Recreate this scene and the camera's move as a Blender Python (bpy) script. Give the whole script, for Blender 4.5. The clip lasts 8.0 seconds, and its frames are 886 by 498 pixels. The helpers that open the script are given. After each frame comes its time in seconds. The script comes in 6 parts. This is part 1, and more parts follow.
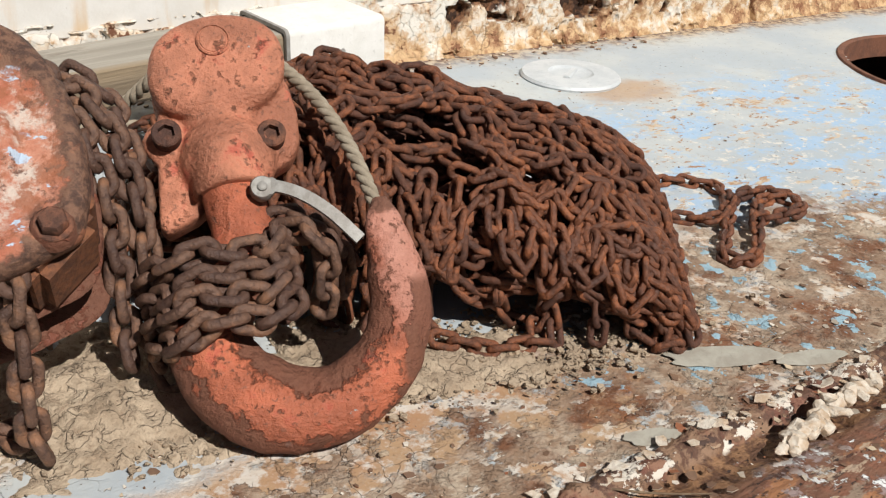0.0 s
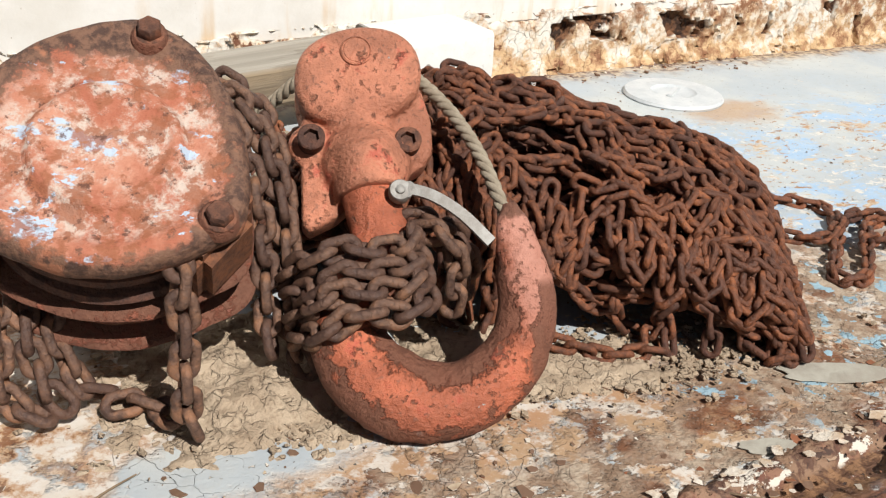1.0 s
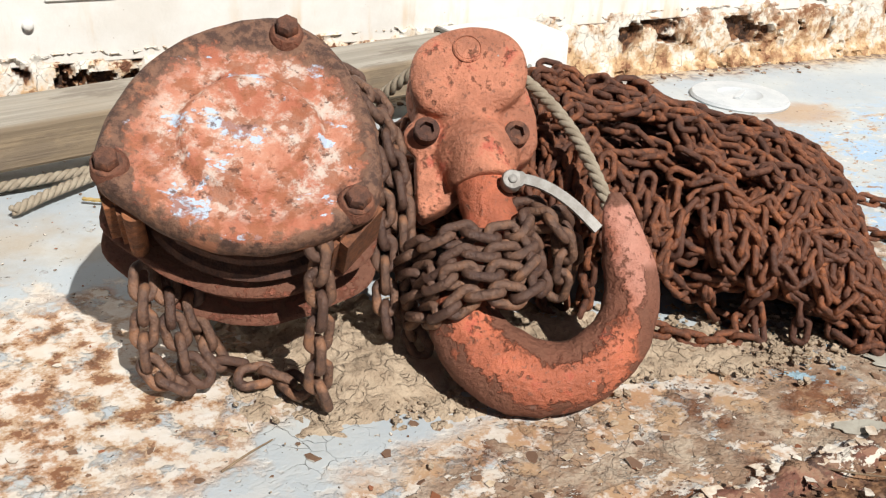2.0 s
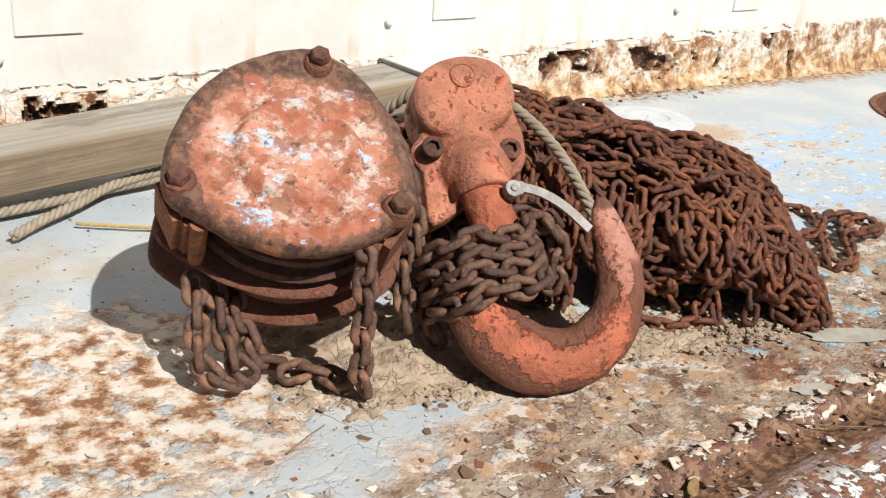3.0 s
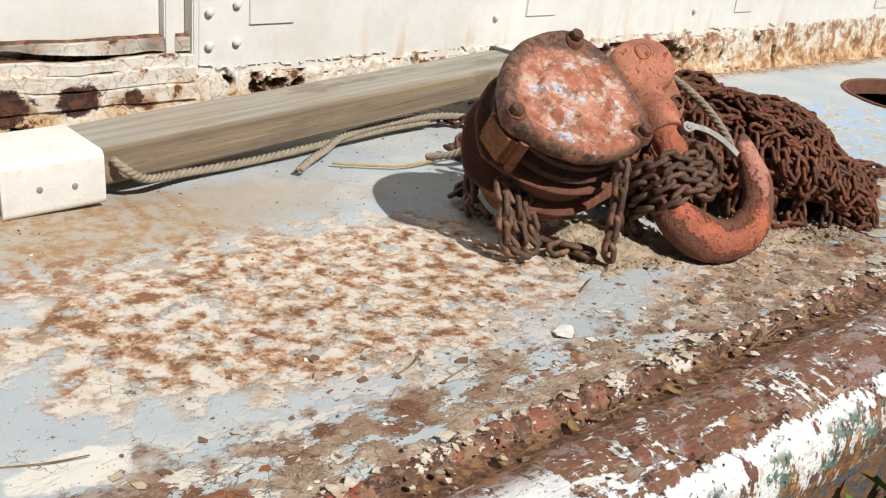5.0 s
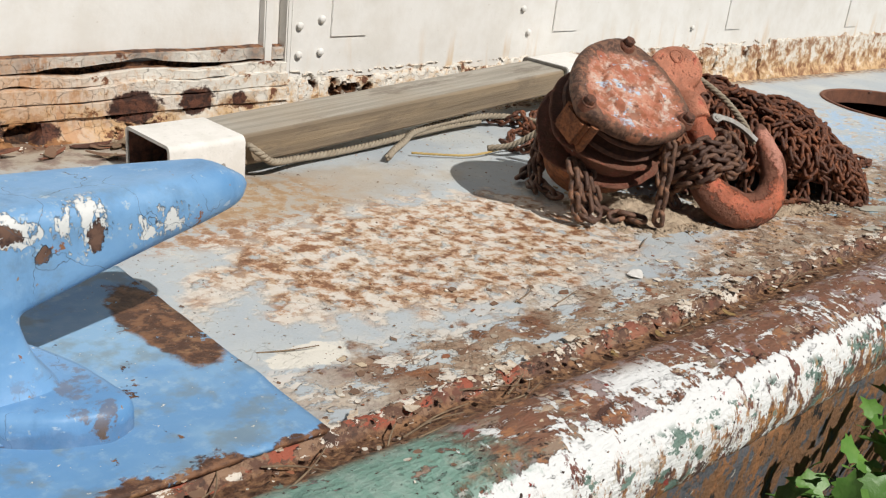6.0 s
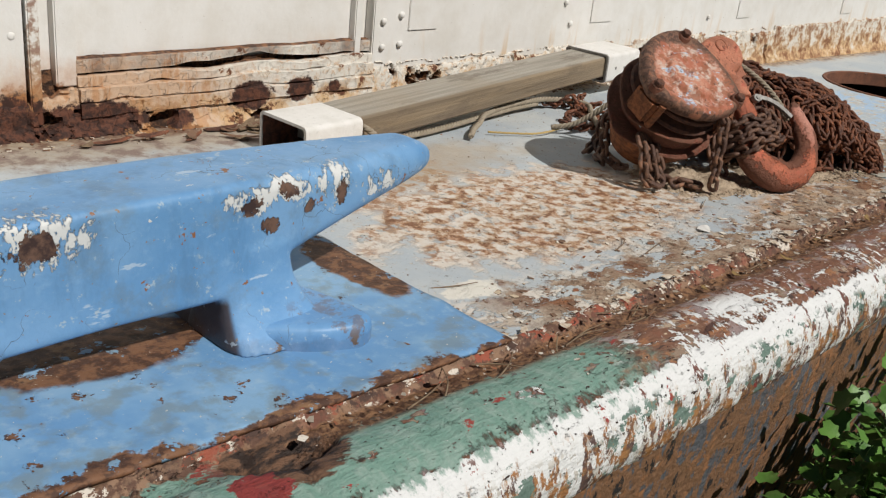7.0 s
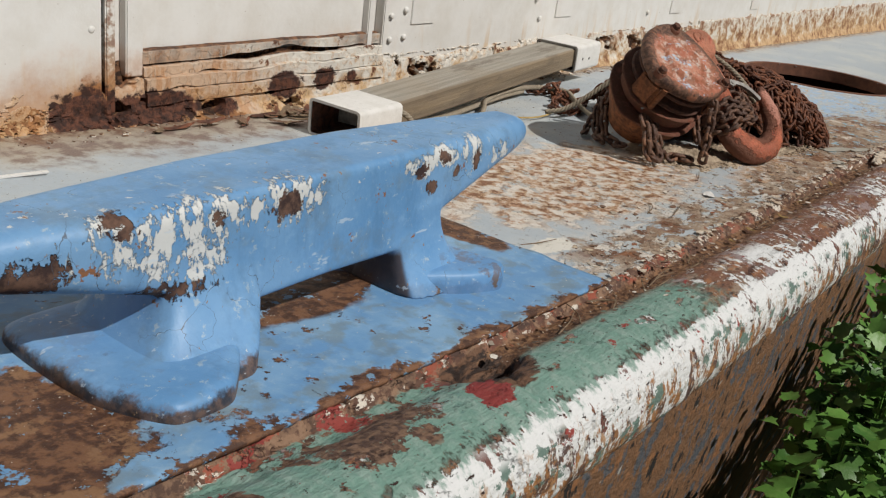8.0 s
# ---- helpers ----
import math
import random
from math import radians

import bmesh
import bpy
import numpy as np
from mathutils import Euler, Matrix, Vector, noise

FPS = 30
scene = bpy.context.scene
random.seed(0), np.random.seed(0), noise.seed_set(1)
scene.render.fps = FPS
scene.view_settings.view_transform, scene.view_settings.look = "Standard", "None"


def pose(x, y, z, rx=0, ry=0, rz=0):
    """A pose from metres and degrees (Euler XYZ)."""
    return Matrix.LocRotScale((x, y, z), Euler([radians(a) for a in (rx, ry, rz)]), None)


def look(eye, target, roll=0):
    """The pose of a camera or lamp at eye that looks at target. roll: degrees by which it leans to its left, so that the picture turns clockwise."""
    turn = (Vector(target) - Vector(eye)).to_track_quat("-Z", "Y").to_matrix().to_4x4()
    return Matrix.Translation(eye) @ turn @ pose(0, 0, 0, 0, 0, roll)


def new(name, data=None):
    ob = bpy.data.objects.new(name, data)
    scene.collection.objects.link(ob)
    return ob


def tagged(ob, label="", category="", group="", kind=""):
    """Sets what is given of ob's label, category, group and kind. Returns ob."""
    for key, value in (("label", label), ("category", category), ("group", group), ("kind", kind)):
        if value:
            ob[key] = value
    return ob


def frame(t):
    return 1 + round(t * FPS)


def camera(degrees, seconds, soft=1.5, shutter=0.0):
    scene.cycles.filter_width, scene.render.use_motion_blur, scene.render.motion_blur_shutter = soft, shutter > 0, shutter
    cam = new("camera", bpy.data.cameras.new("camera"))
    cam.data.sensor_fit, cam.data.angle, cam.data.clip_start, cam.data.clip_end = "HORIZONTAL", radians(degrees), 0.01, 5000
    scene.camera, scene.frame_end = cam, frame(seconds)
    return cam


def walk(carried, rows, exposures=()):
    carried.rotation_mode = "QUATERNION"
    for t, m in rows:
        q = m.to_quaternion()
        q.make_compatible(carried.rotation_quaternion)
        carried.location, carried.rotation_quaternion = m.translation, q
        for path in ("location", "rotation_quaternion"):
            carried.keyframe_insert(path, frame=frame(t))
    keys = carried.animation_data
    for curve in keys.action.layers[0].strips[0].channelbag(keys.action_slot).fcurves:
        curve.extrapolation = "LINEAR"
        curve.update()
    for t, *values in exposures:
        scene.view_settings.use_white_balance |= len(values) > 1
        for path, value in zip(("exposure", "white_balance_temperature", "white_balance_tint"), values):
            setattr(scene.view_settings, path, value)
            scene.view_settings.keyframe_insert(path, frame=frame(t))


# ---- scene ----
# ---------------------------------------------------------------- camera
cam = camera(49.2, 8.0, soft=1.2)
METRES, EYE, TILT, LEAN, TURN = 2.4, 0.556, -27.24, -3.17, -34.14
ROWS = [
    (0.0, 0.0, 0.0, 0.0, 0.0, 0.0, -0.0),
    (0.5, -0.011, -0.0105, -0.002, 1.93, 0.86, -1.0),
    (1.0, -0.022, -0.0187, -0.0056, 4.22, 0.89, -2.17),
    (1.5, -0.0315, -0.0286, -0.0092, 6.19, 0.92, -3.14),
    (2.0, -0.0529, -0.0458, -0.0161, 6.08, 1.17, -2.86),
    (3.5, -0.1569, -0.1467, -0.0484, -4.28, 3.88, 0.43),
    (4.0, -0.202, -0.2044, -0.0666, -4.19, 3.04, 0.45),
    (4.5, -0.254, -0.2469, -0.0801, -4.64, 2.68, -0.57),
    (5.0, -0.3314, -0.2951, -0.1049, -7.08, 3.51, 0.68),
    (6.5, -0.5, -0.4754, -0.1749, -9.52, 4.9, 1.64),
    (7.0, -0.5721, -0.5277, -0.1861, -10.57, 4.04, 2.43),
    (7.5, -0.6647, -0.5598, -0.1994, -14.03, 3.9, 3.75),
    (8.0, -0.7528, -0.5872, -0.2087, -17.81, 3.35, 4.64),
]
walk(cam, [(t, pose(0, 0, EYE, TILT, LEAN, TURN) @ pose(METRES * x, METRES * y, METRES * z, 90 + pitch, roll, yaw)) for t, x, y, z, yaw, pitch, roll in ROWS],
     exposures=[(0.0, 0.14), (1.0, 0.30), (2.0, 0.37), (3.5, 0.37), (5.0, 0.15), (6.5, -0.10), (8.0, -0.38)])

# ---------------------------------------------------------------- light
SUN = Vector((0.04, -0.68, 0.73)).normalized()
world = bpy.data.worlds.new("sky")
scene.world = world
world.use_nodes = True
wn = world.node_tree.nodes
sky = wn.new("ShaderNodeTexSky")
sky.sky_type, sky.sun_disc = "NISHITA", False
sky.sun_elevation, sky.sun_rotation = math.asin(SUN.z), math.atan2(SUN.x, SUN.y)
world.node_tree.links.new(sky.outputs[0], wn["Background"].inputs[0])
wn["Background"].inputs[1].default_value = 0.018
lamp = bpy.data.lights.new("sun", "SUN")
lamp.energy, lamp.angle, lamp.color = 4.55, radians(0.6), (1.0, 0.965, 0.91)
new("sun", lamp).matrix_world = look(SUN * 20, (0, 0, 0))


# ---------------------------------------------------------------- materials
class Paint:
    """A procedural material under construction; its methods give sockets."""

    def __init__(self, name, world_space=True):
        self.mat = bpy.data.materials.new(name)
        self.mat.use_nodes = True
        self.t = self.mat.node_tree
        self.bsdf = self.t.nodes["Principled BSDF"]
        if world_space:
            self.p = self.t.nodes.new("ShaderNodeNewGeometry").outputs["Position"]
        else:
            self.p = self.t.nodes.new("ShaderNodeTexCoord").outputs["Object"]

    def put(self, socket, value):
        if hasattr(value, "links"):
            self.t.links.new(value, socket)
        elif isinstance(value, (tuple, list)) and len(value) == 3 and socket.type == "RGBA":
            socket.default_value = (*value, 1)
        else:
            socket.default_value = value

    def noise(self, scale, detail=5, rough=0.6, vec=None, dist=0.0):
        n = self.t.nodes.new("ShaderNodeTexNoise")
        n.inputs["Scale"].default_value, n.inputs["Detail"].default_value = scale, detail
        n.inputs["Roughness"].default_value, n.inputs["Distortion"].default_value = rough, dist
        self.t.links.new(vec or self.p, n.inputs["Vector"])
        return n.outputs[0]

    def cells(self, scale, feature="DISTANCE_TO_EDGE", vec=None, out="Distance"):
        n = self.t.nodes.new("ShaderNodeTexVoronoi")
        n.feature = feature
        n.inputs["Scale"].default_value = scale
        self.t.links.new(vec or self.p, n.inputs["Vector"])
        return n.outputs[out]

    def m(self, op, a, b=0.0, c=0.0):
        n = self.t.nodes.new("ShaderNodeMath")
        n.operation = op
        for s, v in zip(n.inputs, (a, b, c)):
            self.put(s, v)
        return n.outputs[0]

    def step(self, x, lo, hi):
        n = self.t.nodes.new("ShaderNodeMapRange")
        n.interpolation_type = "SMOOTHSTEP"
        self.put(n.inputs[0], x)
        n.inputs[1].default_value, n.inputs[2].default_value = lo, hi
        return n.outputs[0]

    def mix(self, f, a, b):
        n = self.t.nodes.new("ShaderNodeMix")
        n.data_type = "RGBA"
        self.put(n.inputs[0], f)
        self.put(n.inputs[6], a)
        self.put(n.inputs[7], b)
        return n.outputs[2]

    def xyz(self, vec=None):
        n = self.t.nodes.new("ShaderNodeSeparateXYZ")
        self.t.links.new(vec or self.p, n.inputs[0])
        return n.outputs

    def scaled(self, sx, sy, sz, vec=None, turn=0.0):
        n = self.t.nodes.new("ShaderNodeMapping")
        n.inputs["Scale"].default_value = (sx, sy, sz)
        n.inputs["Rotation"].default_value = (0, 0, turn)
        self.t.links.new(vec or self.p, n.inputs["Vector"])
        return n.outputs[0]

    def wobble(self, scale, amount):
        """The position, pushed about by noise."""
        n = self.t.nodes.new("ShaderNodeTexNoise")
        n.inputs["Scale"].default_value, n.inputs["Detail"].default_value = scale, 4
        self.t.links.new(self.p, n.inputs["Vector"])
        v = self.t.nodes.new("ShaderNodeVectorMath")
        v.operation = "MULTIPLY_ADD"
        self.t.links.new(n.outputs["Color"], v.inputs[0])
        v.inputs[1].default_value = (amount,) * 3
        self.t.links.new(self.p, v.inputs[2])
        return v.outputs[0]

    def patch(self, cx, cy, rx, ry, rag, amount=1.0, soft=0.12):
        """1 inside a ragged ellipse of the ground plan."""
        x, y, _ = self.xyz()
        u = self.m("DIVIDE", self.m("SUBTRACT", x, cx), rx)
        v = self.m("DIVIDE", self.m("SUBTRACT", y, cy), ry)
        d = self.m("SQRT", self.m("ADD", self.m("MULTIPLY", u, u), self.m("MULTIPLY", v, v)))
        d = self.m("ADD", d, self.m("MULTIPLY", self.m("SUBTRACT", rag, 0.5), amount))
        return self.m("SUBTRACT", 1.0, self.step(d, 1 - soft, 1 + soft))

    def spot(self, cx, cz, rx, rz, rag, amount=1.0, soft=0.12):
        """1 inside a ragged ellipse on the wall."""
        x, _, z = self.xyz()
        u = self.m("DIVIDE", self.m("SUBTRACT", x, cx), rx)
        v = self.m("DIVIDE", self.m("SUBTRACT", z, cz), rz)
        d = self.m("SQRT", self.m("ADD", self.m("MULTIPLY", u, u), self.m("MULTIPLY", v, v)))
        d = self.m("ADD", d, self.m("MULTIPLY", self.m("SUBTRACT", rag, 0.5), amount))
        return self.m("SUBTRACT", 1.0, self.step(d, 1 - soft, 1 + soft))

    def random(self):
        return self.t.nodes.new("ShaderNodeObjectInfo").outputs["Random"]

    def island(self):
        return self.t.nodes.new("ShaderNodeNewGeometry").outputs["Random Per Island"]

    def finish(self, color, rough=0.7, height=None, depth=0.002, metal=0.0, strength=1.0):
        self.put(self.bsdf.inputs["Base Color"], color)
        self.put(self.bsdf.inputs["Roughness"], rough)
        self.put(self.bsdf.inputs["Metallic"], metal)
        self.bsdf.inputs["Specular IOR Level"].default_value = 0.35
        if height is not None:
            n = self.t.nodes.new("ShaderNodeBump")
            n.inputs["Distance"].default_value, n.inputs["Strength"].default_value = depth, strength
            self.t.links.new(height, n.inputs["Height"])
            self.t.links.new(n.outputs[0], self.bsdf.inputs["Normal"])
        return self.mat


RUST_DARK, RUST_MID, RUST_ORANGE = (0.055, 0.026, 0.018), (0.13, 0.053, 0.028), (0.30, 0.115, 0.045)
CREAM, GREY, SKYBLUE = (0.60, 0.53, 0.45), (0.40, 0.445, 0.48), (0.26, 0.42, 0.61)
WHITE = (0.73, 0.715, 0.685)


def rust_tone(g, scale=40, vec=None):
    n = g.noise(scale, 6, 0.7, vec)
    a = g.mix(g.step(n, 0.35, 0.55), RUST_DARK, RUST_MID)
    return g.mix(g.step(g.noise(scale * 0.37, 5, 0.65, vec), 0.55, 0.72), a, RUST_ORANGE)


def make_deck_paint():
    g = Paint("weathered_deck_paint")
    x, y, _ = g.xyz()
    big, mid, fine, grit = g.noise(4, 5, 0.6), g.noise(17, 6, 0.65), g.noise(60, 5, 0.6), g.noise(260, 3, 0.6)
    long = g.noise(9, 6, 0.65, g.scaled(1, 2.2, 1))
    rust = rust_tone(g, 45)
    # pale grey-blue topcoat with a dusty tint
    grey = g.mix(g.step(big, 0.4, 0.68), GREY, (0.50, 0.52, 0.51))
    grey = g.mix(g.m("MULTIPLY", g.step(fine, 0.5, 0.75), 0.35), grey, (0.36, 0.36, 0.34))
    # old sky-blue coat on the far deck
    far = g.patch(1.55, 0.92, 0.62, 0.36, mid, 1.1, 0.3)
    skyblue = g.m("MULTIPLY", far, g.step(g.noise(11, 7, 0.68, g.scaled(1, 1.6, 1)), 0.47, 0.56))
    color = g.mix(skyblue, grey, g.mix(fine, SKYBLUE, (0.42, 0.53, 0.65)))
    far_white = g.m("MULTIPLY", far, g.step(g.noise(38, 6, 0.7), 0.58, 0.63))
    color = g.mix(far_white, color, (0.62, 0.60, 0.55))
    scour = g.m("MULTIPLY", far, g.step(g.m("ADD", g.noise(23, 7, 0.72, g.scaled(0.6, 1.3, 1)), g.m("MULTIPLY", g.m("SUBTRACT", fine, 0.5), 0.2)), 0.585, 0.60))
    color = g.mix(scour, color, g.mix(g.step(fine, 0.42, 0.6), (0.40, 0.24, 0.13), (0.54, 0.45, 0.34)))
    fleck = g.m("MULTIPLY", far, g.step(g.m("ADD", g.noise(52, 6, 0.7, g.scaled(0.7, 1.2, 1)), g.m("MULTIPLY", g.m("SUBTRACT", mid, 0.5), 0.35)), 0.60, 0.615))
    color = g.mix(fleck, color, g.mix(g.step(big, 0.45, 0.55), (0.62, 0.60, 0.56), (0.33, 0.19, 0.10)))
    # cream primer laid bare
    speck = g.noise(34, 6, 0.7)
    bare = g.patch(-0.34, 0.84, 0.47, 0.23, mid, 1.6, 0.12)
    bare2 = g.patch(0.46, 0.56, 0.42, 0.095, mid, 1.4, 0.14)
    bare3 = g.patch(-0.62, 1.16, 0.3, 0.2, mid, 1.6, 0.25)
    bare4 = g.m("MULTIPLY", g.step(y, 0.66, 0.54), g.step(g.m("ADD", long, g.m("MULTIPLY", fine, 0.3)), 0.63, 0.69))
    bare5 = g.patch(1.0, 0.62, 0.4, 0.17, mid, 1.6, 0.2)
    chips = g.m("MULTIPLY", g.step(g.noise(70, 4, 0.6), 0.66, 0.69), 0.8)
    cream_mask = g.m("MAXIMUM", g.m("MAXIMUM", bare, bare2), g.m("MAXIMUM", g.m("MAXIMUM", bare4, chips), bare5))
    thin = g.step(g.noise(23, 7, 0.7), 0.37, 0.47)
    cream_mask = g.m("MULTIPLY", cream_mask, thin)
    cream = g.mix(g.step(fine, 0.35, 0.7), CREAM, (0.64, 0.60, 0.55))
    color = g.mix(cream_mask, color, cream)
    # rust blooms: soft orange halo round dark cores
    bleed = g.m("MULTIPLY", g.step(speck, 0.43, 0.56), g.m("MAXIMUM", g.m("MAXIMUM", bare, bare3), g.m("MAXIMUM", bare2, g.m("MULTIPLY", bare5, 0.9))))
    color = g.mix(g.m("MULTIPLY", bleed, 0.88), color, g.mix(g.step(mid, 0.4, 0.6), (0.37, 0.165, 0.06), (0.40, 0.24, 0.12)))
    core = g.m("MULTIPLY", g.step(speck, 0.545, 0.60), g.m("MAXIMUM", g.m("MAXIMUM", bare, g.m("MULTIPLY", bare3, 0.7)), bare5))
    color = g.mix(core, color, g.mix(0.55, rust, (0.27, 0.12, 0.055)))
    tan = g.m("MULTIPLY", g.patch(-0.5, 1.2, 0.45, 0.12, mid, 1.4, 0.4), 0.55)
    color = g.mix(tan, color, (0.38, 0.27, 0.15))
    # brown scale along the edge and by the chain
    edge = g.step(g.m("ADD", y, g.m("MULTIPLY", g.m("SUBTRACT", mid, 0.5), 0.34)), 0.60, 0.545)
    edge = g.m("MULTIPLY", edge, g.step(x, -1.05, -0.7))
    edge = g.m("MULTIPLY", edge, g.step(g.noise(13, 7, 0.72, g.scaled(1, 1.8, 1)), 0.465, 0.485))
    scab = g.m("MULTIPLY", g.patch(1.05, 0.62, 0.46, 0.17, mid, 1.5, 0.2), g.step(g.noise(15, 6, 0.7), 0.42, 0.48))
    scab2 = g.m("MULTIPLY", g.patch(0.42, 0.60, 0.24, 0.06, mid, 1.6, 0.25), g.step(g.noise(21, 6, 0.7), 0.55, 0.575))
    spots = g.m("MULTIPLY", g.step(g.noise(26, 6, 0.7), 0.66, 0.69), g.step(y, 1.3, 0.75))
    brown_mask = g.m("MAXIMUM", g.m("MAXIMUM", edge, scab), g.m("MAXIMUM", scab2, spots))
    earth = g.mix(g.step(g.noise(24, 6, 0.7), 0.42, 0.58), (0.27, 0.18, 0.12), (0.43, 0.345, 0.26))
    brown = g.mix(g.step(g.noise(12, 5), 0.5, 0.62), earth, g.mix(0.35, rust, (0.30, 0.14, 0.07)))
    color = g.mix(brown_mask, color, brown)
    flecks = g.m("MULTIPLY", scab, g.step(g.noise(30, 5, 0.6), 0.58, 0.6))
    color = g.mix(flecks, color, (0.30, 0.44, 0.52))
    stain = g.m("MULTIPLY", g.patch(1.37, 1.30, 0.10, 0.06, mid, 1.6, 0.4), 0.7)
    color = g.mix(stain, color, (0.42, 0.25, 0.12))
    slab = g.patch(-0.80, 0.615, 0.06, 0.03, fine, 0.9, 0.1)
    color = g.mix(slab, color, (0.68, 0.65, 0.58))
    # stains creeping out from the cabin side
    wallside = g.step(g.m("ADD", y, g.m("MULTIPLY", mid, 0.16)), 1.62, 1.70)
    color = g.mix(g.m("MULTIPLY", wallside, 0.9), color, g.mix(g.step(fine, 0.4, 0.6), (0.52, 0.40, 0.26), rust))
    wallside2 = g.m("MULTIPLY", g.step(g.m("ADD", y, g.m("MULTIPLY", mid, 0.3)), 1.52, 1.66), g.step(x, 0.2, -0.5))
    color = g.mix(g.m("MULTIPLY", wallside2, 0.8), color, g.mix(g.step(mid, 0.42, 0.58), (0.36, 0.29, 0.21), (0.17, 0.09, 0.055)))
    # dark crumbs of dirt and pale dust
    color = g.mix(g.step(g.noise(150, 3, 0.5), 0.69, 0.72), color, (0.10, 0.085, 0.07))
    color = g.mix(g.m("MULTIPLY", g.step(grit, 0.5, 0.8), 0.25), color, (0.55, 0.52, 0.47))
    warp = g.wobble(24, 0.05)
    crack = g.m("SUBTRACT", 1.0, g.step(g.cells(30, vec=warp), 0.0, 0.014))
    crack = g.m("MULTIPLY", crack, g.m("MULTIPLY", g.step(y, 0.86, 0.68), g.step(big, 0.50, 0.58)))
    color = g.mix(g.m("MULTIPLY", crack, 0.4), color, (0.16, 0.12, 0.09))
    h = g.m("ADD", g.m("MULTIPLY", g.m("SUBTRACT", 1.0, cream_mask), 0.45), g.m("MULTIPLY", fine, 0.25))
    h = g.m("SUBTRACT", h, g.m("MULTIPLY", brown_mask, g.m("SUBTRACT", 0.5, g.m("MULTIPLY", fine, 1.6))))
    h = g.m("SUBTRACT", h, g.m("MULTIPLY", crack, 0.6))
    h = g.m("ADD", h, g.m("MULTIPLY", grit, 0.12))
    return g.finish(color, g.mix(brown_mask, (0.62, 0.62, 0.62), (0.9, 0.9, 0.9)), h, 0.004)


def make_gunwale_paint():
    g = Paint("flaking_gunwale_paint")
    x, y, z = g.xyz()
    streak = g.scaled(1.0, 1.5, 1.5)
    n1, n2, n3 = g.noise(13, 7, 0.7, streak), g.noise(32, 6, 0.68, g.scaled(1.6, 1, 1)), g.noise(90, 5, 0.6)
    wood = g.mix(g.noise(55, 6, 0.6, g.scaled(0.12, 1, 1)), (0.10, 0.042, 0.026), (0.27, 0.135, 0.085))
    wood = g.mix(g.step(n2, 0.50, 0.58), wood, (0.22, 0.095, 0.058))
    wood = g.mix(g.m("MULTIPLY", g.step(g.noise(27, 6, 0.7, g.scaled(0.5, 1, 1)), 0.54, 0.60), 0.75), wood, (0.30, 0.235, 0.175))
    wood = g.mix(g.step(g.noise(70, 5, 0.7, g.scaled(0.4, 1, 1)), 0.60, 0.64), wood, (0.06, 0.035, 0.027))
    wood = g.mix(g.m("MULTIPLY", g.step(g.noise(19, 6, 0.72, g.scaled(0.6, 1.4, 1)), 0.55, 0.60), 0.8), wood, (0.36, 0.165, 0.075))
    wood = g.mix(g.m("MULTIPLY", g.step(g.noise(22, 7, 0.72, g.scaled(0.5, 1.5, 1, turn=0.1)), 0.585, 0.61), 0.85), wood, (0.47, 0.36, 0.26))
    wood = g.mix(g.step(g.noise(33, 7, 0.72, g.scaled(0.5, 1.4, 1)), 0.60, 0.62), wood, (0.085, 0.04, 0.03))
    purple = g.mix(g.step(g.noise(16, 6, 0.7), 0.54, 0.57), wood, (0.30, 0.225, 0.215))
    # white topcoat: along the rounded edge, whole near the cleat, in scraps further on
    lift = g.m("MULTIPLY", g.m("SUBTRACT", 0.7, x), g.m("SUBTRACT", 0.7, x))
    zr = g.m("SUBTRACT", g.m("ADD", z, 0.011), g.m("MULTIPLY", lift, 0.011))
    girth = g.m("SUBTRACT", g.m("SUBTRACT", 0.30, y), zr)
    outer = g.step(girth, 0.0, 0.045)
    along = g.m("ADD", 0.50, g.m("MULTIPLY", g.step(x, 0.4, -0.6), 0.50))
    band = g.m("MULTIPLY", outer, g.m("SUBTRACT", 1.0, g.m("MULTIPLY", g.step(girth, 0.10, 0.20), 0.45)))
    bias = g.m("MULTIPLY", g.m("MULTIPLY", band, along), 0.272)
    big = g.noise(7, 4, 0.6)
    blend = g.m("ADD", g.m("MULTIPLY", n1, 0.35), g.m("ADD", g.m("MULTIPLY", n2, 0.45), g.m("MULTIPLY", n3, 0.20)))
    blend = g.m("ADD", blend, g.m("MULTIPLY", g.m("SUBTRACT", big, 0.5), 0.50))
    sliver = g.noise(24, 7, 0.7, g.scaled(1.7, 0.8, 0.8, turn=0.6))
    slivers = g.m("MULTIPLY", g.step(g.m("ADD", g.m("ADD", sliver, g.m("MULTIPLY", g.m("SUBTRACT", n3, 0.5), 0.45)), g.m("MULTIPLY", g.m("SUBTRACT", g.noise(5, 4), 0.5), 0.7)), 0.565, 0.58), g.step(y, 0.385, 0.34))
    flecks = g.step(g.m("ADD", g.noise(30, 7, 0.7, g.scaled(0.55, 1.7, 1, turn=0.15)), g.m("MULTIPLY", g.m("SUBTRACT", g.noise(6, 4), 0.5), 0.5)), 0.595, 0.607)
    slivers = g.m("MAXIMUM", slivers, g.m("MULTIPLY", flecks, g.m("MULTIPLY", g.step(y, 0.425, 0.40), g.step(x, -1.0, -0.7))))
    white_mask = g.m("MAXIMUM", g.step(g.m("ADD", blend, bias), 0.61, 0.622), slivers)
    color = g.mix(white_mask, purple, g.mix(n3, (0.70, 0.705, 0.70), (0.80, 0.805, 0.80)))
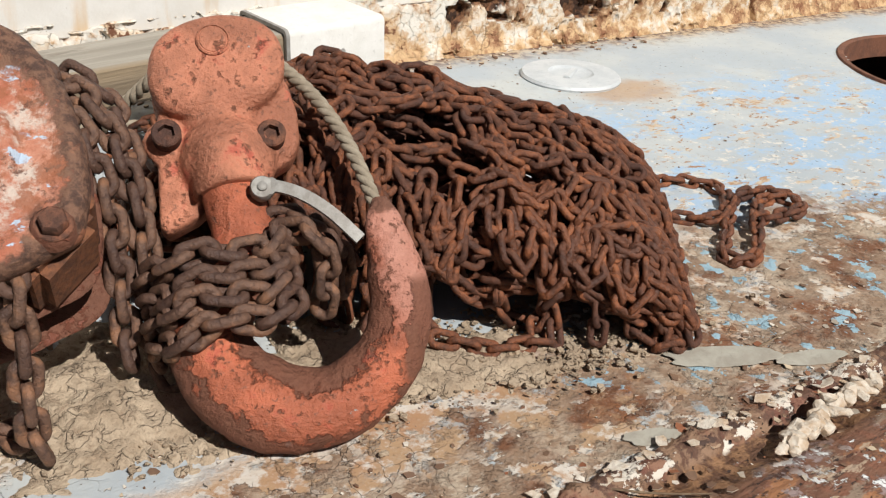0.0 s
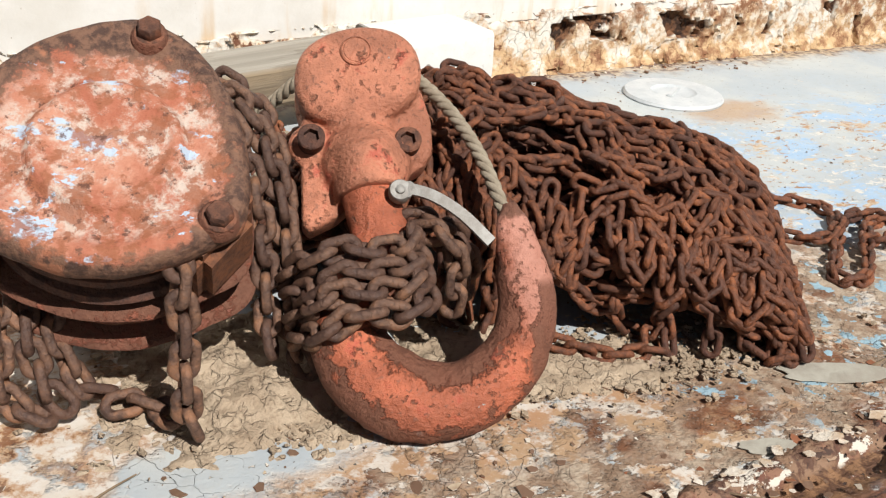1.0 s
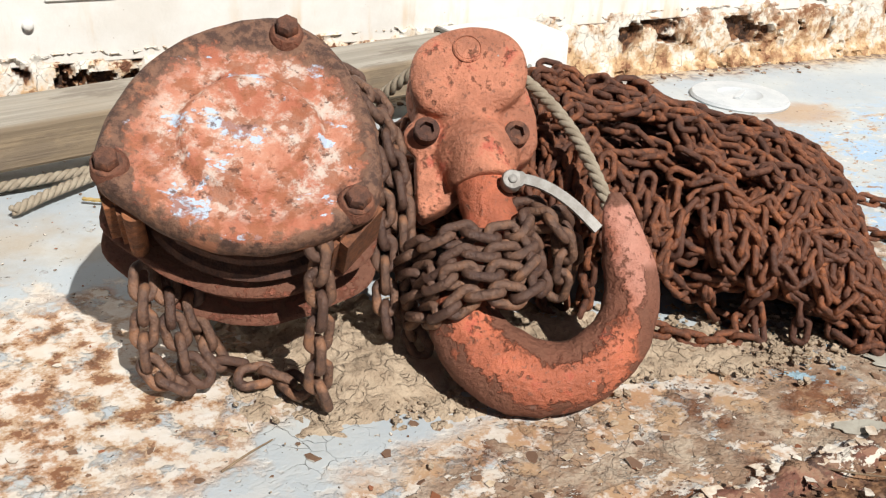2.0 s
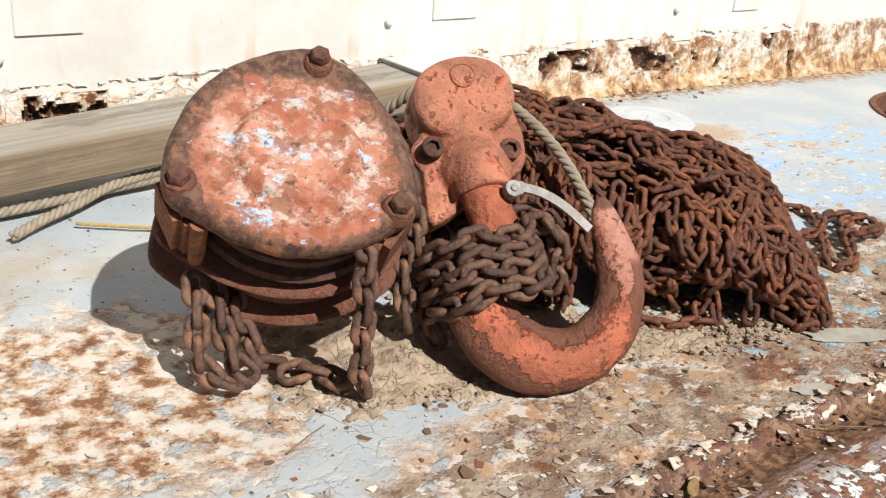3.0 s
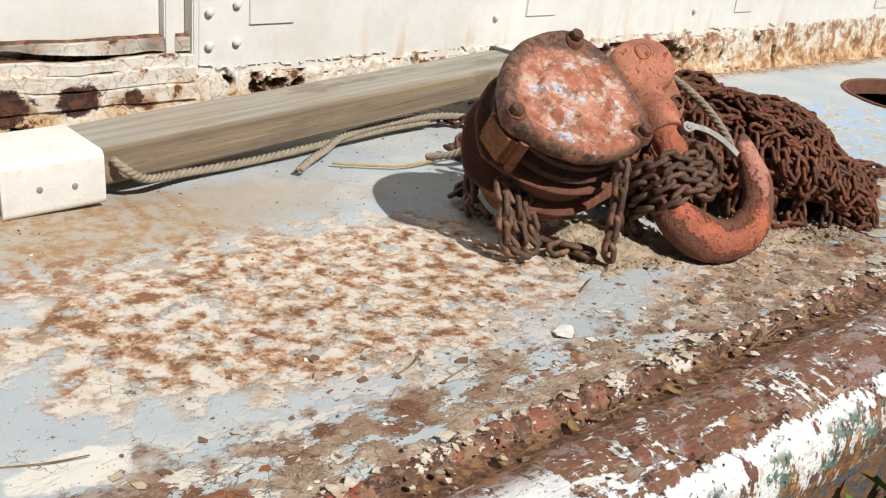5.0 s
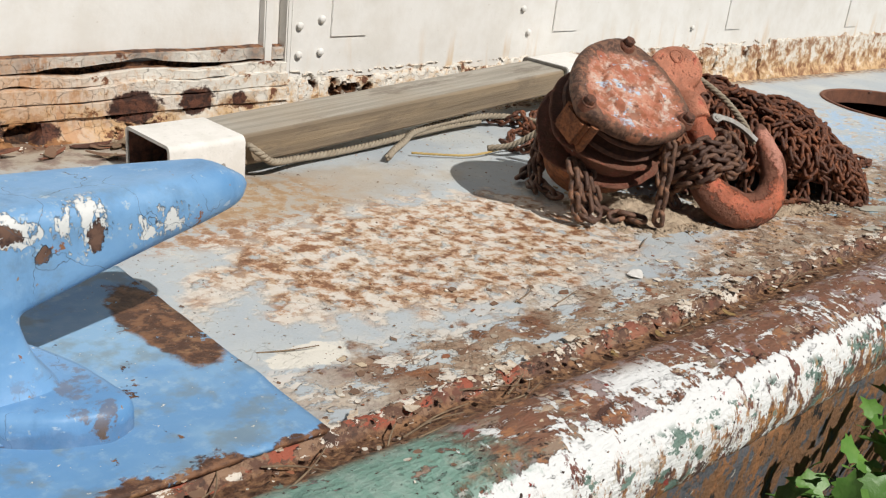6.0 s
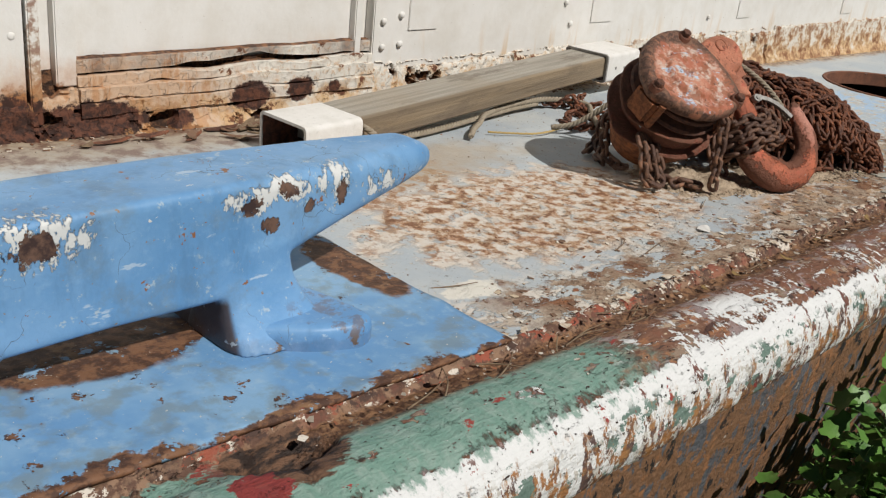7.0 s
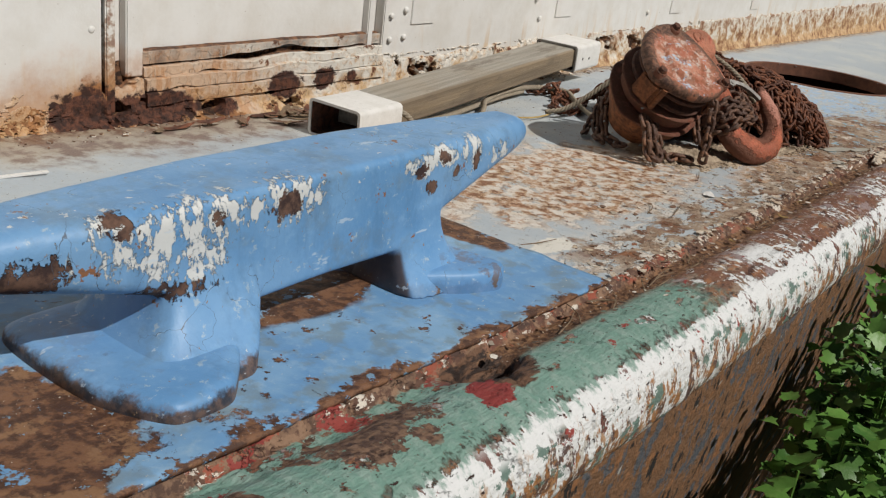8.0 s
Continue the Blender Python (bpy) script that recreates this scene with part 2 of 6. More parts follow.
    # green coat over the top beside the cleat
    green_zone = g.m("MULTIPLY", g.step(g.m("ADD", x, g.m("MULTIPLY", g.m("SUBTRACT", n1, 0.5), 0.6)), -0.72, -0.86), g.step(g.m("ADD", y, g.m("MULTIPLY", g.m("SUBTRACT", n2, 0.5), 0.12)), 0.268, 0.288))
    green = g.m("MULTIPLY", green_zone, g.step(g.m("ADD", n1, g.m("MULTIPLY", n3, 0.18)), 0.46, 0.49))
    green = g.m("MULTIPLY", green, g.m("MAXIMUM", g.step(y, 0.43, 0.39), g.step(x, -1.38, -1.44)))
    color = g.mix(green, color, g.mix(g.step(n2, 0.4, 0.7), (0.17, 0.30, 0.245), (0.27, 0.37, 0.32)))
    # chips through the white to the old brown, and hanging rust streaks lower down
    chips = g.m("MULTIPLY", g.step(g.m("ADD", g.noise(15, 7, 0.7, g.scaled(1.5, 1, 1, turn=0.5)), g.m("MULTIPLY", n3, 0.16)), 0.69, 0.70), outer)
    color = g.mix(chips, color, g.mix(n3, (0.10, 0.045, 0.035), (0.22, 0.09, 0.07)))
    hang = g.noise(34, 7, 0.72, g.scaled(1, 0.5, 0.5))
    hang = g.m("MULTIPLY", g.step(g.m("ADD", hang, g.m("MULTIPLY", g.step(girth, 0.05, 0.16), 0.13)), 0.585, 0.62), g.step(girth, 0.05, 0.08))
    color = g.mix(hang, color, g.mix(g.step(g.noise(30, 5, 0.7), 0.44, 0.58), (0.11, 0.068, 0.06), (0.36, 0.17, 0.065)))
    scraps = g.m("MULTIPLY", g.step(g.m("ADD", g.m("MULTIPLY", n2, 0.5), g.m("MULTIPLY", n3, 0.5)), 0.545, 0.56), g.step(girth, 0.07, 0.10))
    color = g.mix(scraps, color, (0.55, 0.52, 0.47))
    low_green = g.m("MULTIPLY", g.step(g.noise(17, 6, 0.7, streak), 0.565, 0.585), g.step(girth, 0.05, 0.075))
    color = g.mix(low_green, color, g.mix(n2, (0.10, 0.16, 0.135), (0.19, 0.27, 0.23)))
    red = g.m("MULTIPLY", g.step(g.noise(19, 6, 0.7, g.scaled(1, 1.5, 1)), 0.645, 0.66), g.step(x, 0.0, -0.5))
    color = g.mix(red, color, (0.30, 0.055, 0.045))
    ochre = g.m("MULTIPLY", g.step(g.noise(34, 7, 0.72, g.scaled(1, 0.6, 0.5)), 0.56, 0.62), g.step(girth, 0.05, 0.09))
    color = g.mix(g.m("MULTIPLY", ochre, 0.85), color, (0.40, 0.21, 0.085))
    rim_red = g.mix(g.step(g.noise(38, 5, 0.7), 0.45, 0.55), (0.12, 0.062, 0.042), (0.27, 0.165, 0.105))
    rim_red = g.mix(g.m("MULTIPLY", g.step(g.noise(12, 5, 0.7), 0.52, 0.58), 0.3), rim_red, (0.25, 0.075, 0.05))
    rim_red = g.mix(g.step(g.m("ADD", g.noise(30, 6, 0.7, g.scaled(0.7, 1, 1)), g.m("MULTIPLY", g.step(y, 0.446, 0.456), 0.05)), 0.575, 0.585), rim_red, (0.66, 0.60, 0.52))
    rim_red = g.mix(g.step(g.noise(44, 5, 0.65), 0.58, 0.62), rim_red, (0.075, 0.042, 0.032))
    rim_red = g.mix(g.m("MULTIPLY", g.step(g.noise(29, 6, 0.7, g.scaled(0.6, 1, 1)), 0.54, 0.57), g.step(x, 0.1, -0.7)), rim_red, (0.31, 0.085, 0.05))
    color = g.mix(g.step(g.m("ADD", y, g.m("MULTIPLY", n3, 0.02)), 0.436, 0.443), color, rim_red)
    patches = g.m("MULTIPLY", g.step(g.noise(14, 6, 0.7, g.scaled(0.8, 1.3, 1)), 0.56, 0.575), g.m("MULTIPLY", g.step(x, -1.36, -1.44), g.step(y, 0.36, 0.38)))
    color = g.mix(patches, color, (0.27, 0.05, 0.04))
    groove = g.m("MULTIPLY", g.m("MULTIPLY", g.step(y, 0.375, 0.40), g.step(g.m("ADD", g.noise(26, 6, 0.7), g.m("MULTIPLY", n3, 0.2)), 0.40, 0.47)), g.m("MULTIPLY", g.step(y, 0.437, 0.43), g.step(x, -1.43, -1.36)))
    color = g.mix(groove, color, g.mix(g.step(n3, 0.4, 0.6), (0.10, 0.048, 0.028), (0.27, 0.145, 0.075)))
    decay = g.patch(-1.335, 0.385, 0.075, 0.055, g.noise(30, 6, 0.7, g.scaled(0.5, 1, 1)), 2.2, 0.08)
    color = g.mix(decay, color, g.mix(g.step(g.noise(70, 5, 0.65, g.scaled(0.3, 1, 1)), 0.42, 0.58), (0.028, 0.017, 0.013), (0.16, 0.085, 0.05)))
    redspot = g.patch(-1.40, 0.345, 0.030, 0.028, g.m("ADD", g.m("MULTIPLY", n1, 0.7), g.m("MULTIPLY", n3, 0.3)), 5.0, 0.06)
    color = g.mix(redspot, color, (0.25, 0.04, 0.035))
    torn = g.m("MULTIPLY", g.step(x, -1.38, -1.46), g.m("MULTIPLY", g.step(g.noise(12, 6, 0.7), 0.52, 0.535), g.step(y, 0.30, 0.32)))
    color = g.mix(torn, color, g.mix(g.step(n3, 0.4, 0.6), (0.09, 0.05, 0.035), (0.21, 0.125, 0.08)))
    holes = g.step(g.noise(75, 4, 0.6, streak), 0.655, 0.68)
    color = g.mix(holes, color, (0.05, 0.03, 0.025))
    h = g.m("ADD", g.m("MULTIPLY", g.m("MAXIMUM", white_mask, green), 0.6), g.m("MULTIPLY", g.noise(120, 5, 0.6, g.scaled(0.3, 1, 1)), 0.6))
    h = g.m("SUBTRACT", h, g.m("MULTIPLY", holes, 0.6))
    h = g.m("ADD", h, g.m("MULTIPLY", n2, 0.8))
    h = g.m("ADD", h, g.m("MULTIPLY", g.step(g.noise(33, 7, 0.72, g.scaled(0.5, 1.4, 1)), 0.60, 0.62), -0.5))
    return g.finish(color, 0.66, h, 0.007)


def make_wall_paint():
    g = Paint("white_cabin_paint")
    x, _, z = g.xyz()
    n, f = g.noise(9, 6, 0.65), g.noise(45, 6, 0.65)
    color = g.mix(g.step(n, 0.35, 0.7), WHITE, (0.66, 0.635, 0.59))
    runs = g.noise(20, 5, 0.6, g.scaled(1, 1, 0.16))
    low = g.step(g.m("ADD", z, g.m("MULTIPLY", g.m("SUBTRACT", n, 0.5), 0.14)), 0.125, 0.02)
    color = g.mix(g.m("MULTIPLY", low, g.step(f, 0.3, 0.6)), color, (0.64, 0.46, 0.26))
    color = g.mix(g.m("MULTIPLY", g.step(runs, 0.52, 0.72), g.step(z, 0.24, 0.05)), color, (0.60, 0.42, 0.24))
    corner = g.m("MULTIPLY", g.step(g.m("ABSOLUTE", g.m("ADD", x, 1.06)), 0.24, 0.0), g.step(z, 0.22, 0.03))
    corner = g.step(g.m("ADD", corner, g.m("MULTIPLY", g.m("SUBTRACT", f, 0.5), 0.9)), 0.35, 0.6)
    color = g.mix(corner, color, (0.20, 0.075, 0.035))
    post = g.m("MULTIPLY", g.step(g.m("ABSOLUTE", g.m("ADD", x, 1.057)), 0.022, 0.012), g.step(g.m("ADD", f, g.m("MULTIPLY", z, -0.7)), 0.22, 0.40))
    color = g.mix(g.m("MULTIPLY", post, 0.85), color, g.mix(g.step(f, 0.45, 0.6), (0.40, 0.29, 0.19), (0.22, 0.095, 0.05)))
    halo = g.spot(-1.13, 0.03, 0.24, 0.13, n, 1.6, 0.45)
    color = g.mix(g.m("MULTIPLY", halo, 0.8), color, g.mix(f, (0.52, 0.27, 0.10), (0.34, 0.14, 0.055)))
    scab = g.spot(-1.10, 0.045, 0.11, 0.075, g.m("ADD", g.m("MULTIPLY", n, 0.5), g.m("MULTIPLY", f, 0.5)), 2.6, 0.12)
    color = g.mix(scab, color, g.mix(g.step(f, 0.42, 0.6), (0.042, 0.020, 0.015), (0.125, 0.048, 0.028)))
    base = g.step(g.m("ADD", z, g.m("MULTIPLY", g.m("SUBTRACT", f, 0.5), 0.09)), 0.03, 0.005)
    color = g.mix(g.m("MULTIPLY", base, 0.8), color, (0.30, 0.15, 0.07))
    color = g.mix(g.step(g.noise(130, 3), 0.73, 0.75), color, (0.30, 0.23, 0.17))
    h = g.m("ADD", g.m("MULTIPLY", n, 0.9), g.m("MULTIPLY", f, 0.2))
    return g.finish(color, 0.5, h, 0.0025)


def make_rot():
    g = Paint("rusted_wall_core")
    color = g.mix(g.step(g.noise(70, 5), 0.45, 0.6), (0.055, 0.03, 0.02), g.mix(g.noise(30, 5), (0.11, 0.05, 0.03), (0.29, 0.14, 0.065)))
    return g.finish(color, 0.95, g.noise(60, 6, 0.7), 0.02)


def make_skin():
    g = Paint("crazed_cream_paint")
    x, _, z = g.xyz()
    f, n = g.noise(50, 6, 0.7), g.noise(18, 6, 0.65)
    color = g.mix(g.step(g.m("SUBTRACT", n, g.m("MULTIPLY", g.m("SUBTRACT", z, 0.05), 1.6)), 0.40, 0.60), (0.70, 0.66, 0.59), (0.60, 0.41, 0.23))
    color = g.mix(g.m("MULTIPLY", g.step(f, 0.52, 0.66), 0.65), color, (0.53, 0.30, 0.13))
    color = g.mix(g.step(g.m("ADD", n, g.m("MULTIPLY", f, 0.25)), 0.71, 0.76), color, (0.16, 0.065, 0.035))
    c = g.m("SUBTRACT", 1.0, g.step(g.cells(27, vec=g.wobble(20, 0.06)), 0.0, 0.014))
    color = g.mix(g.m("MULTIPLY", g.m("MULTIPLY", c, g.step(n, 0.50, 0.56)), 0.2), color, (0.22, 0.12, 0.06))
    blotch = g.m("MULTIPLY", g.step(g.m("ADD", z, g.m("MULTIPLY", n, 0.12)), 0.15, 0.11), g.step(g.noise(9, 6, 0.68), 0.54, 0.57))
    blotch = g.m("MULTIPLY", blotch, g.step(x, 0.3, -0.3))
    color = g.mix(blotch, color, g.mix(f, (0.05, 0.02, 0.014), (0.17, 0.062, 0.033)))
    stain = g.spot(-1.02, 0.06, 0.42, 0.14, n, 1.8, 0.5)
    color = g.mix(g.m("MULTIPLY", stain, 0.65), color, g.mix(f, (0.55, 0.30, 0.12), (0.38, 0.17, 0.065)))
    tea = g.m("MULTIPLY", g.step(x, 0.85, 1.35), g.step(g.m("ADD", f, g.m("MULTIPLY", g.m("SUBTRACT", n, 0.5), 0.8)), 0.42, 0.58))
    color = g.mix(g.m("MULTIPLY", tea, 0.75), color, g.mix(g.step(n, 0.42, 0.58), (0.46, 0.29, 0.14), (0.26, 0.12, 0.06)))
    drip = g.m("MULTIPLY", g.step(g.noise(26, 6, 0.7, g.scaled(1, 1, 0.2)), 0.54, 0.62), g.step(x, -0.45, -0.75))
    color = g.mix(g.m("MULTIPLY", drip, 0.6), color, g.mix(f, (0.56, 0.28, 0.10), (0.36, 0.15, 0.06)))
    rag = g.m("ADD", g.m("MULTIPLY", n, 0.5), g.m("MULTIPLY", f, 0.5))
    for cx, cz, rx, rz in ((-0.95, 0.050, 0.14, 0.040), (-1.12, 0.050, 0.09, 0.075), (-0.53, 0.065, 0.060, 0.034), (-0.38, 0.075, 0.042, 0.030), (-0.74, 0.035, 0.045, 0.022), (-0.27, 0.07, 0.022, 0.016)):
        color = g.mix(g.spot(cx, cz, rx, rz, rag, 2.4, 0.10), color, g.mix(g.step(f, 0.42, 0.6), (0.042, 0.020, 0.015), (0.125, 0.048, 0.028)))
    _, y, _ = g.xyz()
    gone = g.step(y, 1.656, 1.664)
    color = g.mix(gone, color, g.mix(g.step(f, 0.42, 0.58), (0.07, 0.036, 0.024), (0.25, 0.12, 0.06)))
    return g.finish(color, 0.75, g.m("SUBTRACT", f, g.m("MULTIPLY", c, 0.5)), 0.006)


def make_cast_paint(name, fade, wear, throat=False):
    """Sun-faded orange-red paint on cast iron. fade: how pale; wear: how much rust."""
    g = Paint(name, False)
    n, f, s = g.noise(14, 6, 0.65), g.noise(60, 6, 0.7), g.noise(170, 4, 0.6)
    color = g.mix(g.step(n, 0.38, 0.64), tuple(v * 0.55 for v in fade), fade)
    color = g.mix(g.m("MULTIPLY", g.step(g.noise(28, 6, 0.7), 0.55, 0.68), 0.75), color, (0.42, 0.075, 0.05))
    color = g.mix(g.step(g.noise(36, 5, 0.6), 0.70, 0.72), color, (0.36, 0.42, 0.42))
    rust_mask = g.step(g.m("ADD", g.m("MULTIPLY", n, 0.35), g.m("ADD", g.m("MULTIPLY", f, 0.45), g.m("MULTIPLY", s, 0.2))), 0.575 - wear, 0.66 - wear)
    rust_mask = g.m("MULTIPLY", rust_mask, 0.92)
    if throat:
        x, y, _ = g.xyz()
        u, v = g.m("SUBTRACT", x, 0.03), g.m("ADD", y, 0.285)
        d = g.m("SQRT", g.m("ADD", g.m("MULTIPLY", u, u), g.m("MULTIPLY", v, v)))
        d = g.m("ADD", d, g.m("ADD", g.m("MULTIPLY", g.m("SUBTRACT", f, 0.5), 0.06), g.m("MULTIPLY", g.m("SUBTRACT", n, 0.5), 0.05)))
        # bare brown in the throat, round the heel and on the lower bend
        bare = g.m("MAXIMUM", g.step(d, 0.074, 0.066), g.m("MULTIPLY", g.step(d, 0.106, 0.112), g.step(y, -0.26, -0.30)))
        bend = g.m("MULTIPLY", g.m("MULTIPLY", g.step(d, 0.088, 0.094), g.step(x, 0.095, 0.105)), g.m("MULTIPLY", g.step(y, -0.270, -0.285), g.step(y, -0.375, -0.36)))
        tip = g.step(g.m("ADD", y, g.m("MULTIPLY", g.m("SUBTRACT", f, 0.5), 0.03)), -0.212, -0.203)
        tip = g.m("MULTIPLY", tip, g.step(x, 0.08, 0.09))
        rust_mask = g.m("MAXIMUM", rust_mask, g.m("MULTIPLY", g.m("MAXIMUM", g.m("MAXIMUM", bare, bend), tip), 0.90))
    if throat:
        # the raised arm is bleached pink
        arm = g.m("MULTIPLY", g.step(g.m("ADD", x, g.m("MULTIPLY", g.m("SUBTRACT", n, 0.5), 0.12)), 0.085, 0.115), g.step(y, -0.345, -0.29))
        color = g.mix(g.m("MULTIPLY", arm, 0.75), color, g.mix(f, (0.62, 0.33, 0.26), (0.50, 0.24, 0.18)))
    color = g.mix(rust_mask, color, g.mix(s, (0.075, 0.034, 0.024), (0.21, 0.092, 0.055)))
    color = g.mix(g.m("MULTIPLY", g.step(s, 0.57, 0.67), 0.7), color, (0.16, 0.07, 0.045))
    color = g.mix(g.m("MULTIPLY", g.step(g.noise(9, 5, 0.6), 0.52, 0.66), 0.28), color, (0.25, 0.085, 0.05))
    h = g.m("ADD", g.m("MULTIPLY", f, 0.9), g.m("ADD", g.m("MULTIPLY", s, 0.6), g.m("MULTIPLY", rust_mask, -0.5)))
    return g.finish(color, g.mix(rust_mask, (0.55, 0.55, 0.55), (0.82, 0.82, 0.82)), h, 0.0055)


def make_cover_paint():
    g = Paint("worn_cover_paint", False)
    x, y, z = g.xyz()
    n, f, s = g.noise(16, 6, 0.65), g.noise(75, 6, 0.7), g.noise(48, 5, 0.68)
    d = g.m("SQRT", g.m("ADD", g.m("MULTIPLY", x, x), g.m("MULTIPLY", y, y)))
    lean = g.m("ADD", d, g.m("MULTIPLY", g.m("ADD", y, g.m("MULTIPLY", x, 0.5)), 0.10))
    rim = g.step(g.m("ADD", g.m("ADD", lean, g.m("MULTIPLY", g.m("SUBTRACT", n, 0.5), 0.05)), g.m("MULTIPLY", g.m("SUBTRACT", f, 0.5), 0.06)), 0.096, 0.108)
    rim = g.m("MAXIMUM", rim, g.m("MULTIPLY", g.step(g.m("ADD", z, g.m("MULTIPLY", g.m("SUBTRACT", f, 0.5), 0.02)), -0.016, -0.021), g.step(d, 0.09, 0.10)))
    face = g.mix(g.step(n, 0.36, 0.6), (0.40, 0.13, 0.075), (0.54, 0.25, 0.165))
    pale = g.m("MULTIPLY", g.step(g.noise(34, 7, 0.75), 0.44, 0.60), g.step(d, 0.105, 0.08))
    face = g.mix(g.m("MULTIPLY", pale, 0.92), face, (0.58, 0.495, 0.43))
    blue = g.step(g.noise(19, 5, 0.65, g.scaled(1, 1.6, 1)), 0.56, 0.585)
    face = g.mix(blue, face, (0.47, 0.56, 0.68))
    face = g.mix(g.m("MULTIPLY", g.step(s, 0.47, 0.57), 0.85), face, (0.31, 0.11, 0.055))
    face = g.mix(g.m("MULTIPLY", g.step(f, 0.57, 0.66), 0.85), face, (0.105, 0.045, 0.03))
    metal = g.mix(g.step(f, 0.40, 0.60), (0.075, 0.04, 0.03), (0.20, 0.105, 0.068))
    metal = g.mix(g.step(g.noise(30, 5), 0.58, 0.68), metal, (0.36, 0.15, 0.085))
    return g.finish(g.mix(rim, face, metal), 0.68, g.m("ADD", f, g.m("ADD", g.m("MULTIPLY", s, 0.5), g.m("MULTIPLY", g.noise(260, 4), 0.4))), 0.0035)


def make_rust(name, a, b, c, rough=0.8):
    g = Paint(name, False)
    r = g.random()
    n, f = g.noise(70, 5, 0.65), g.noise(300, 4, 0.65)
    color = g.mix(g.step(n, 0.36, 0.62), a, b)
    color = g.mix(g.m("MULTIPLY", g.step(g.noise(45, 4), 0.5, 0.68), r), color, c)
    color = g.mix(g.m("MULTIPLY", g.step(r, 0.45, 0.1), 0.5), color, (0.05, 0.026, 0.022))
    color = g.mix(g.m("MULTIPLY", g.step(f, 0.52, 0.70), 0.6), color, (0.045, 0.024, 0.018))
    color = g.mix(g.m("MULTIPLY", g.step(g.noise(170, 5, 0.7), 0.60, 0.70), 0.45), color, c)
    return g.finish(color, rough, g.m("ADD", n, f), 0.002)


def make_joined_rust():
    g = Paint("deep_chain_rust")
    n, f = g.noise(70, 5, 0.65), g.noise(300, 4, 0.65)
    color = g.mix(g.step(n, 0.36, 0.62), (0.090, 0.036, 0.021), (0.195, 0.070, 0.034))
    color = g.mix(g.m("MULTIPLY", g.step(n, 0.5, 0.68), g.island()), color, (0.29, 0.10, 0.042))
    color = g.mix(g.m("MULTIPLY", g.step(g.island(), 0.4, 0.1), 0.55), color, (0.05, 0.026, 0.022))
    color = g.mix(g.m("MULTIPLY", g.step(f, 0.52, 0.70), 0.6), color, (0.045, 0.024, 0.018))
    return g.finish(color, 0.66, g.m("ADD", n, f), 0.002)


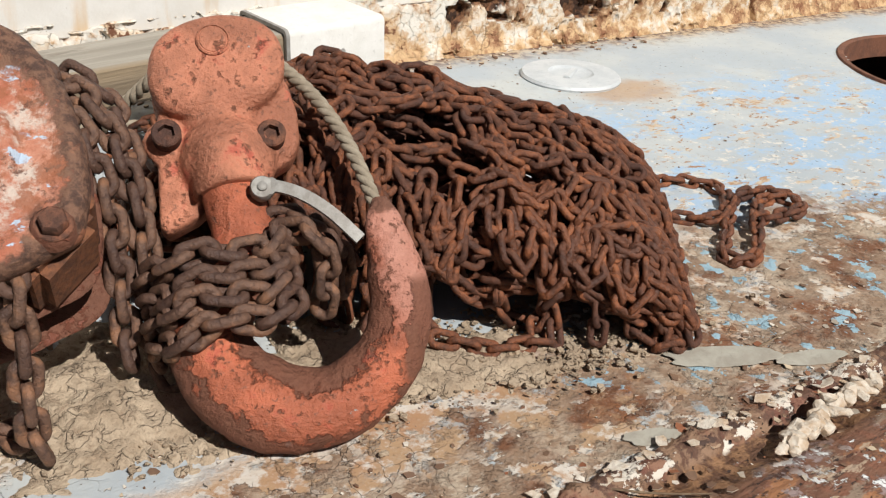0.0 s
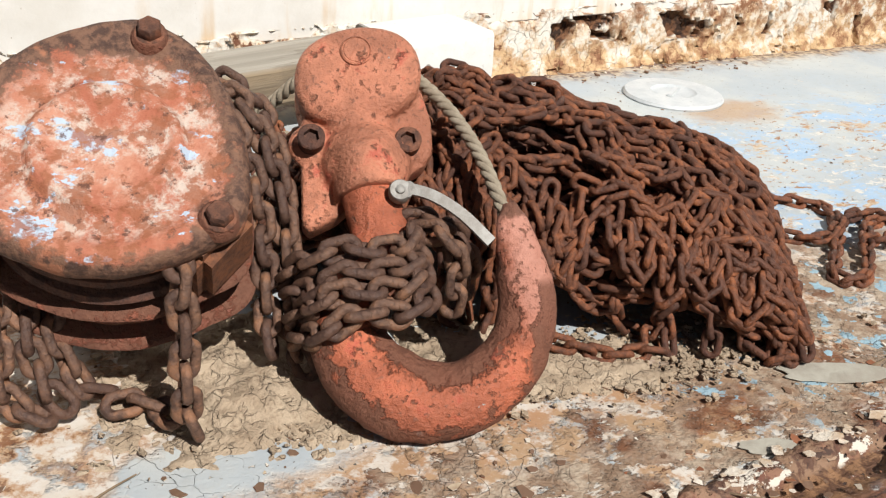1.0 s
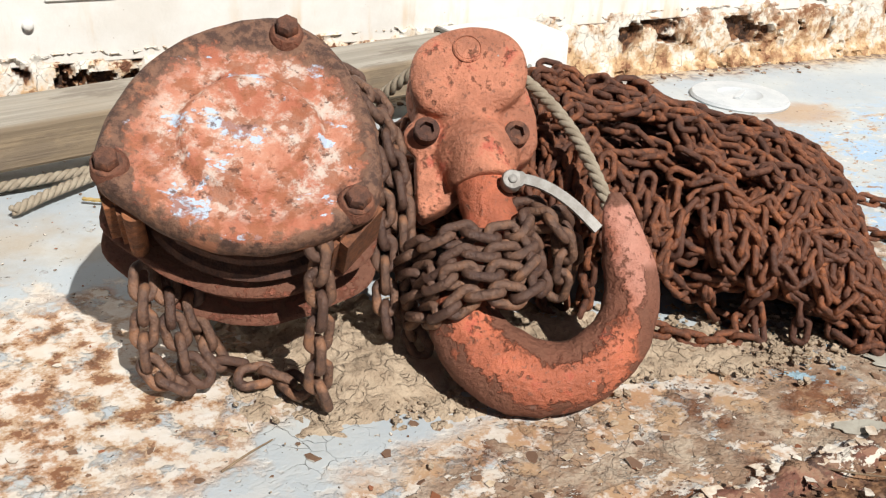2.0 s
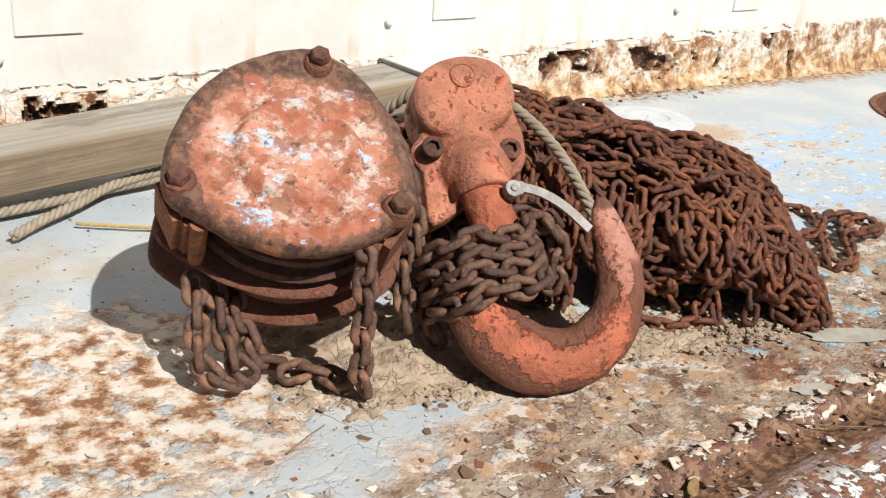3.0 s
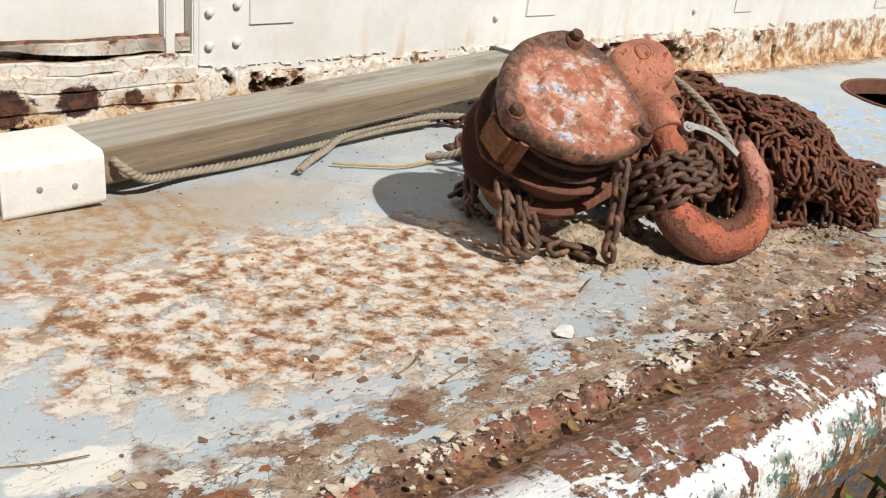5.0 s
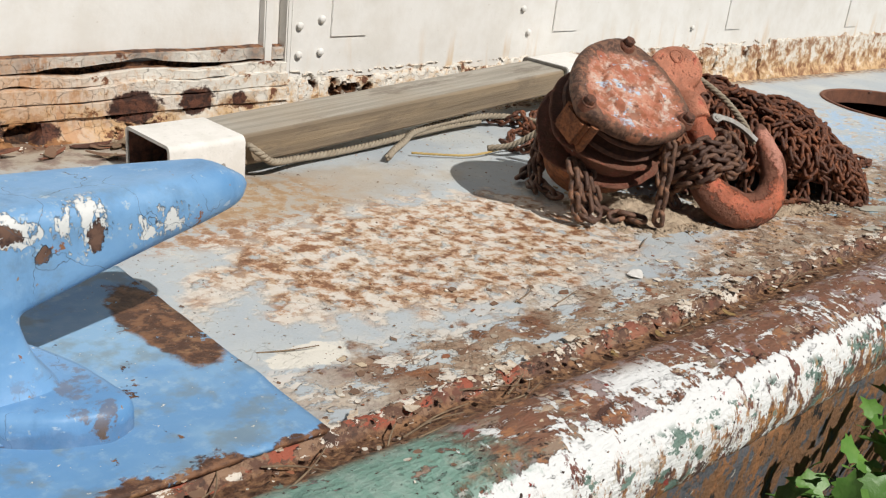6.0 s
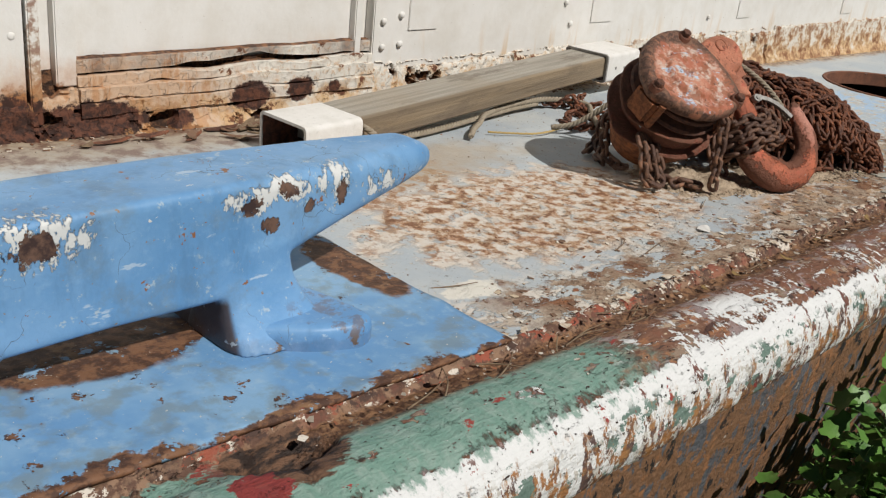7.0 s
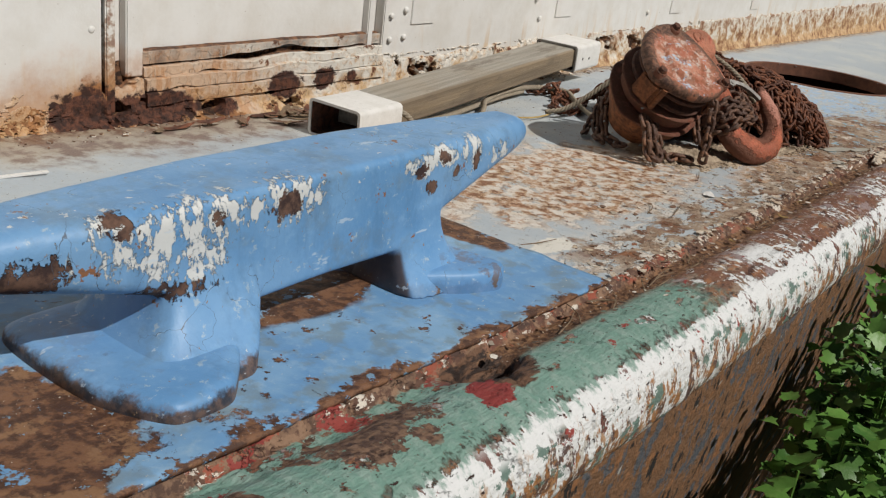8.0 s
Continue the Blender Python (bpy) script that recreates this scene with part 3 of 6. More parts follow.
def make_blue_paint():
    g = Paint("chipped_blue_paint")
    x, y, z = g.xyz()
    n, f, chip = g.noise(7, 6, 0.6), g.noise(45, 6, 0.65), g.noise(13, 7, 0.66, g.scaled(0.8, 1.1, 1.1))
    color = g.mix(g.step(n, 0.35, 0.65), (0.125, 0.29, 0.53), (0.19, 0.365, 0.60))
    color = g.mix(g.m("MULTIPLY", g.step(f, 0.52, 0.75), 0.4), color, (0.29, 0.46, 0.66))
    worn = g.m("ADD", chip, g.m("MULTIPLY", g.m("SUBTRACT", f, 0.5), 0.16))
    worn = g.m("ADD", worn, g.m("MULTIPLY", g.m("SUBTRACT", g.noise(3.5, 3), 0.5), 0.12))
    lower_edge = g.m("MULTIPLY", g.step(g.m("ABSOLUTE", g.m("SUBTRACT", z, 0.150)), 0.035, 0.0), g.step(x, -1.66, -1.72))
    worn = g.m("ADD", worn, g.m("MULTIPLY", lower_edge, 0.11))
    # knocks along the front edge: scraped to white undercoat, the deepest to iron
    rag = g.m("ADD", g.m("MULTIPLY", g.noise(30, 6, 0.7), 0.6), g.m("MULTIPLY", g.noise(85, 5, 0.65, g.scaled(1.5, 1, 0.6)), 0.4))
    scraped = g.spot(-1.70, 0.230, 0.080, 0.036, rag, 5.0, 0.08)
    for cx, cz, rx, rz in ((-1.655, 0.193, 0.055, 0.026), (-1.500, 0.236, 0.065, 0.026), (-1.605, 0.238, 0.034, 0.024), (-1.225, 0.238, 0.032, 0.018), (-1.165, 0.245, 0.030, 0.016), (-1.088, 0.240, 0.032, 0.026), (-1.000, 0.228, 0.030, 0.016)):
        scraped = g.m("MAXIMUM", scraped, g.spot(cx, cz, rx, rz, rag, 5.0, 0.08))
    torn = g.noise(30, 7, 0.72, g.scaled(1.5, 1, 0.8))
    scraped = g.m("MULTIPLY", scraped, g.step(g.m("ADD", torn, g.m("MULTIPLY", f, 0.25)), 0.60, 0.62))
    scraped = g.m("MULTIPLY", scraped, g.step(y, 0.668, 0.648))
    knocked = g.spot(-1.742, 0.250, 0.017, 0.013, rag, 5.0, 0.08)
    for cx, cz, rx, rz in ((-1.612, 0.238, 0.013, 0.013), (-1.500, 0.233, 0.026, 0.017), (-1.228, 0.232, 0.014, 0.012), (-1.168, 0.243, 0.015, 0.010), (-1.130, 0.215, 0.010, 0.009), (-1.072, 0.226, 0.010, 0.014), (-1.195, 0.20, 0.012, 0.011), (-1.70, 0.158, 0.060, 0.012), (-1.84, 0.212, 0.032, 0.022)):
        knocked = g.m("MAXIMUM", knocked, g.spot(cx, cz, rx, rz, rag, 5.0, 0.08))
    knocked = g.m("MULTIPLY", knocked, g.m("MULTIPLY", g.step(y, 0.668, 0.652), g.step(g.m("ADD", g.noise(38, 6, 0.7, g.scaled(0.8, 1, 1.4)), g.m("MULTIPLY", f, 0.2)), 0.50, 0.53)))
    grime = g.m("MULTIPLY", g.step(g.noise(11, 6, 0.7), 0.50, 0.66), 0.42)
    color = g.mix(grime, color, (0.16, 0.215, 0.25))
    color = g.mix(g.m("MULTIPLY", g.step(g.noise(48, 6, 0.72), 0.60, 0.65), 0.7), color, (0.43, 0.52, 0.58))
    streaks = g.noise(15, 6, 0.7, g.scaled(1, 1, 0.35))
    color = g.mix(g.m("MULTIPLY", g.step(streaks, 0.50, 0.70), 0.45), color, (0.085, 0.19, 0.34))
    color = g.mix(g.step(g.m("ADD", worn, g.m("MULTIPLY", g.m("SUBTRACT", g.noise(120, 4), 0.5), 0.22)), 0.675, 0.69), color, (0.62, 0.63, 0.62))
    color = g.mix(scraped, color, (0.66, 0.67, 0.66))
    iron = g.m("MAXIMUM", g.step(worn, 0.715, 0.725), knocked)
    color = g.mix(iron, color, g.mix(g.step(f, 0.4, 0.62), (0.045, 0.026, 0.024), (0.15, 0.085, 0.06)))
    foot = g.m("MULTIPLY", g.step(z, 0.11, 0.04), g.step(g.noise(19, 6, 0.7), 0.56, 0.62))
    color = g.mix(foot, color, g.mix(f, (0.10, 0.06, 0.04), (0.24, 0.16, 0.10)))
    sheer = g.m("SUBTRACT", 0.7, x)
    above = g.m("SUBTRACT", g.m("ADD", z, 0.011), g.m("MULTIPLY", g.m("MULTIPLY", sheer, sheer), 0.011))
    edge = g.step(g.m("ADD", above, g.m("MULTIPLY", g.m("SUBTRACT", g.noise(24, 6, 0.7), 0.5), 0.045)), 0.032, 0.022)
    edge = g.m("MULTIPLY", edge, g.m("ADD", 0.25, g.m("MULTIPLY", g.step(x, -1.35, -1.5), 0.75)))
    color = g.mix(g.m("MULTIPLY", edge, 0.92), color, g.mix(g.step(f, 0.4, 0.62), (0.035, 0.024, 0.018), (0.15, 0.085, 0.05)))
    # the leg's inner face gets no sun: that shade is painted dark brown here
    inside = g.m("MULTIPLY", g.m("MULTIPLY", g.step(x, -1.256, -1.262), g.step(x, -1.30, -1.28)), g.step(g.m("ADD", z, g.m("MULTIPLY", f, 0.02)), 0.128, 0.112))
    color = g.mix(g.m("MULTIPLY", inside, 0.9), color, g.mix(f, (0.03, 0.02, 0.016), (0.12, 0.07, 0.045)))
    rustspot = g.step(g.noise(21, 5, 0.7), 0.655, 0.675)
    color = g.mix(rustspot, color, (0.26, 0.12, 0.06))
    crackle = g.m("SUBTRACT", 1.0, g.step(g.cells(11, vec=g.wobble(14, 0.09)), 0.0, 0.006))
    color = g.mix(g.m("MULTIPLY", crackle, g.step(n, 0.50, 0.58)), color, (0.07, 0.09, 0.12))
    color = g.mix(g.step(g.noise(95, 4), 0.69, 0.71), color, (0.28, 0.20, 0.13))
    scratch = g.step(g.noise(60, 4, 0.6, g.scaled(0.25, 1, 1, turn=0.3)), 0.66, 0.70)
    color = g.mix(g.m("MULTIPLY", scratch, 0.55), color, (0.55, 0.64, 0.72))
    h = g.m("ADD", g.m("MULTIPLY", g.m("MAXIMUM", g.m("MULTIPLY", scraped, 0.5), iron), -1.3), g.m("ADD", g.m("MULTIPLY", f, 0.3), g.m("MULTIPLY", n, 0.8)))
    return g.finish(color, g.mix(iron, (0.45, 0.45, 0.45), (0.9, 0.9, 0.9)), h, 0.003)


def make_plate_paint():
    g = Paint("blue_painted_plate")
    x, y, z = g.xyz()
    n, f = g.noise(9, 7, 0.68), g.noise(50, 6, 0.65)
    color = g.mix(g.step(g.noise(6, 4), 0.4, 0.62), (0.14, 0.30, 0.52), (0.23, 0.395, 0.575))
    color = g.mix(g.m("MULTIPLY", g.step(f, 0.50, 0.72), 0.5), color, (0.34, 0.47, 0.58))
    earth = g.mix(g.step(f, 0.42, 0.6), (0.070, 0.034, 0.022), (0.20, 0.098, 0.052))
    earth = g.mix(g.step(g.noise(16, 6, 0.7), 0.55, 0.62), earth, (0.25, 0.135, 0.07))
    gap = g.patch(-1.40, 0.70, 0.15, 0.075, n, 0.8, 0.08)
    toe = g.patch(-1.98, 0.58, 0.26, 0.14, n, 2.2, 0.06)
    lift = g.patch(-0.93, 0.76, 0.05, 0.15, n, 1.2, 0.08)
    rim = g.step(g.m("ADD", y, g.m("MULTIPLY", g.m("SUBTRACT", n, 0.5), 0.16)), 0.458, 0.450)
    spots = g.step(g.noise(22, 6, 0.68), 0.62, 0.635)
    bare = g.m("MAXIMUM", g.m("MAXIMUM", g.m("MAXIMUM", gap, toe), lift), g.m("MAXIMUM", rim, spots))
    color = g.mix(g.m("MULTIPLY", g.step(g.noise(20, 5), 0.47, 0.64), 0.55), color, (0.19, 0.22, 0.20))
    bare = g.m("MULTIPLY", bare, g.m("SUBTRACT", 1.0, g.step(g.noise(24, 6, 0.7), 0.60, 0.615)))
    color = g.mix(bare, color, earth)
    color = g.mix(g.step(g.noise(160, 3), 0.70, 0.72), color, (0.65, 0.62, 0.55))
    h = g.m("ADD", g.m("MULTIPLY", bare, -0.7), g.m("MULTIPLY", f, g.m("ADD", 0.25, g.m("MULTIPLY", bare, 0.7))))
    return g.finish(color, 0.6, h, 0.004)


def make_wood():
    g = Paint("weathered_timber", False)
    v = g.scaled(0.035, 1, 1)
    a, b = g.noise(70, 6, 0.6, v), g.noise(190, 4, 0.6, v)
    color = g.mix(g.step(a, 0.34, 0.66), (0.27, 0.245, 0.205), (0.37, 0.34, 0.29))
    color = g.mix(g.step(b, 0.64, 0.76), color, (0.19, 0.15, 0.11))
    color = g.mix(g.m("MULTIPLY", g.step(g.noise(5, 5), 0.45, 0.65), 0.25), color, (0.32, 0.24, 0.15))
    # the top bleached grey, the side still yellow-brown, dark-streaked, with its shade painted in
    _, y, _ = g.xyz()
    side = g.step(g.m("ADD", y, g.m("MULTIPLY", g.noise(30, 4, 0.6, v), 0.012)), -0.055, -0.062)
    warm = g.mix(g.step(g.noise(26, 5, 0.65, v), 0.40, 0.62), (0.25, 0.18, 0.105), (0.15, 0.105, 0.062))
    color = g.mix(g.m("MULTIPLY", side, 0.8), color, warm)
    color = g.mix(g.m("MULTIPLY", g.step(g.noise(9, 6, 0.7, g.scaled(0.3, 1, 1)), 0.58, 0.66), 0.5), color, (0.13, 0.10, 0.075))
    return g.finish(color, 0.85, g.m("ADD", a, b), 0.002)


def make_plain(name, a, b, scale, rough=0.7, depth=0.001, metal=0.0, world_space=False, spread=0.0):
    g = Paint(name, world_space)
    n, f = g.noise(scale, 6, 0.65), g.noise(scale * 5, 5, 0.65)
    color = g.mix(g.step(n, 0.32, 0.68), a, b)
    if spread:
        color = g.mix(g.m("MULTIPLY", g.island(), spread), color, tuple(v * 0.45 for v in a))
    color = g.mix(g.m("MULTIPLY", g.step(f, 0.55, 0.75), 0.4), color, tuple(v * 0.5 for v in a))
    return g.finish(color, rough, g.m("ADD", n, f), depth, metal)


def make_flakes():
    g = Paint("loose_paint_flakes")
    r = g.island()
    color = g.mix(g.step(r, 0.17, 0.18), (0.66, 0.61, 0.53), (0.36, 0.31, 0.25))
    color = g.mix(g.step(r, 0.26, 0.27), color, (0.17, 0.10, 0.065))
    color = g.mix(g.step(r, 0.80, 0.81), color, (0.52, 0.42, 0.30))
    color = g.mix(g.step(r, 0.90, 0.91), color, (0.26, 0.10, 0.05))
    color = g.mix(g.m("MULTIPLY", g.step(g.noise(90, 4), 0.5, 0.7), 0.5), color, (0.25, 0.15, 0.09))
    return g.finish(color, 0.75, g.noise(200, 4), 0.0008)


def make_leaf():
    g = Paint("ivy_leaf")
    r, n = g.island(), g.noise(40, 4)
    color = g.mix(r, (0.04, 0.11, 0.02), (0.13, 0.27, 0.05))
    color = g.mix(g.m("MULTIPLY", g.step(n, 0.5, 0.7), 0.4), color, (0.17, 0.27, 0.07))
    m = g.finish(color, 0.45, n, 0.002)
    g.bsdf.inputs["Subsurface Weight"].default_value = 0.0
    return m


def make_soil():
    g = Paint("dry_cracked_soil")
    n, f, s = g.noise(22, 6, 0.65), g.noise(90, 6, 0.7), g.noise(330, 4, 0.6)
    color = g.mix(g.step(n, 0.35, 0.65), (0.42, 0.32, 0.225), (0.56, 0.445, 0.325))
    color = g.mix(g.m("MULTIPLY", g.step(f, 0.5, 0.7), 0.6), color, (0.22, 0.15, 0.095))
    color = g.mix(g.m("MULTIPLY", g.island(), 0.25), color, (0.30, 0.22, 0.15))
    split = g.m("SUBTRACT", 1.0, g.step(g.cells(58, vec=g.wobble(45, 0.03)), 0.0, 0.06))
    split = g.m("MULTIPLY", split, g.step(g.noise(35, 4), 0.42, 0.52))
    color = g.mix(g.m("MULTIPLY", split, 0.12), color, (0.15, 0.105, 0.07))
    h = g.m("ADD", g.m("MULTIPLY", f, 1.0), g.m("SUBTRACT", g.m("MULTIPLY", s, 0.5), g.m("MULTIPLY", split, 0.5)))
    return g.finish(color, 0.95, h, 0.005)


def make_hull():
    g = Paint("tarred_hull")
    n, f = g.noise(15, 7, 0.7, g.scaled(1.4, 1, 0.75, turn=0.2)), g.noise(60, 5, 0.65)
    color = g.mix(g.step(n, 0.44, 0.47), (0.095, 0.10, 0.112), (0.20, 0.105, 0.055))
    color = g.mix(g.step(n, 0.585, 0.60), color, (0.022, 0.02, 0.02))
    color = g.mix(g.step(g.noise(24, 6, 0.7), 0.56, 0.62), color, (0.29, 0.135, 0.06))
    color = g.mix(g.step(g.noise(33, 6, 0.7), 0.66, 0.69), color, (0.42, 0.40, 0.36))
    return g.finish(color, 0.75, g.m("ADD", n, f), 0.008)


DECK, GUN, WALL, ROT, SKIN = make_deck_paint(), make_gunwale_paint(), make_wall_paint(), make_rot(), make_skin()
COVER = make_cover_paint()
BLOCK = make_cast_paint("faded_red_casting", (0.60, 0.235, 0.14), 0.036)
HOOK = make_cast_paint("worn_red_hook", (0.57, 0.165, 0.085), 0.060, True)
PLATE_RED = make_cast_paint("dull_red_plate", (0.30, 0.095, 0.055), 0.16)
CHAIN = make_rust("chain_rust", (0.095, 0.037, 0.021), (0.21, 0.075, 0.036), (0.33, 0.115, 0.046), 0.52)
HAND_CHAIN = make_rust("dusty_chain_rust", (0.075, 0.042, 0.032), (0.17, 0.093, 0.062), (0.29, 0.14, 0.075), 0.52)
CHAIN_DEEP = make_joined_rust()
IRON = make_rust("dark_iron", (0.075, 0.036, 0.026), (0.17, 0.073, 0.045), (0.27, 0.105, 0.058))
BRACKET_RUST = make_rust("orange_rust", (0.13, 0.055, 0.03), (0.30, 0.115, 0.05), (0.36, 0.15, 0.06))
BLUE_PAINT, BLUE_PLATE = make_blue_paint(), make_plate_paint()
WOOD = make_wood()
CRUST = make_plain("cream_paint_crust", (0.70, 0.64, 0.55), (0.50, 0.36, 0.24), 60, 0.8, 0.002)
SLAB = make_plain("old_grey_paint", (0.42, 0.40, 0.34), (0.33, 0.30, 0.25), 30, 0.7, 0.001)
SLEEVE = make_plain("chalky_white_paint", (0.74, 0.72, 0.69), (0.66, 0.64, 0.60), 20, 0.6)
ROPE = make_plain("old_hemp", (0.345, 0.295, 0.225), (0.25, 0.205, 0.15), 60, 0.95, 0.001)
CORD = make_plain("yellow_cord", (0.50, 0.36, 0.14), (0.40, 0.28, 0.11), 40, 0.8)
LATCH = make_plain("galvanised_steel", (0.33, 0.32, 0.30), (0.22, 0.20, 0.18), 60, 0.55, 0.0008, 0.25)
CAP = make_plain("bare_alloy", (0.60, 0.62, 0.63), (0.50, 0.53, 0.55), 25, 0.5, 0.001, 0.1)
SOIL = make_soil()
FLAKE = make_flakes()
LEAF = make_leaf()
TWIG = make_plain("dry_twig", (0.26, 0.19, 0.12), (0.15, 0.10, 0.065), 80, 0.9)
DEAD = make_plain("dead_leaf", (0.30, 0.20, 0.08), (0.20, 0.12, 0.05), 60, 0.8)
HULL = make_hull()
GROUND = make_plain("dark_weedy_soil", (0.045, 0.07, 0.02), (0.07, 0.055, 0.03), 6, 0.95, 0.02, 0.0, True)
HOLE_RUST = make_plain("red_rust", (0.20, 0.085, 0.05), (0.13, 0.06, 0.04), 30, 0.9, 0.002, 0.0, True)


# ---------------------------------------------------------------- mesh helpers
def smooth(me, angle=40):
    for p in me.polygons:
        p.use_smooth = True
    if angle < 179:
        me.set_sharp_from_angle(angle=radians(angle))


def to_mesh(name, bm, material, angle=40):
    me = bpy.data.meshes.new(name)
    bmesh.ops.recalc_face_normals(bm, faces=bm.faces)
    bm.to_mesh(me)
    bm.free()
    me.materials.append(material)
    smooth(me, angle)
    return me


def part(name, bm, material, parent=None, label="", at=None, angle=40):
    """One mesh object, under a thing where one is given; at: its pose in the thing."""
    ob = new(name, bm if isinstance(bm, bpy.types.Mesh) else to_mesh(name, bm, material, angle))
    if parent:
        ob.parent = parent
    if at is not None:
        ob.matrix_basis = at
    return tagged(ob, label)


def raw_mesh(name, verts, faces, material, angle=40):
    me = bpy.data.meshes.new(name)
    me.from_pydata([tuple(v) for v in verts], [], [tuple(f) for f in faces])
    me.materials.append(material)
    smooth(me, angle)
    return me


def box(bm, x0, x1, y0, y1, z0, z1, bevel=0.0, m=None):
    got = bmesh.ops.create_cube(bm, size=1)["verts"]
    bmesh.ops.transform(bm, verts=got, matrix=Matrix.Translation(((x0 + x1) / 2, (y0 + y1) / 2, (z0 + z1) / 2)) @ Matrix.Diagonal((x1 - x0, y1 - y0, z1 - z0, 1)))
    if bevel:
        edges = list({e for v in got for e in v.link_edges})
        new_geo = bmesh.ops.bevel(bm, geom=edges, offset=bevel, segments=2, affect="EDGES")
        got = list({v for f in new_geo["faces"] for v in f.verts} | {v for v in got if v.is_valid})
    if m is not None:
        bmesh.ops.transform(bm, verts=got, matrix=m)
    return got


def rings(bm, loops, close=True, caps=True):
    """Skin between equal loops of points."""
    rows = [[bm.verts.new(p) for p in loop] for loop in loops]
    n = len(rows[0])
    for a, b in zip(rows, rows[1:]):
        for i in range(n if close else n - 1):
            bm.faces.new((a[i], a[(i + 1) % n], b[(i + 1) % n], b[i]))
    if caps:
        bm.faces.new(rows[0][::-1])
        bm.faces.new(rows[-1])
    return rows


def lathe(bm, profile, n=40, m=Matrix()):
    """profile of (radius, height) round z."""
    rings(bm, [[m @ Vector((r * math.cos(2 * math.pi * i / n), r * math.sin(2 * math.pi * i / n), h)) for i in range(n)] for r, h in profile])


def spline(points, step):
    """Catmull-Rom through the points, resampled at equal steps of length."""
    p = [Vector(v) for v in points]
    p = [2 * p[0] - p[1], *p, 2 * p[-1] - p[-2]]
    fine = []
    for a, b, c, d in zip(p, p[1:], p[2:], p[3:]):
        for k in range(24):
            t = k / 24
            fine.append(0.5 * (2 * b + (c - a) * t + (2 * a - 5 * b + 4 * c - d) * t * t + (3 * b - a - 3 * c + d) * t ** 3))
    fine.append(p[-2])
    out, left = [fine[0]], step
    for a, b in zip(fine, fine[1:]):
        seg = (b - a).length
        while seg >= left > 0:
            a = a + (b - a) * (left / seg)
            seg -= left
            out.append(a)
            left = step
        left -= seg
    return out


def tube(bm, path, radius, n=12, flat=1.0, normal=None):
    """A tube along points; radius: a number or a function of 0..1."""
    loops, ref = [], Vector(normal) if normal else Vector((0, 0, 1))
    for i, p in enumerate(path):
        t = (path[min(i + 1, len(path) - 1)] - path[max(i - 1, 0)]).normalized()
        side = t.cross(ref)
        side = side.normalized() if side.length > 1e-4 else t.orthogonal().normalized()
        up = side.cross(t)
        ref = ref if normal else up
        r = radius(i / (len(path) - 1)) if callable(radius) else radius
        loops.append([p + side * (r * math.cos(2 * math.pi * k / n)) + up * (r * flat * math.sin(2 * math.pi * k / n)) for k in range(n)])
    rings(bm, loops)


def roughen(bm, amount, scale, seed=0.0):
    bm.normal_update()
    for v in bm.verts:
        v.co += v.normal * (amount * noise.noise(v.co * scale + Vector((seed, 0, 0))))


def deck_z(x):
    """The sheer of the deck."""
    return -0.011 + 0.0110 * (0.7 - x) ** 2 if x < 0.7 else -0.011 - 0.016 * (x - 0.7)


def on_deck(x, y, up=0.0):
    return Vector((x, y, deck_z(x) + up))


def frame_of(o, r, d, n):
    """A pose from an origin and its right, down and outward axes (x, y, -z turned so that z is outward)."""
    m = Matrix((Vector(r), -Vector(d), Vector(n))).transposed().to_4x4()
    m.translation = o
    return m


# ---------------------------------------------------------------- deck, gunwale, hull
HOLE = (2.29, 1.06, 0.33)


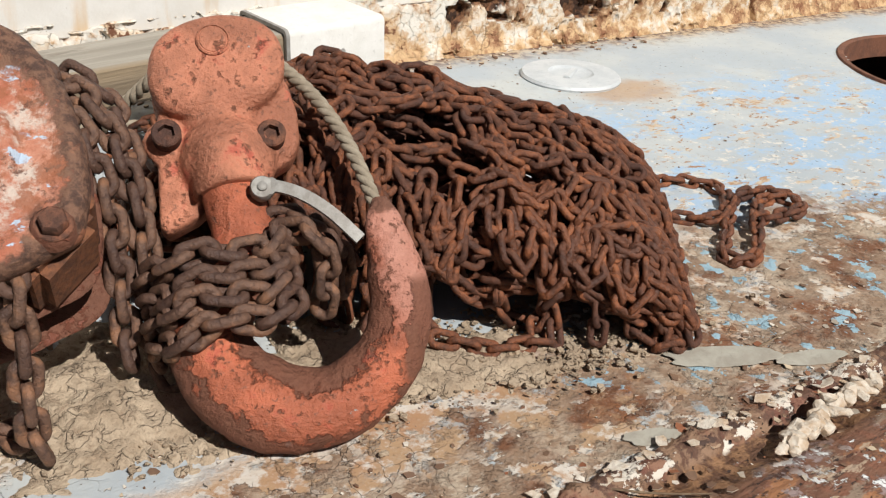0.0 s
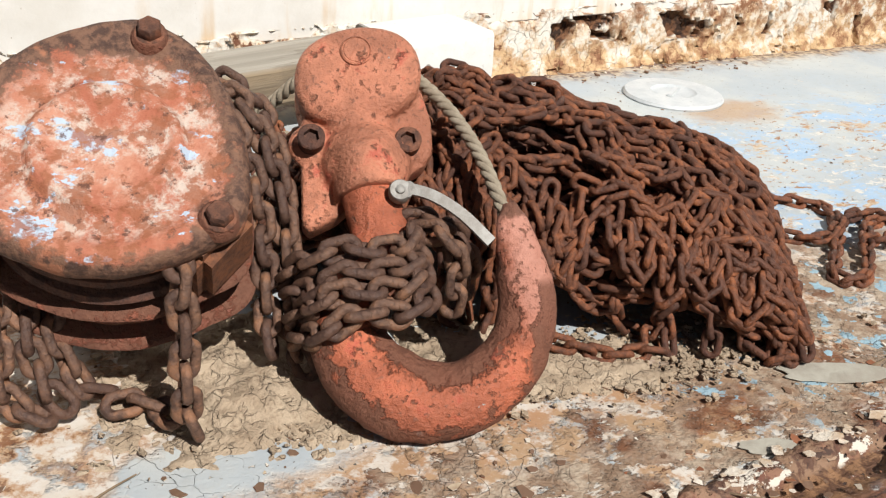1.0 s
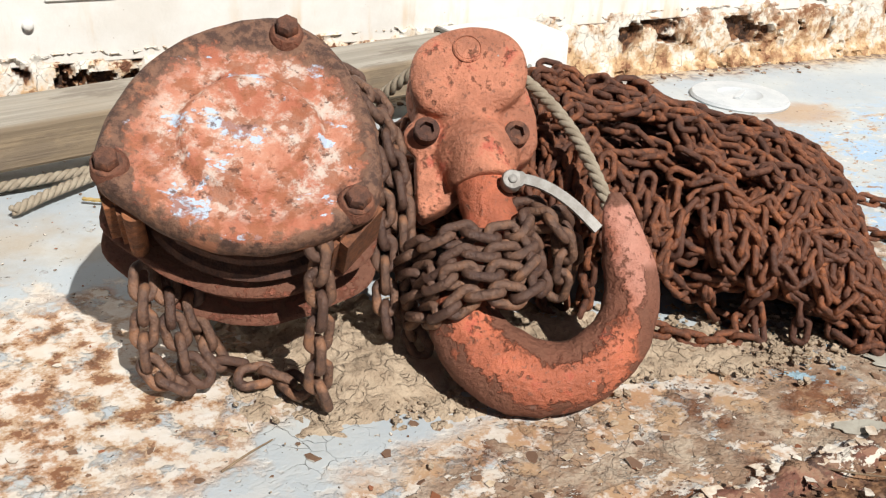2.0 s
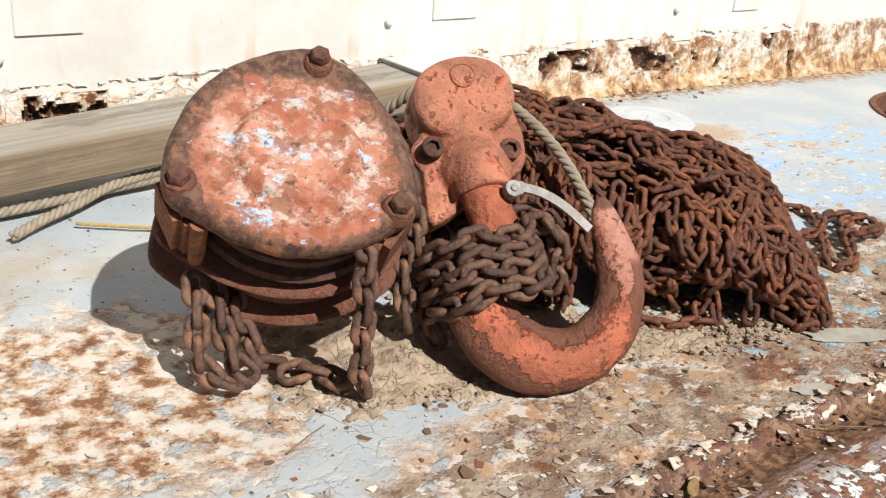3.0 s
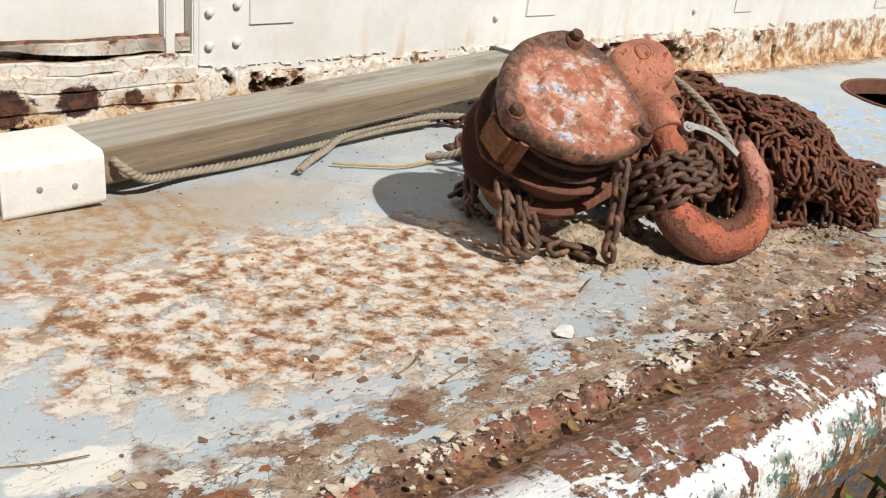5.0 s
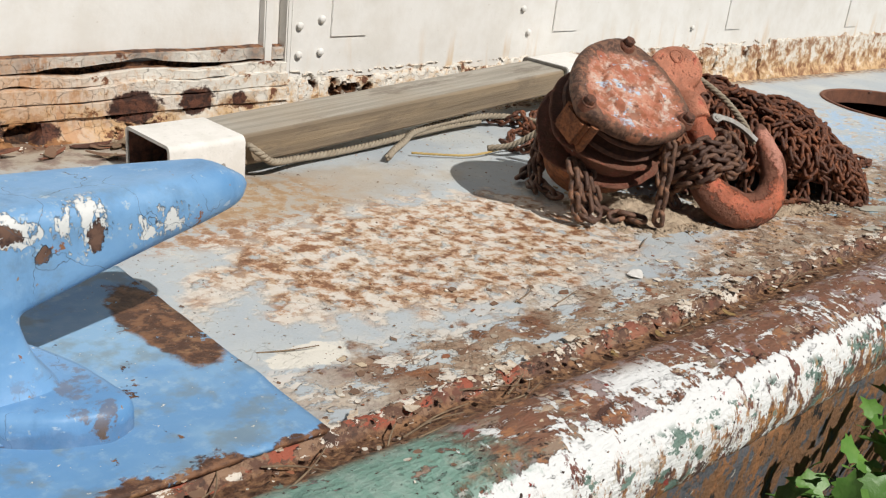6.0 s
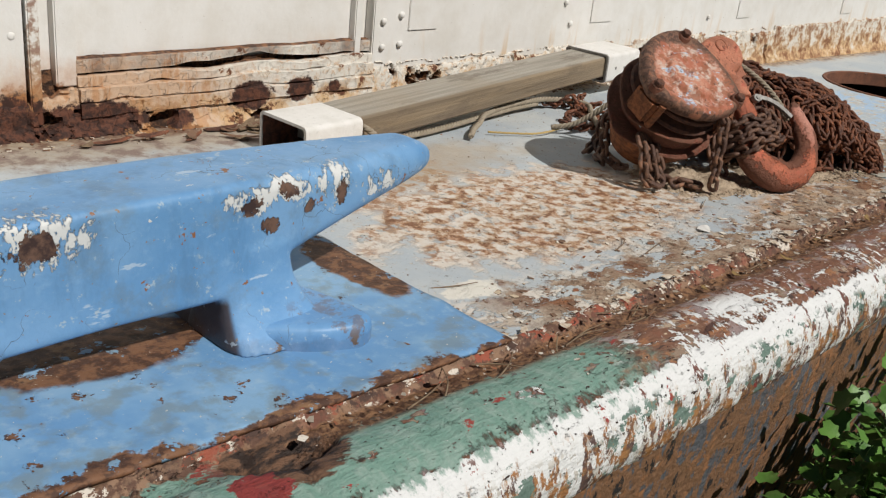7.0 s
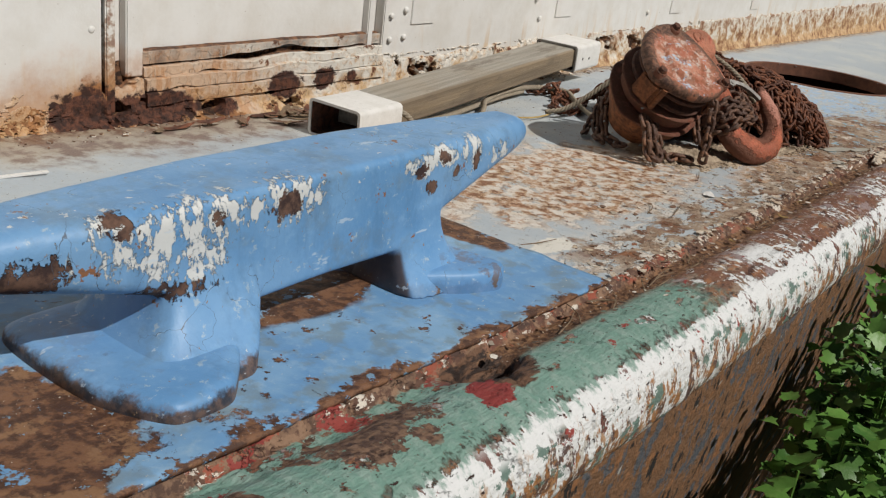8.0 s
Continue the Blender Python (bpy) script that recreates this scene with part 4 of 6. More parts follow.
def build_deck():
    bm = bmesh.new()
    xs = np.concatenate([np.arange(-3.2, -2.0, 0.05), np.arange(-2.0, 2.7, 0.016), np.arange(2.7, 8.0, 0.06)])
    ys = np.arange(0.452, 1.70, 0.016)
    grid = {}
    cx, cy, r = HOLE
    for i, x in enumerate(xs):
        for j, y in enumerate(ys):
            dx, dy = x - cx, y - cy
            d = math.hypot(dx, dy)
            if abs(d - r) < 0.011:
                x2, y2 = cx + dx / d * r, cy + dy / d * r
            else:
                x2, y2 = x, y
            z = deck_z(x2) + 0.0022 * noise.noise(Vector((x2 * 9, y2 * 9, 0))) + 0.0012 * noise.noise(Vector((x2 * 34, y2 * 34, 3)))
            if y2 < 0.60:
                z += 0.004 * max(0, noise.noise(Vector((x2 * 14, y2 * 30, 7)))) * (0.60 - y2) / 0.12
            grid[i, j] = (bm.verts.new((x2, y2, z)), d)
    for i in range(len(xs) - 1):
        for j in range(len(ys) - 1):
            q = [grid[i, j], grid[i + 1, j], grid[i + 1, j + 1], grid[i, j + 1]]
            if sum(d for _, d in q) / 4 > r - 0.001 or abs(q[0][0].co.x - cx) > 1:
                bm.faces.new([v for v, _ in q])
    loose = [v for v in bm.verts if not v.link_faces]
    bmesh.ops.delete(bm, geom=loose, context="VERTS")
    deck = tagged(part("deck", bm, DECK, angle=180), "grey painted boat deck, peeling to cream primer and rust", "deck", kind="structure")
    # the hatch: an inner ring below and a thin raised lip
    bm = bmesh.new()
    z = deck_z(cx)
    n = 72
    prof = [(r + 0.014, 0.000), (r + 0.012, 0.005), (r + 0.004, 0.006), (r - 0.003, 0.003), (r - 0.004, -0.048), (r + 0.004, -0.052)]
    rings(bm, [[(cx + a * math.cos(2 * math.pi * k / n), cy + a * math.sin(2 * math.pi * k / n), deck_z(cx + a * math.cos(2 * math.pi * k / n)) + h) for k in range(n)] for a, h in prof], caps=False)
    part("hatch_ring", bm, HOLE_RUST, deck, "round rusted hatch rim")
    bm = bmesh.new()
    box(bm, cx - 0.6, cx + 0.6, 0.47, 1.6, z - 0.92, z - 0.90)
    for a, b, c, e in ((cx - 0.6, cx - 0.58, 0.47, 1.6), (cx + 0.58, cx + 0.6, 0.47, 1.6), (cx - 0.6, cx + 0.6, 0.47, 0.49), (cx - 0.6, cx + 0.6, 1.58, 1.6)):
        box(bm, a, b, c, e, z - 0.91, z - 0.055)
    part("bilge", bm, IRON, deck, "dark space below the hatch")


def build_gunwale():
    bm = bmesh.new()
    prof = [(0.470, -0.012), (0.462, 0.004), (0.452, 0.008), (0.442, 0.005), (0.434, -0.006), (0.418, -0.008), (0.402, -0.005), (0.388, 0.003),
            (0.368, 0.008), (0.345, 0.010), (0.322, 0.009), (0.300, 0.005), (0.282, -0.002), (0.266, -0.012), (0.254, -0.026), (0.247, -0.042),
            (0.243, -0.060), (0.241, -0.080), (0.242, -0.098), (0.246, -0.112), (0.256, -0.121), (0.272, -0.126)]
    fine = []
    for (a, b), (c, d) in zip(prof, prof[1:]):
        fine += [(a, b), ((a + c) / 2, (b + d) / 2)]
    fine.append(prof[-1])
    xs = np.concatenate([np.arange(-3.2, -2.1, 0.04), np.arange(-2.1, 1.2, 0.0065), np.arange(1.2, 8, 0.05)])
    rows = []
    for x in xs:
        row = []
        for y, z in fine:
            q = Vector((x, y, z))
            dy = dz = 0.0
            if y > 0.428:
                k = noise.noise(Vector((x * 26, y * 20, 1)))
                dz = 0.0055 * k + 0.0055 * noise.noise(Vector((x * 75, y * 70, 2))) + 0.0045 * noise.noise(Vector((x * 150, y * 90, 6))) - 0.007 * max(0, noise.noise(Vector((x * 6, 4, 2))) + 0.1)
                dy = 0.007 * noise.noise(Vector((x * 40, y * 10, 5)))
            elif y > 0.39:
                dz = 0.004 * noise.noise(Vector((x * 50, y * 60, 9))) + 0.003 * noise.noise(Vector((x * 130, y * 110, 3)))
            else:
                dz = 0.0035 * noise.noise(Vector((x * 8, y * 12, 4))) + 0.0015 * noise.noise(Vector((x * 45, y * 45, z * 45)))
                dy = 0.003 * noise.noise(Vector((x * 12, z * 30, 11))) + 0.0012 * noise.noise(Vector((x * 60, z * 60, 12)))
            rot = max(0.0, 1 - math.hypot((x + 1.33) / 0.075, (y - 0.398) / 0.036))
            crack = max(0.0, 1 - abs(x + 1.352 - 0.25 * (y - 0.3)) / 0.012) * (0.010 if z > -0.09 else 0)
            dz -= 0.05 * min(1.0, rot * 1.8) + crack * (0.8 if y > 0.27 else 0.2)
            dy += crack * (1.0 if y <= 0.28 else 0.0)
            row.append(bm.verts.new((x, y + dy, deck_z(x) + z + dz)))
        rows.append(row)
    for a, b in zip(rows, rows[1:]):
        for i in range(len(fine) - 1):
            bm.faces.new((a[i], b[i], b[i + 1], a[i + 1]))
    tagged(part("gunwale", bm, GUN, angle=180), "rounded gunwale with white and green paint flaking to brown wood", "gunwale", kind="structure")
    bm = bmesh.new()
    rows = []
    for x in np.arange(-3.2, 8.01, 0.06):
        rows.append([bm.verts.new((x, y + 0.006 * noise.noise(Vector((x * 9, z * 7, 0))), z + deck_z(x))) for y, z in
                     ((0.300, -0.10), (0.262, -0.121), (0.262, -0.16), (0.268, -0.22), (0.277, -0.32), (0.295, -0.46), (0.32, -0.62), (0.36, -0.85), (0.41, -1.15))])
    for a, b in zip(rows, rows[1:]):
        for i in range(len(a) - 1):
            bm.faces.new((a[i], b[i], b[i + 1], a[i + 1]))
    tagged(part("hull_side", bm, HULL, angle=60), "dark weathered hull planking below the gunwale", "hull", kind="structure")


def build_ground():
    bm = bmesh.new()
    bmesh.ops.create_grid(bm, x_segments=60, y_segments=60, size=60)
    for v in bm.verts:
        v.co.z = -1.12 + 0.05 * noise.noise(v.co * 0.7)
    tagged(part("ground", bm, GROUND, angle=180), "dark weedy ground beside the boat", "ground", kind="structure")


# ---------------------------------------------------------------- cabin wall
WY = 1.655


def build_wall():
    root = tagged(new("wall_north"), "white painted steel cabin side with rust-eaten foot", "wall", kind="structure")
    bm = bmesh.new()
    box(bm, -3.4, -1.075, WY - 0.004, WY + 0.12, 0.035, 1.6, 0.002)
    part("wall_panel", bm, WALL, root)
    bm = bmesh.new()
    box(bm, -0.118, 8.2, WY + 0.004, WY + 0.12, 0.095, 1.6, 0.002)
    part("wall_panel", bm, WALL, root)
    # the recess between: a sunk panel with frame members
    bm = bmesh.new()
    box(bm, -1.07, -0.12, WY + 0.028, WY + 0.12, 0.10, 1.6)
    part("recessed_panel", bm, WALL, root)
    for x0, x1, y0, z0 in ((-1.070, -1.045, WY - 0.012, 0.05), (-1.008, -0.962, WY + 0.002, 0.125), (-0.192, -0.168, WY + 0.004, 0.13), (-0.136, -0.122, WY - 0.006, 0.10)):
        bm = bmesh.new()
        box(bm, x0, x1, y0, WY + 0.05, z0, 1.6, 0.003)
        part("frame_post", bm, WALL, root)
    # buckled strips along the sill of the recess
    for k, (z0, z1, yy, a) in enumerate(((0.152, 0.180, 0.004, 0.005), (0.122, 0.143, -0.008, 0.014), (0.092, 0.119, -0.016, 0.009), (0.058, 0.086, -0.020, 0.007))):
        bm = bmesh.new()
        loops = []
        for x in np.arange(-0.965, -0.125, 0.008):
            w = a * noise.noise(Vector((x * 7, k * 3.1, 0))) + 0.4 * a * noise.noise(Vector((x * 30, k, 1)))
            gap = 0.010 * max(0, noise.noise(Vector((x * 11, k * 5, 4)))) + (0.014 * math.exp(-((x + 0.52) / 0.13) ** 2) if k == 0 else 0)
            y = WY + yy + w
            loops.append([(x, y, z0 + gap), (x, y + 0.0005, z0 + gap + 0.004), (x, y, z1 + w * 0.6), (x, y + 0.004, z1 + w * 0.6 + 0.002), (x, y + 0.022, z1 + w * 0.6 + 0.004), (x, y + 0.022, z0 + gap)])
        rings(bm, loops)
        part("sill_strip", bm, SKIN, root, angle=28)
    # the rusted core behind the paint
    bm = bmesh.new()
    xs = np.arange(-3.3, 8.1, 0.02)
    rows = []
    for x in xs:
        rows.append([bm.verts.new((x, WY + 0.022 + 0.010 * noise.noise(Vector((x * 22, z * 22, 0))) - 0.03 * max(0, 0.02 - z) / 0.02, z + (deck_z(x) if z < 0.05 else 0))) for z in (-0.02, 0.0, 0.02, 0.04, 0.06, 0.08, 0.10, 0.125, 0.16)])
    for a, b in zip(rows, rows[1:]):
        for i in range(len(a) - 1):
            bm.faces.new((a[i], b[i], b[i + 1], a[i + 1]))
    part("rust_core", bm, ROT, root, "rust-eaten steel behind the paint", angle=180)
    # the paint skin at the foot, with ragged holes
    bm = bmesh.new()
    xs, zs = np.concatenate([np.arange(-2.4, 2.6, 0.0052), np.arange(2.6, 8.0, 0.025)]), np.arange(0.0, 0.157, 0.0052)
    verts = {}
    for i, x in enumerate(xs):
        top = 0.150 if -1.07 < x < -0.12 else 0.145
        for j, z in enumerate(zs):
            w = 0.7 * noise.noise(Vector((x * 22, 5, z * 22))) + 0.25 * noise.noise(Vector((x * 70, 5, z * 70)))
            dist, near = noise.voronoi(Vector((x * 23 + w, 0.3, z * 21 + w)))[:2]
            gap, luck = dist[1] - dist[0], (math.sin(near[0].x * 12.99 + near[0].z * 78.2) * 4375.85) % 1.0
            # how likely a scale of paint has dropped off here
            loss = 0.10 + 0.85 * math.exp(-((x - 0.075) / 0.06) ** 2) + 0.16 * math.exp(-((x - 1.36) / 0.26) ** 2) + 0.25 * math.exp(-((x + 0.85) / 0.22) ** 2) * (z < 0.07)
            loss *= 0.25 + math.exp(-((z - 0.068) / 0.030) ** 2)
            loss *= 0.0 if x > 2.2 else 0.6 if x < -1.08 else 1.0
            ragged = top - 0.030 + 0.016 * noise.noise(Vector((x * 13, 3, 0))) + 0.008 * noise.noise(Vector((x * 60, 3, 0)))
            slit = math.exp(-((z - ragged + 0.010) / 0.006) ** 2) * max(0.0, noise.noise(Vector((x * 8, 7, 0))) + 0.15) * 2.6 if x < 2.2 else 0.0
            crazed = min(1.0, max(0.0, 0.55 + 1.6 * noise.noise(Vector((x * 5, 11, z * 9))))) * (1.0 if x < 2.0 else 0.2)
            y = WY - 0.003 - 0.008 * max(0, 1 - z / 0.11) * (1 + noise.noise(Vector((x * 18, 1, z * 18)))) - 0.018 * max(0.0, 1 - z / 0.025)
            y -= (0.006 * luck - 0.002) * min(1.0, gap * 5) * crazed
            inside = min(1.0, max(0.0, gap / 0.12)) if luck < loss else 0.0
            inside = max(inside, min(1.0, slit), (1 - min(1.0, gap / 0.08)) * crazed * 0.40)
            if -1.07 < x < -0.12:
                y -= 0.010 * (1 - z / 0.15)
            y += inside * (0.028 + WY - y)
            if z > ragged:
                y = max(y, WY + 0.0055 + 0.02 * min(1.0, (z - ragged) / 0.01))
            verts[i, j] = bm.verts.new((x, y, z + deck_z(x) * max(0.0, 1 - z / 0.1)))
    for i in range(len(xs) - 1):
        for j in range(len(zs) - 1):
            bm.faces.new([verts[k] for k in ((i, j), (i + 1, j), (i + 1, j + 1), (i, j + 1))])
    part("paint_skin", bm, SKIN, root, "crazed cream paint with ragged rust holes", angle=48)
    # cover plates and rivet heads
    for x, z, w in ((0.0, 0.200, 0.112), (0.846, 0.188, 0.118), (1.848, 0.166, 0.107), (2.85, 0.15, 0.11)):
        bm = bmesh.new()
        box(bm, x, x + w, WY - 0.0005, WY + 0.006, z, z + 0.16, 0.0015)
        part("cover_plate", bm, WALL, root)
    bm = bmesh.new()
    lathe(bm, [(0.0095, 0), (0.009, 0.003), (0.0065, 0.0055), (0.003, 0.0066)], 14)
    rivet = to_mesh("rivet", bm, WALL)
    for x, z in ((-0.03, 0.165), (-0.03, 0.245), (-0.095, 0.16), (-0.095, 0.23), (0.735, 0.19), (0.70, 0.26), (-1.10, 0.24), (1.62, 0.18)):
        part("rivet", rivet, None, root, at=pose(x, WY - 0.0005, z, 90))
    # rust scale fallen along the foot of the wall
    crumbs("rust_scale", 420, lambda r: (r.uniform(-1.5, 1.7), 1.60 + 0.03 * r.gauss(0, 1)), (0.004, 0.018), FLAKE, "fallen rust scale and paint along the cabin wall", "debris", 31, thick=0.35)


# ---------------------------------------------------------------- scattered chips
def crumbs(name, count, where, sizes, material, label, category, seed, thick=0.07, curl=0.13, lift=0.0):
    r = random.Random(seed)
    verts, faces = [], []
    for _ in range(count):
        x, y = where(r)
        s = sizes[0] + (sizes[1] - sizes[0]) * r.random() ** 2.5
        n = r.choice((4, 5, 6))
        turn, bend = r.uniform(0, 6.28), r.uniform(-curl, curl * 1.6) / s
        m = Matrix.Translation(on_deck(x, y, lift + 0.0008)) @ Euler((r.gauss(0, 0.13), r.gauss(0, 0.13), turn)).to_matrix().to_4x4()
        ring = []
        for k in range(n):
            a = 2 * math.pi * k / n + r.uniform(-0.35, 0.35)
            q = s * r.uniform(0.35, 0.62)
            ring.append((q * math.cos(a), q * math.sin(a) * 0.75))
        t, b = s * thick * 0.5 + 0.0006, len(verts)
        for up in (0, t):
            for px, py in ring:
                verts.append(m @ Vector((px, py, up + abs(bend) * px * px)))
        faces += [tuple(b + n + k for k in range(n)), tuple(b + n - 1 - k for k in range(n))]
        faces += [(b + k, b + (k + 1) % n, b + n + (k + 1) % n, b + n + k) for k in range(n)]
    return tagged(new(name, raw_mesh(name, verts, faces, material, 30)), label, category, kind="stuff")


# ---------------------------------------------------------------- chain
def link_mesh(name, length, width, wire, material, seg=18, ring=8):
    r = (width - wire) / 2
    half = (length - width) / 2
    path = []
    for k in range(seg):
        a = 2 * math.pi * k / seg
        path.append((Vector((r * math.cos(a) + (half if math.cos(a) > 1e-6 else -half if math.cos(a) < -1e-6 else 0), r * math.sin(a), 0)), Vector((math.cos(a), math.sin(a), 0))))
    verts, faces = [], []
    for k, (p, out) in enumerate(path):
        w = wire / 2 * (1 + 0.05 * math.sin(k * 2.3))
        for q in range(ring):
            b = 2 * math.pi * q / ring
            verts.append(p + out * (w * math.cos(b)) + Vector((0, 0, w * math.sin(b))))
    for k in range(seg):
        for q in range(ring):
            faces.append((k * ring + q, ((k + 1) % seg) * ring + q, ((k + 1) % seg) * ring + (q + 1) % ring, k * ring + (q + 1) % ring))
    return raw_mesh(name, verts, faces, material, 180)


PILE_LINK = link_mesh("link", 0.0385, 0.0238, 0.0084, CHAIN)
HAND_LINK = link_mesh("link", 0.044, 0.0295, 0.0104, HAND_CHAIN)
PILE_PITCH, HAND_PITCH = 0.0216, 0.0234


def link_poses(path, up, rng, roll=0.0, wild=0.14):
    """Poses of links along equally spaced points; each second link is turned a quarter."""
    out = []
    for i in range(len(path) - 1):
        a, b = path[i], path[i + 1]
        t = (b - a).normalized()
        u = Vector(up(a)) if callable(up) else Vector(up)
        u = u - t * u.dot(t)
        u = u.normalized() if u.length > 1e-3 else t.orthogonal().normalized()
        m = Matrix((t, u.cross(t), u)).transposed().to_4x4()
        spin = roll + (math.pi / 2 if i % 2 else 0) + rng.gauss(0, wild)
        m = m @ Euler((spin, rng.gauss(0, wild * 0.5), rng.gauss(0, wild * 0.6))).to_matrix().to_4x4()
        m.translation = (a + b) / 2
        out.append(m)
    return out


def chain_thing(name, strands, label, group="", mesh=None, pitch=HAND_PITCH, seed=1, roll=0.6):
    """A length of chain: an empty with every link a part."""
    mesh = mesh or HAND_LINK
    rng = random.Random(seed)
    base = Vector(strands[0][0][-1])
    root = tagged(new(name), label, "chain", group)
    root.location = base
    for pts, up in strands:
        for m in link_poses(spline(pts, pitch), up, rng, roll):
            part("link", mesh, None, root, at=Matrix.Translation(-base) @ m)
    return root


PA, PD, PP = Vector((0.48, 0.98, 0)), Vector((0.79, -0.61, 0)), Vector((0.61, 0.79, 0))
RIDGE = [(-0.22, 0.0), (-0.17, 0.13), (-0.08, 0.205), (0.02, 0.228), (0.10, 0.225), (0.20, 0.195), (0.30, 0.178), (0.37, 0.158), (0.42, 0.115), (0.455, 0.06), (0.475, 0.0)]

FRONT_U = (0, 0.3, 0.5, 0.7, 0.85, 1.0)
FRONT_P = (0, 0.080, 0.136, 0.166, 0.140, 0.100)
FRONT_Z = (1, 0.96, 0.83, 0.60, 0.40, 0.10)


def pile_point(s, p, drop=0.0):
    h = float(np.interp(s, [a for a, _ in RIDGE], [b for _, b in RIDGE]))
    if p < 0:
        u = -p / 0.2
        p = -float(np.interp(u, FRONT_U, FRONT_P))
        z = h * float(np.interp(u, FRONT_U, FRONT_Z))
    else:
        q = min(1.0, p / 0.20)
        z = h * (1 - q ** 2.4) ** 0.62
    z += 0.014 * noise.noise(Vector((s * 17, p * 17, 0)))
    xy = PA + PD * s + PP * p
    return Vector((xy.x, xy.y, deck_z(xy.x) + max(0.006, z - drop)))


def build_pile():
    rng = random.Random(11)
    poses = []
    # strands laid over the heap: they run along it on top and turn down its front
    for drop, strands in ((-0.007, 22), (0.002, 36), (0.015, 36), (0.032, 32), (0.052, 26)):
        for k in range(strands):
            s, p = rng.uniform(-0.19, 0.42), rng.uniform(-0.15, 0.17)
            stray = rng.random() < 0.30
            a = rng.uniform(0, 6.28) if stray else -0.3
            pts, lift, curve = [], rng.gauss(0, 0.005), rng.gauss(0, 0.10)
            for i in range(rng.randint(16, 44)):
                pts.append(pile_point(s, p, drop + lift + rng.gauss(0, 0.0022)))
                if stray:
                    a += curve + rng.gauss(0, 0.16)
                else:
                    down = min(1.0, max(0.0, (-0.06 - p) / 0.07)) if k % 3 else 0.0
                    aim = (-0.22 + 1.5 * noise.noise(Vector((s * 6, p * 6, drop * 90)))) * (1 - down) - 1.25 * down
                    a += 0.22 * (aim - a) + rng.gauss(0, 0.15)
                s2, p2 = s + math.cos(a) * 0.012, p + math.sin(a) * 0.012
                if not (-0.2 < s2 < 0.462 and -0.150 < p2 < 0.19):
                    if not stray:
                        break
                    a += 0.9
                    curve = -curve
                    continue
                s, p = s2, p2
            if len(pts) > 4:
                poses += link_poses(spline(pts, PILE_PITCH), lambda v: (v - Vector((0.62, 0.85, -0.05))), rng, rng.uniform(0, 1.6), 0.30)
    # loops that droop from the hem of the heap
    for k in range(11):
        s = -0.02 + 0.40 * k / 10 + rng.gauss(0, 0.012)
        w, sag = rng.uniform(0.03, 0.08), rng.uniform(0.02, 0.055)
        pts = []
        for i in range(7):
            f = i / 6
            q = pile_point(s + w * (f - 0.5), -0.125 - 0.02 * math.sin(math.pi * f), -0.012)
            pts.append(q - Vector((0.012, 0.016, 0)) * math.sin(math.pi * f) - Vector((0, 0, sag * math.sin(math.pi * f))))
        poses += link_poses(spline(pts, PILE_PITCH), (-0.4, -1, 0.3), rng, rng.uniform(0, 1.6), 0.15)
    # strands hanging down the front, in clusters with dark gaps between
    for k, s in enumerate((0.0, 0.024, 0.075, 0.10, 0.118, 0.175, 0.20, 0.232, 0.29, 0.325, 0.345, 0.385, 0.41, 0.43)):
        s += rng.gauss(0, 0.005)
        pts = [pile_point(s, p, -0.004) for p in (-0.10, -0.12, -0.138)]
        edge = PA + PD * (s + rng.gauss(0, 0.01)) + PP * -(0.160 + rng.uniform(-0.022, 0.014))
        top = pts[-1].z
        for i in range(1, 5):
            pts.append(Vector((edge.x + rng.gauss(0, 0.005), edge.y + rng.gauss(0, 0.005), top + (deck_z(edge.x) + 0.020 - top) * i / 4)))
        side = rng.uniform(-0.03, 0.045)
        pts.append(Vector((edge.x + side * 0.5, edge.y - rng.uniform(0.006, 0.016), deck_z(edge.x) + 0.008)))
        pts.append(Vector((edge.x + side, edge.y - rng.uniform(0.008, 0.022), deck_z(edge.x) + 0.007)))
        poses += link_poses(spline(pts, PILE_PITCH), (-0.4, -1, 0.3), rng, rng.uniform(0, 1.6), 0.16)
    # long runs down the end of the heap
    for k in range(9):
        p = -0.14 + 0.30 * k / 8
        pts, s = [], 0.24 + rng.uniform(-0.05, 0.05)
        while s < 0.476:
            pts.append(pile_point(s, p, rng.gauss(-0.008, 0.003)))
            s += 0.012
            p += rng.gauss(-0.002, 0.004)
        poses += link_poses(spline(pts, PILE_PITCH), (0.8, -0.3, 0.4), rng, rng.uniform(0, 1.6), 0.18)
    root = tagged(new("chain_pile"), "heap of rusty brown lifting chain lying on the deck", "chain")
    root.location = on_deck(0.66, 0.84)
    back = Matrix.Translation(-Vector(root.location))
    # tails that lie loose on the deck
    loose = []
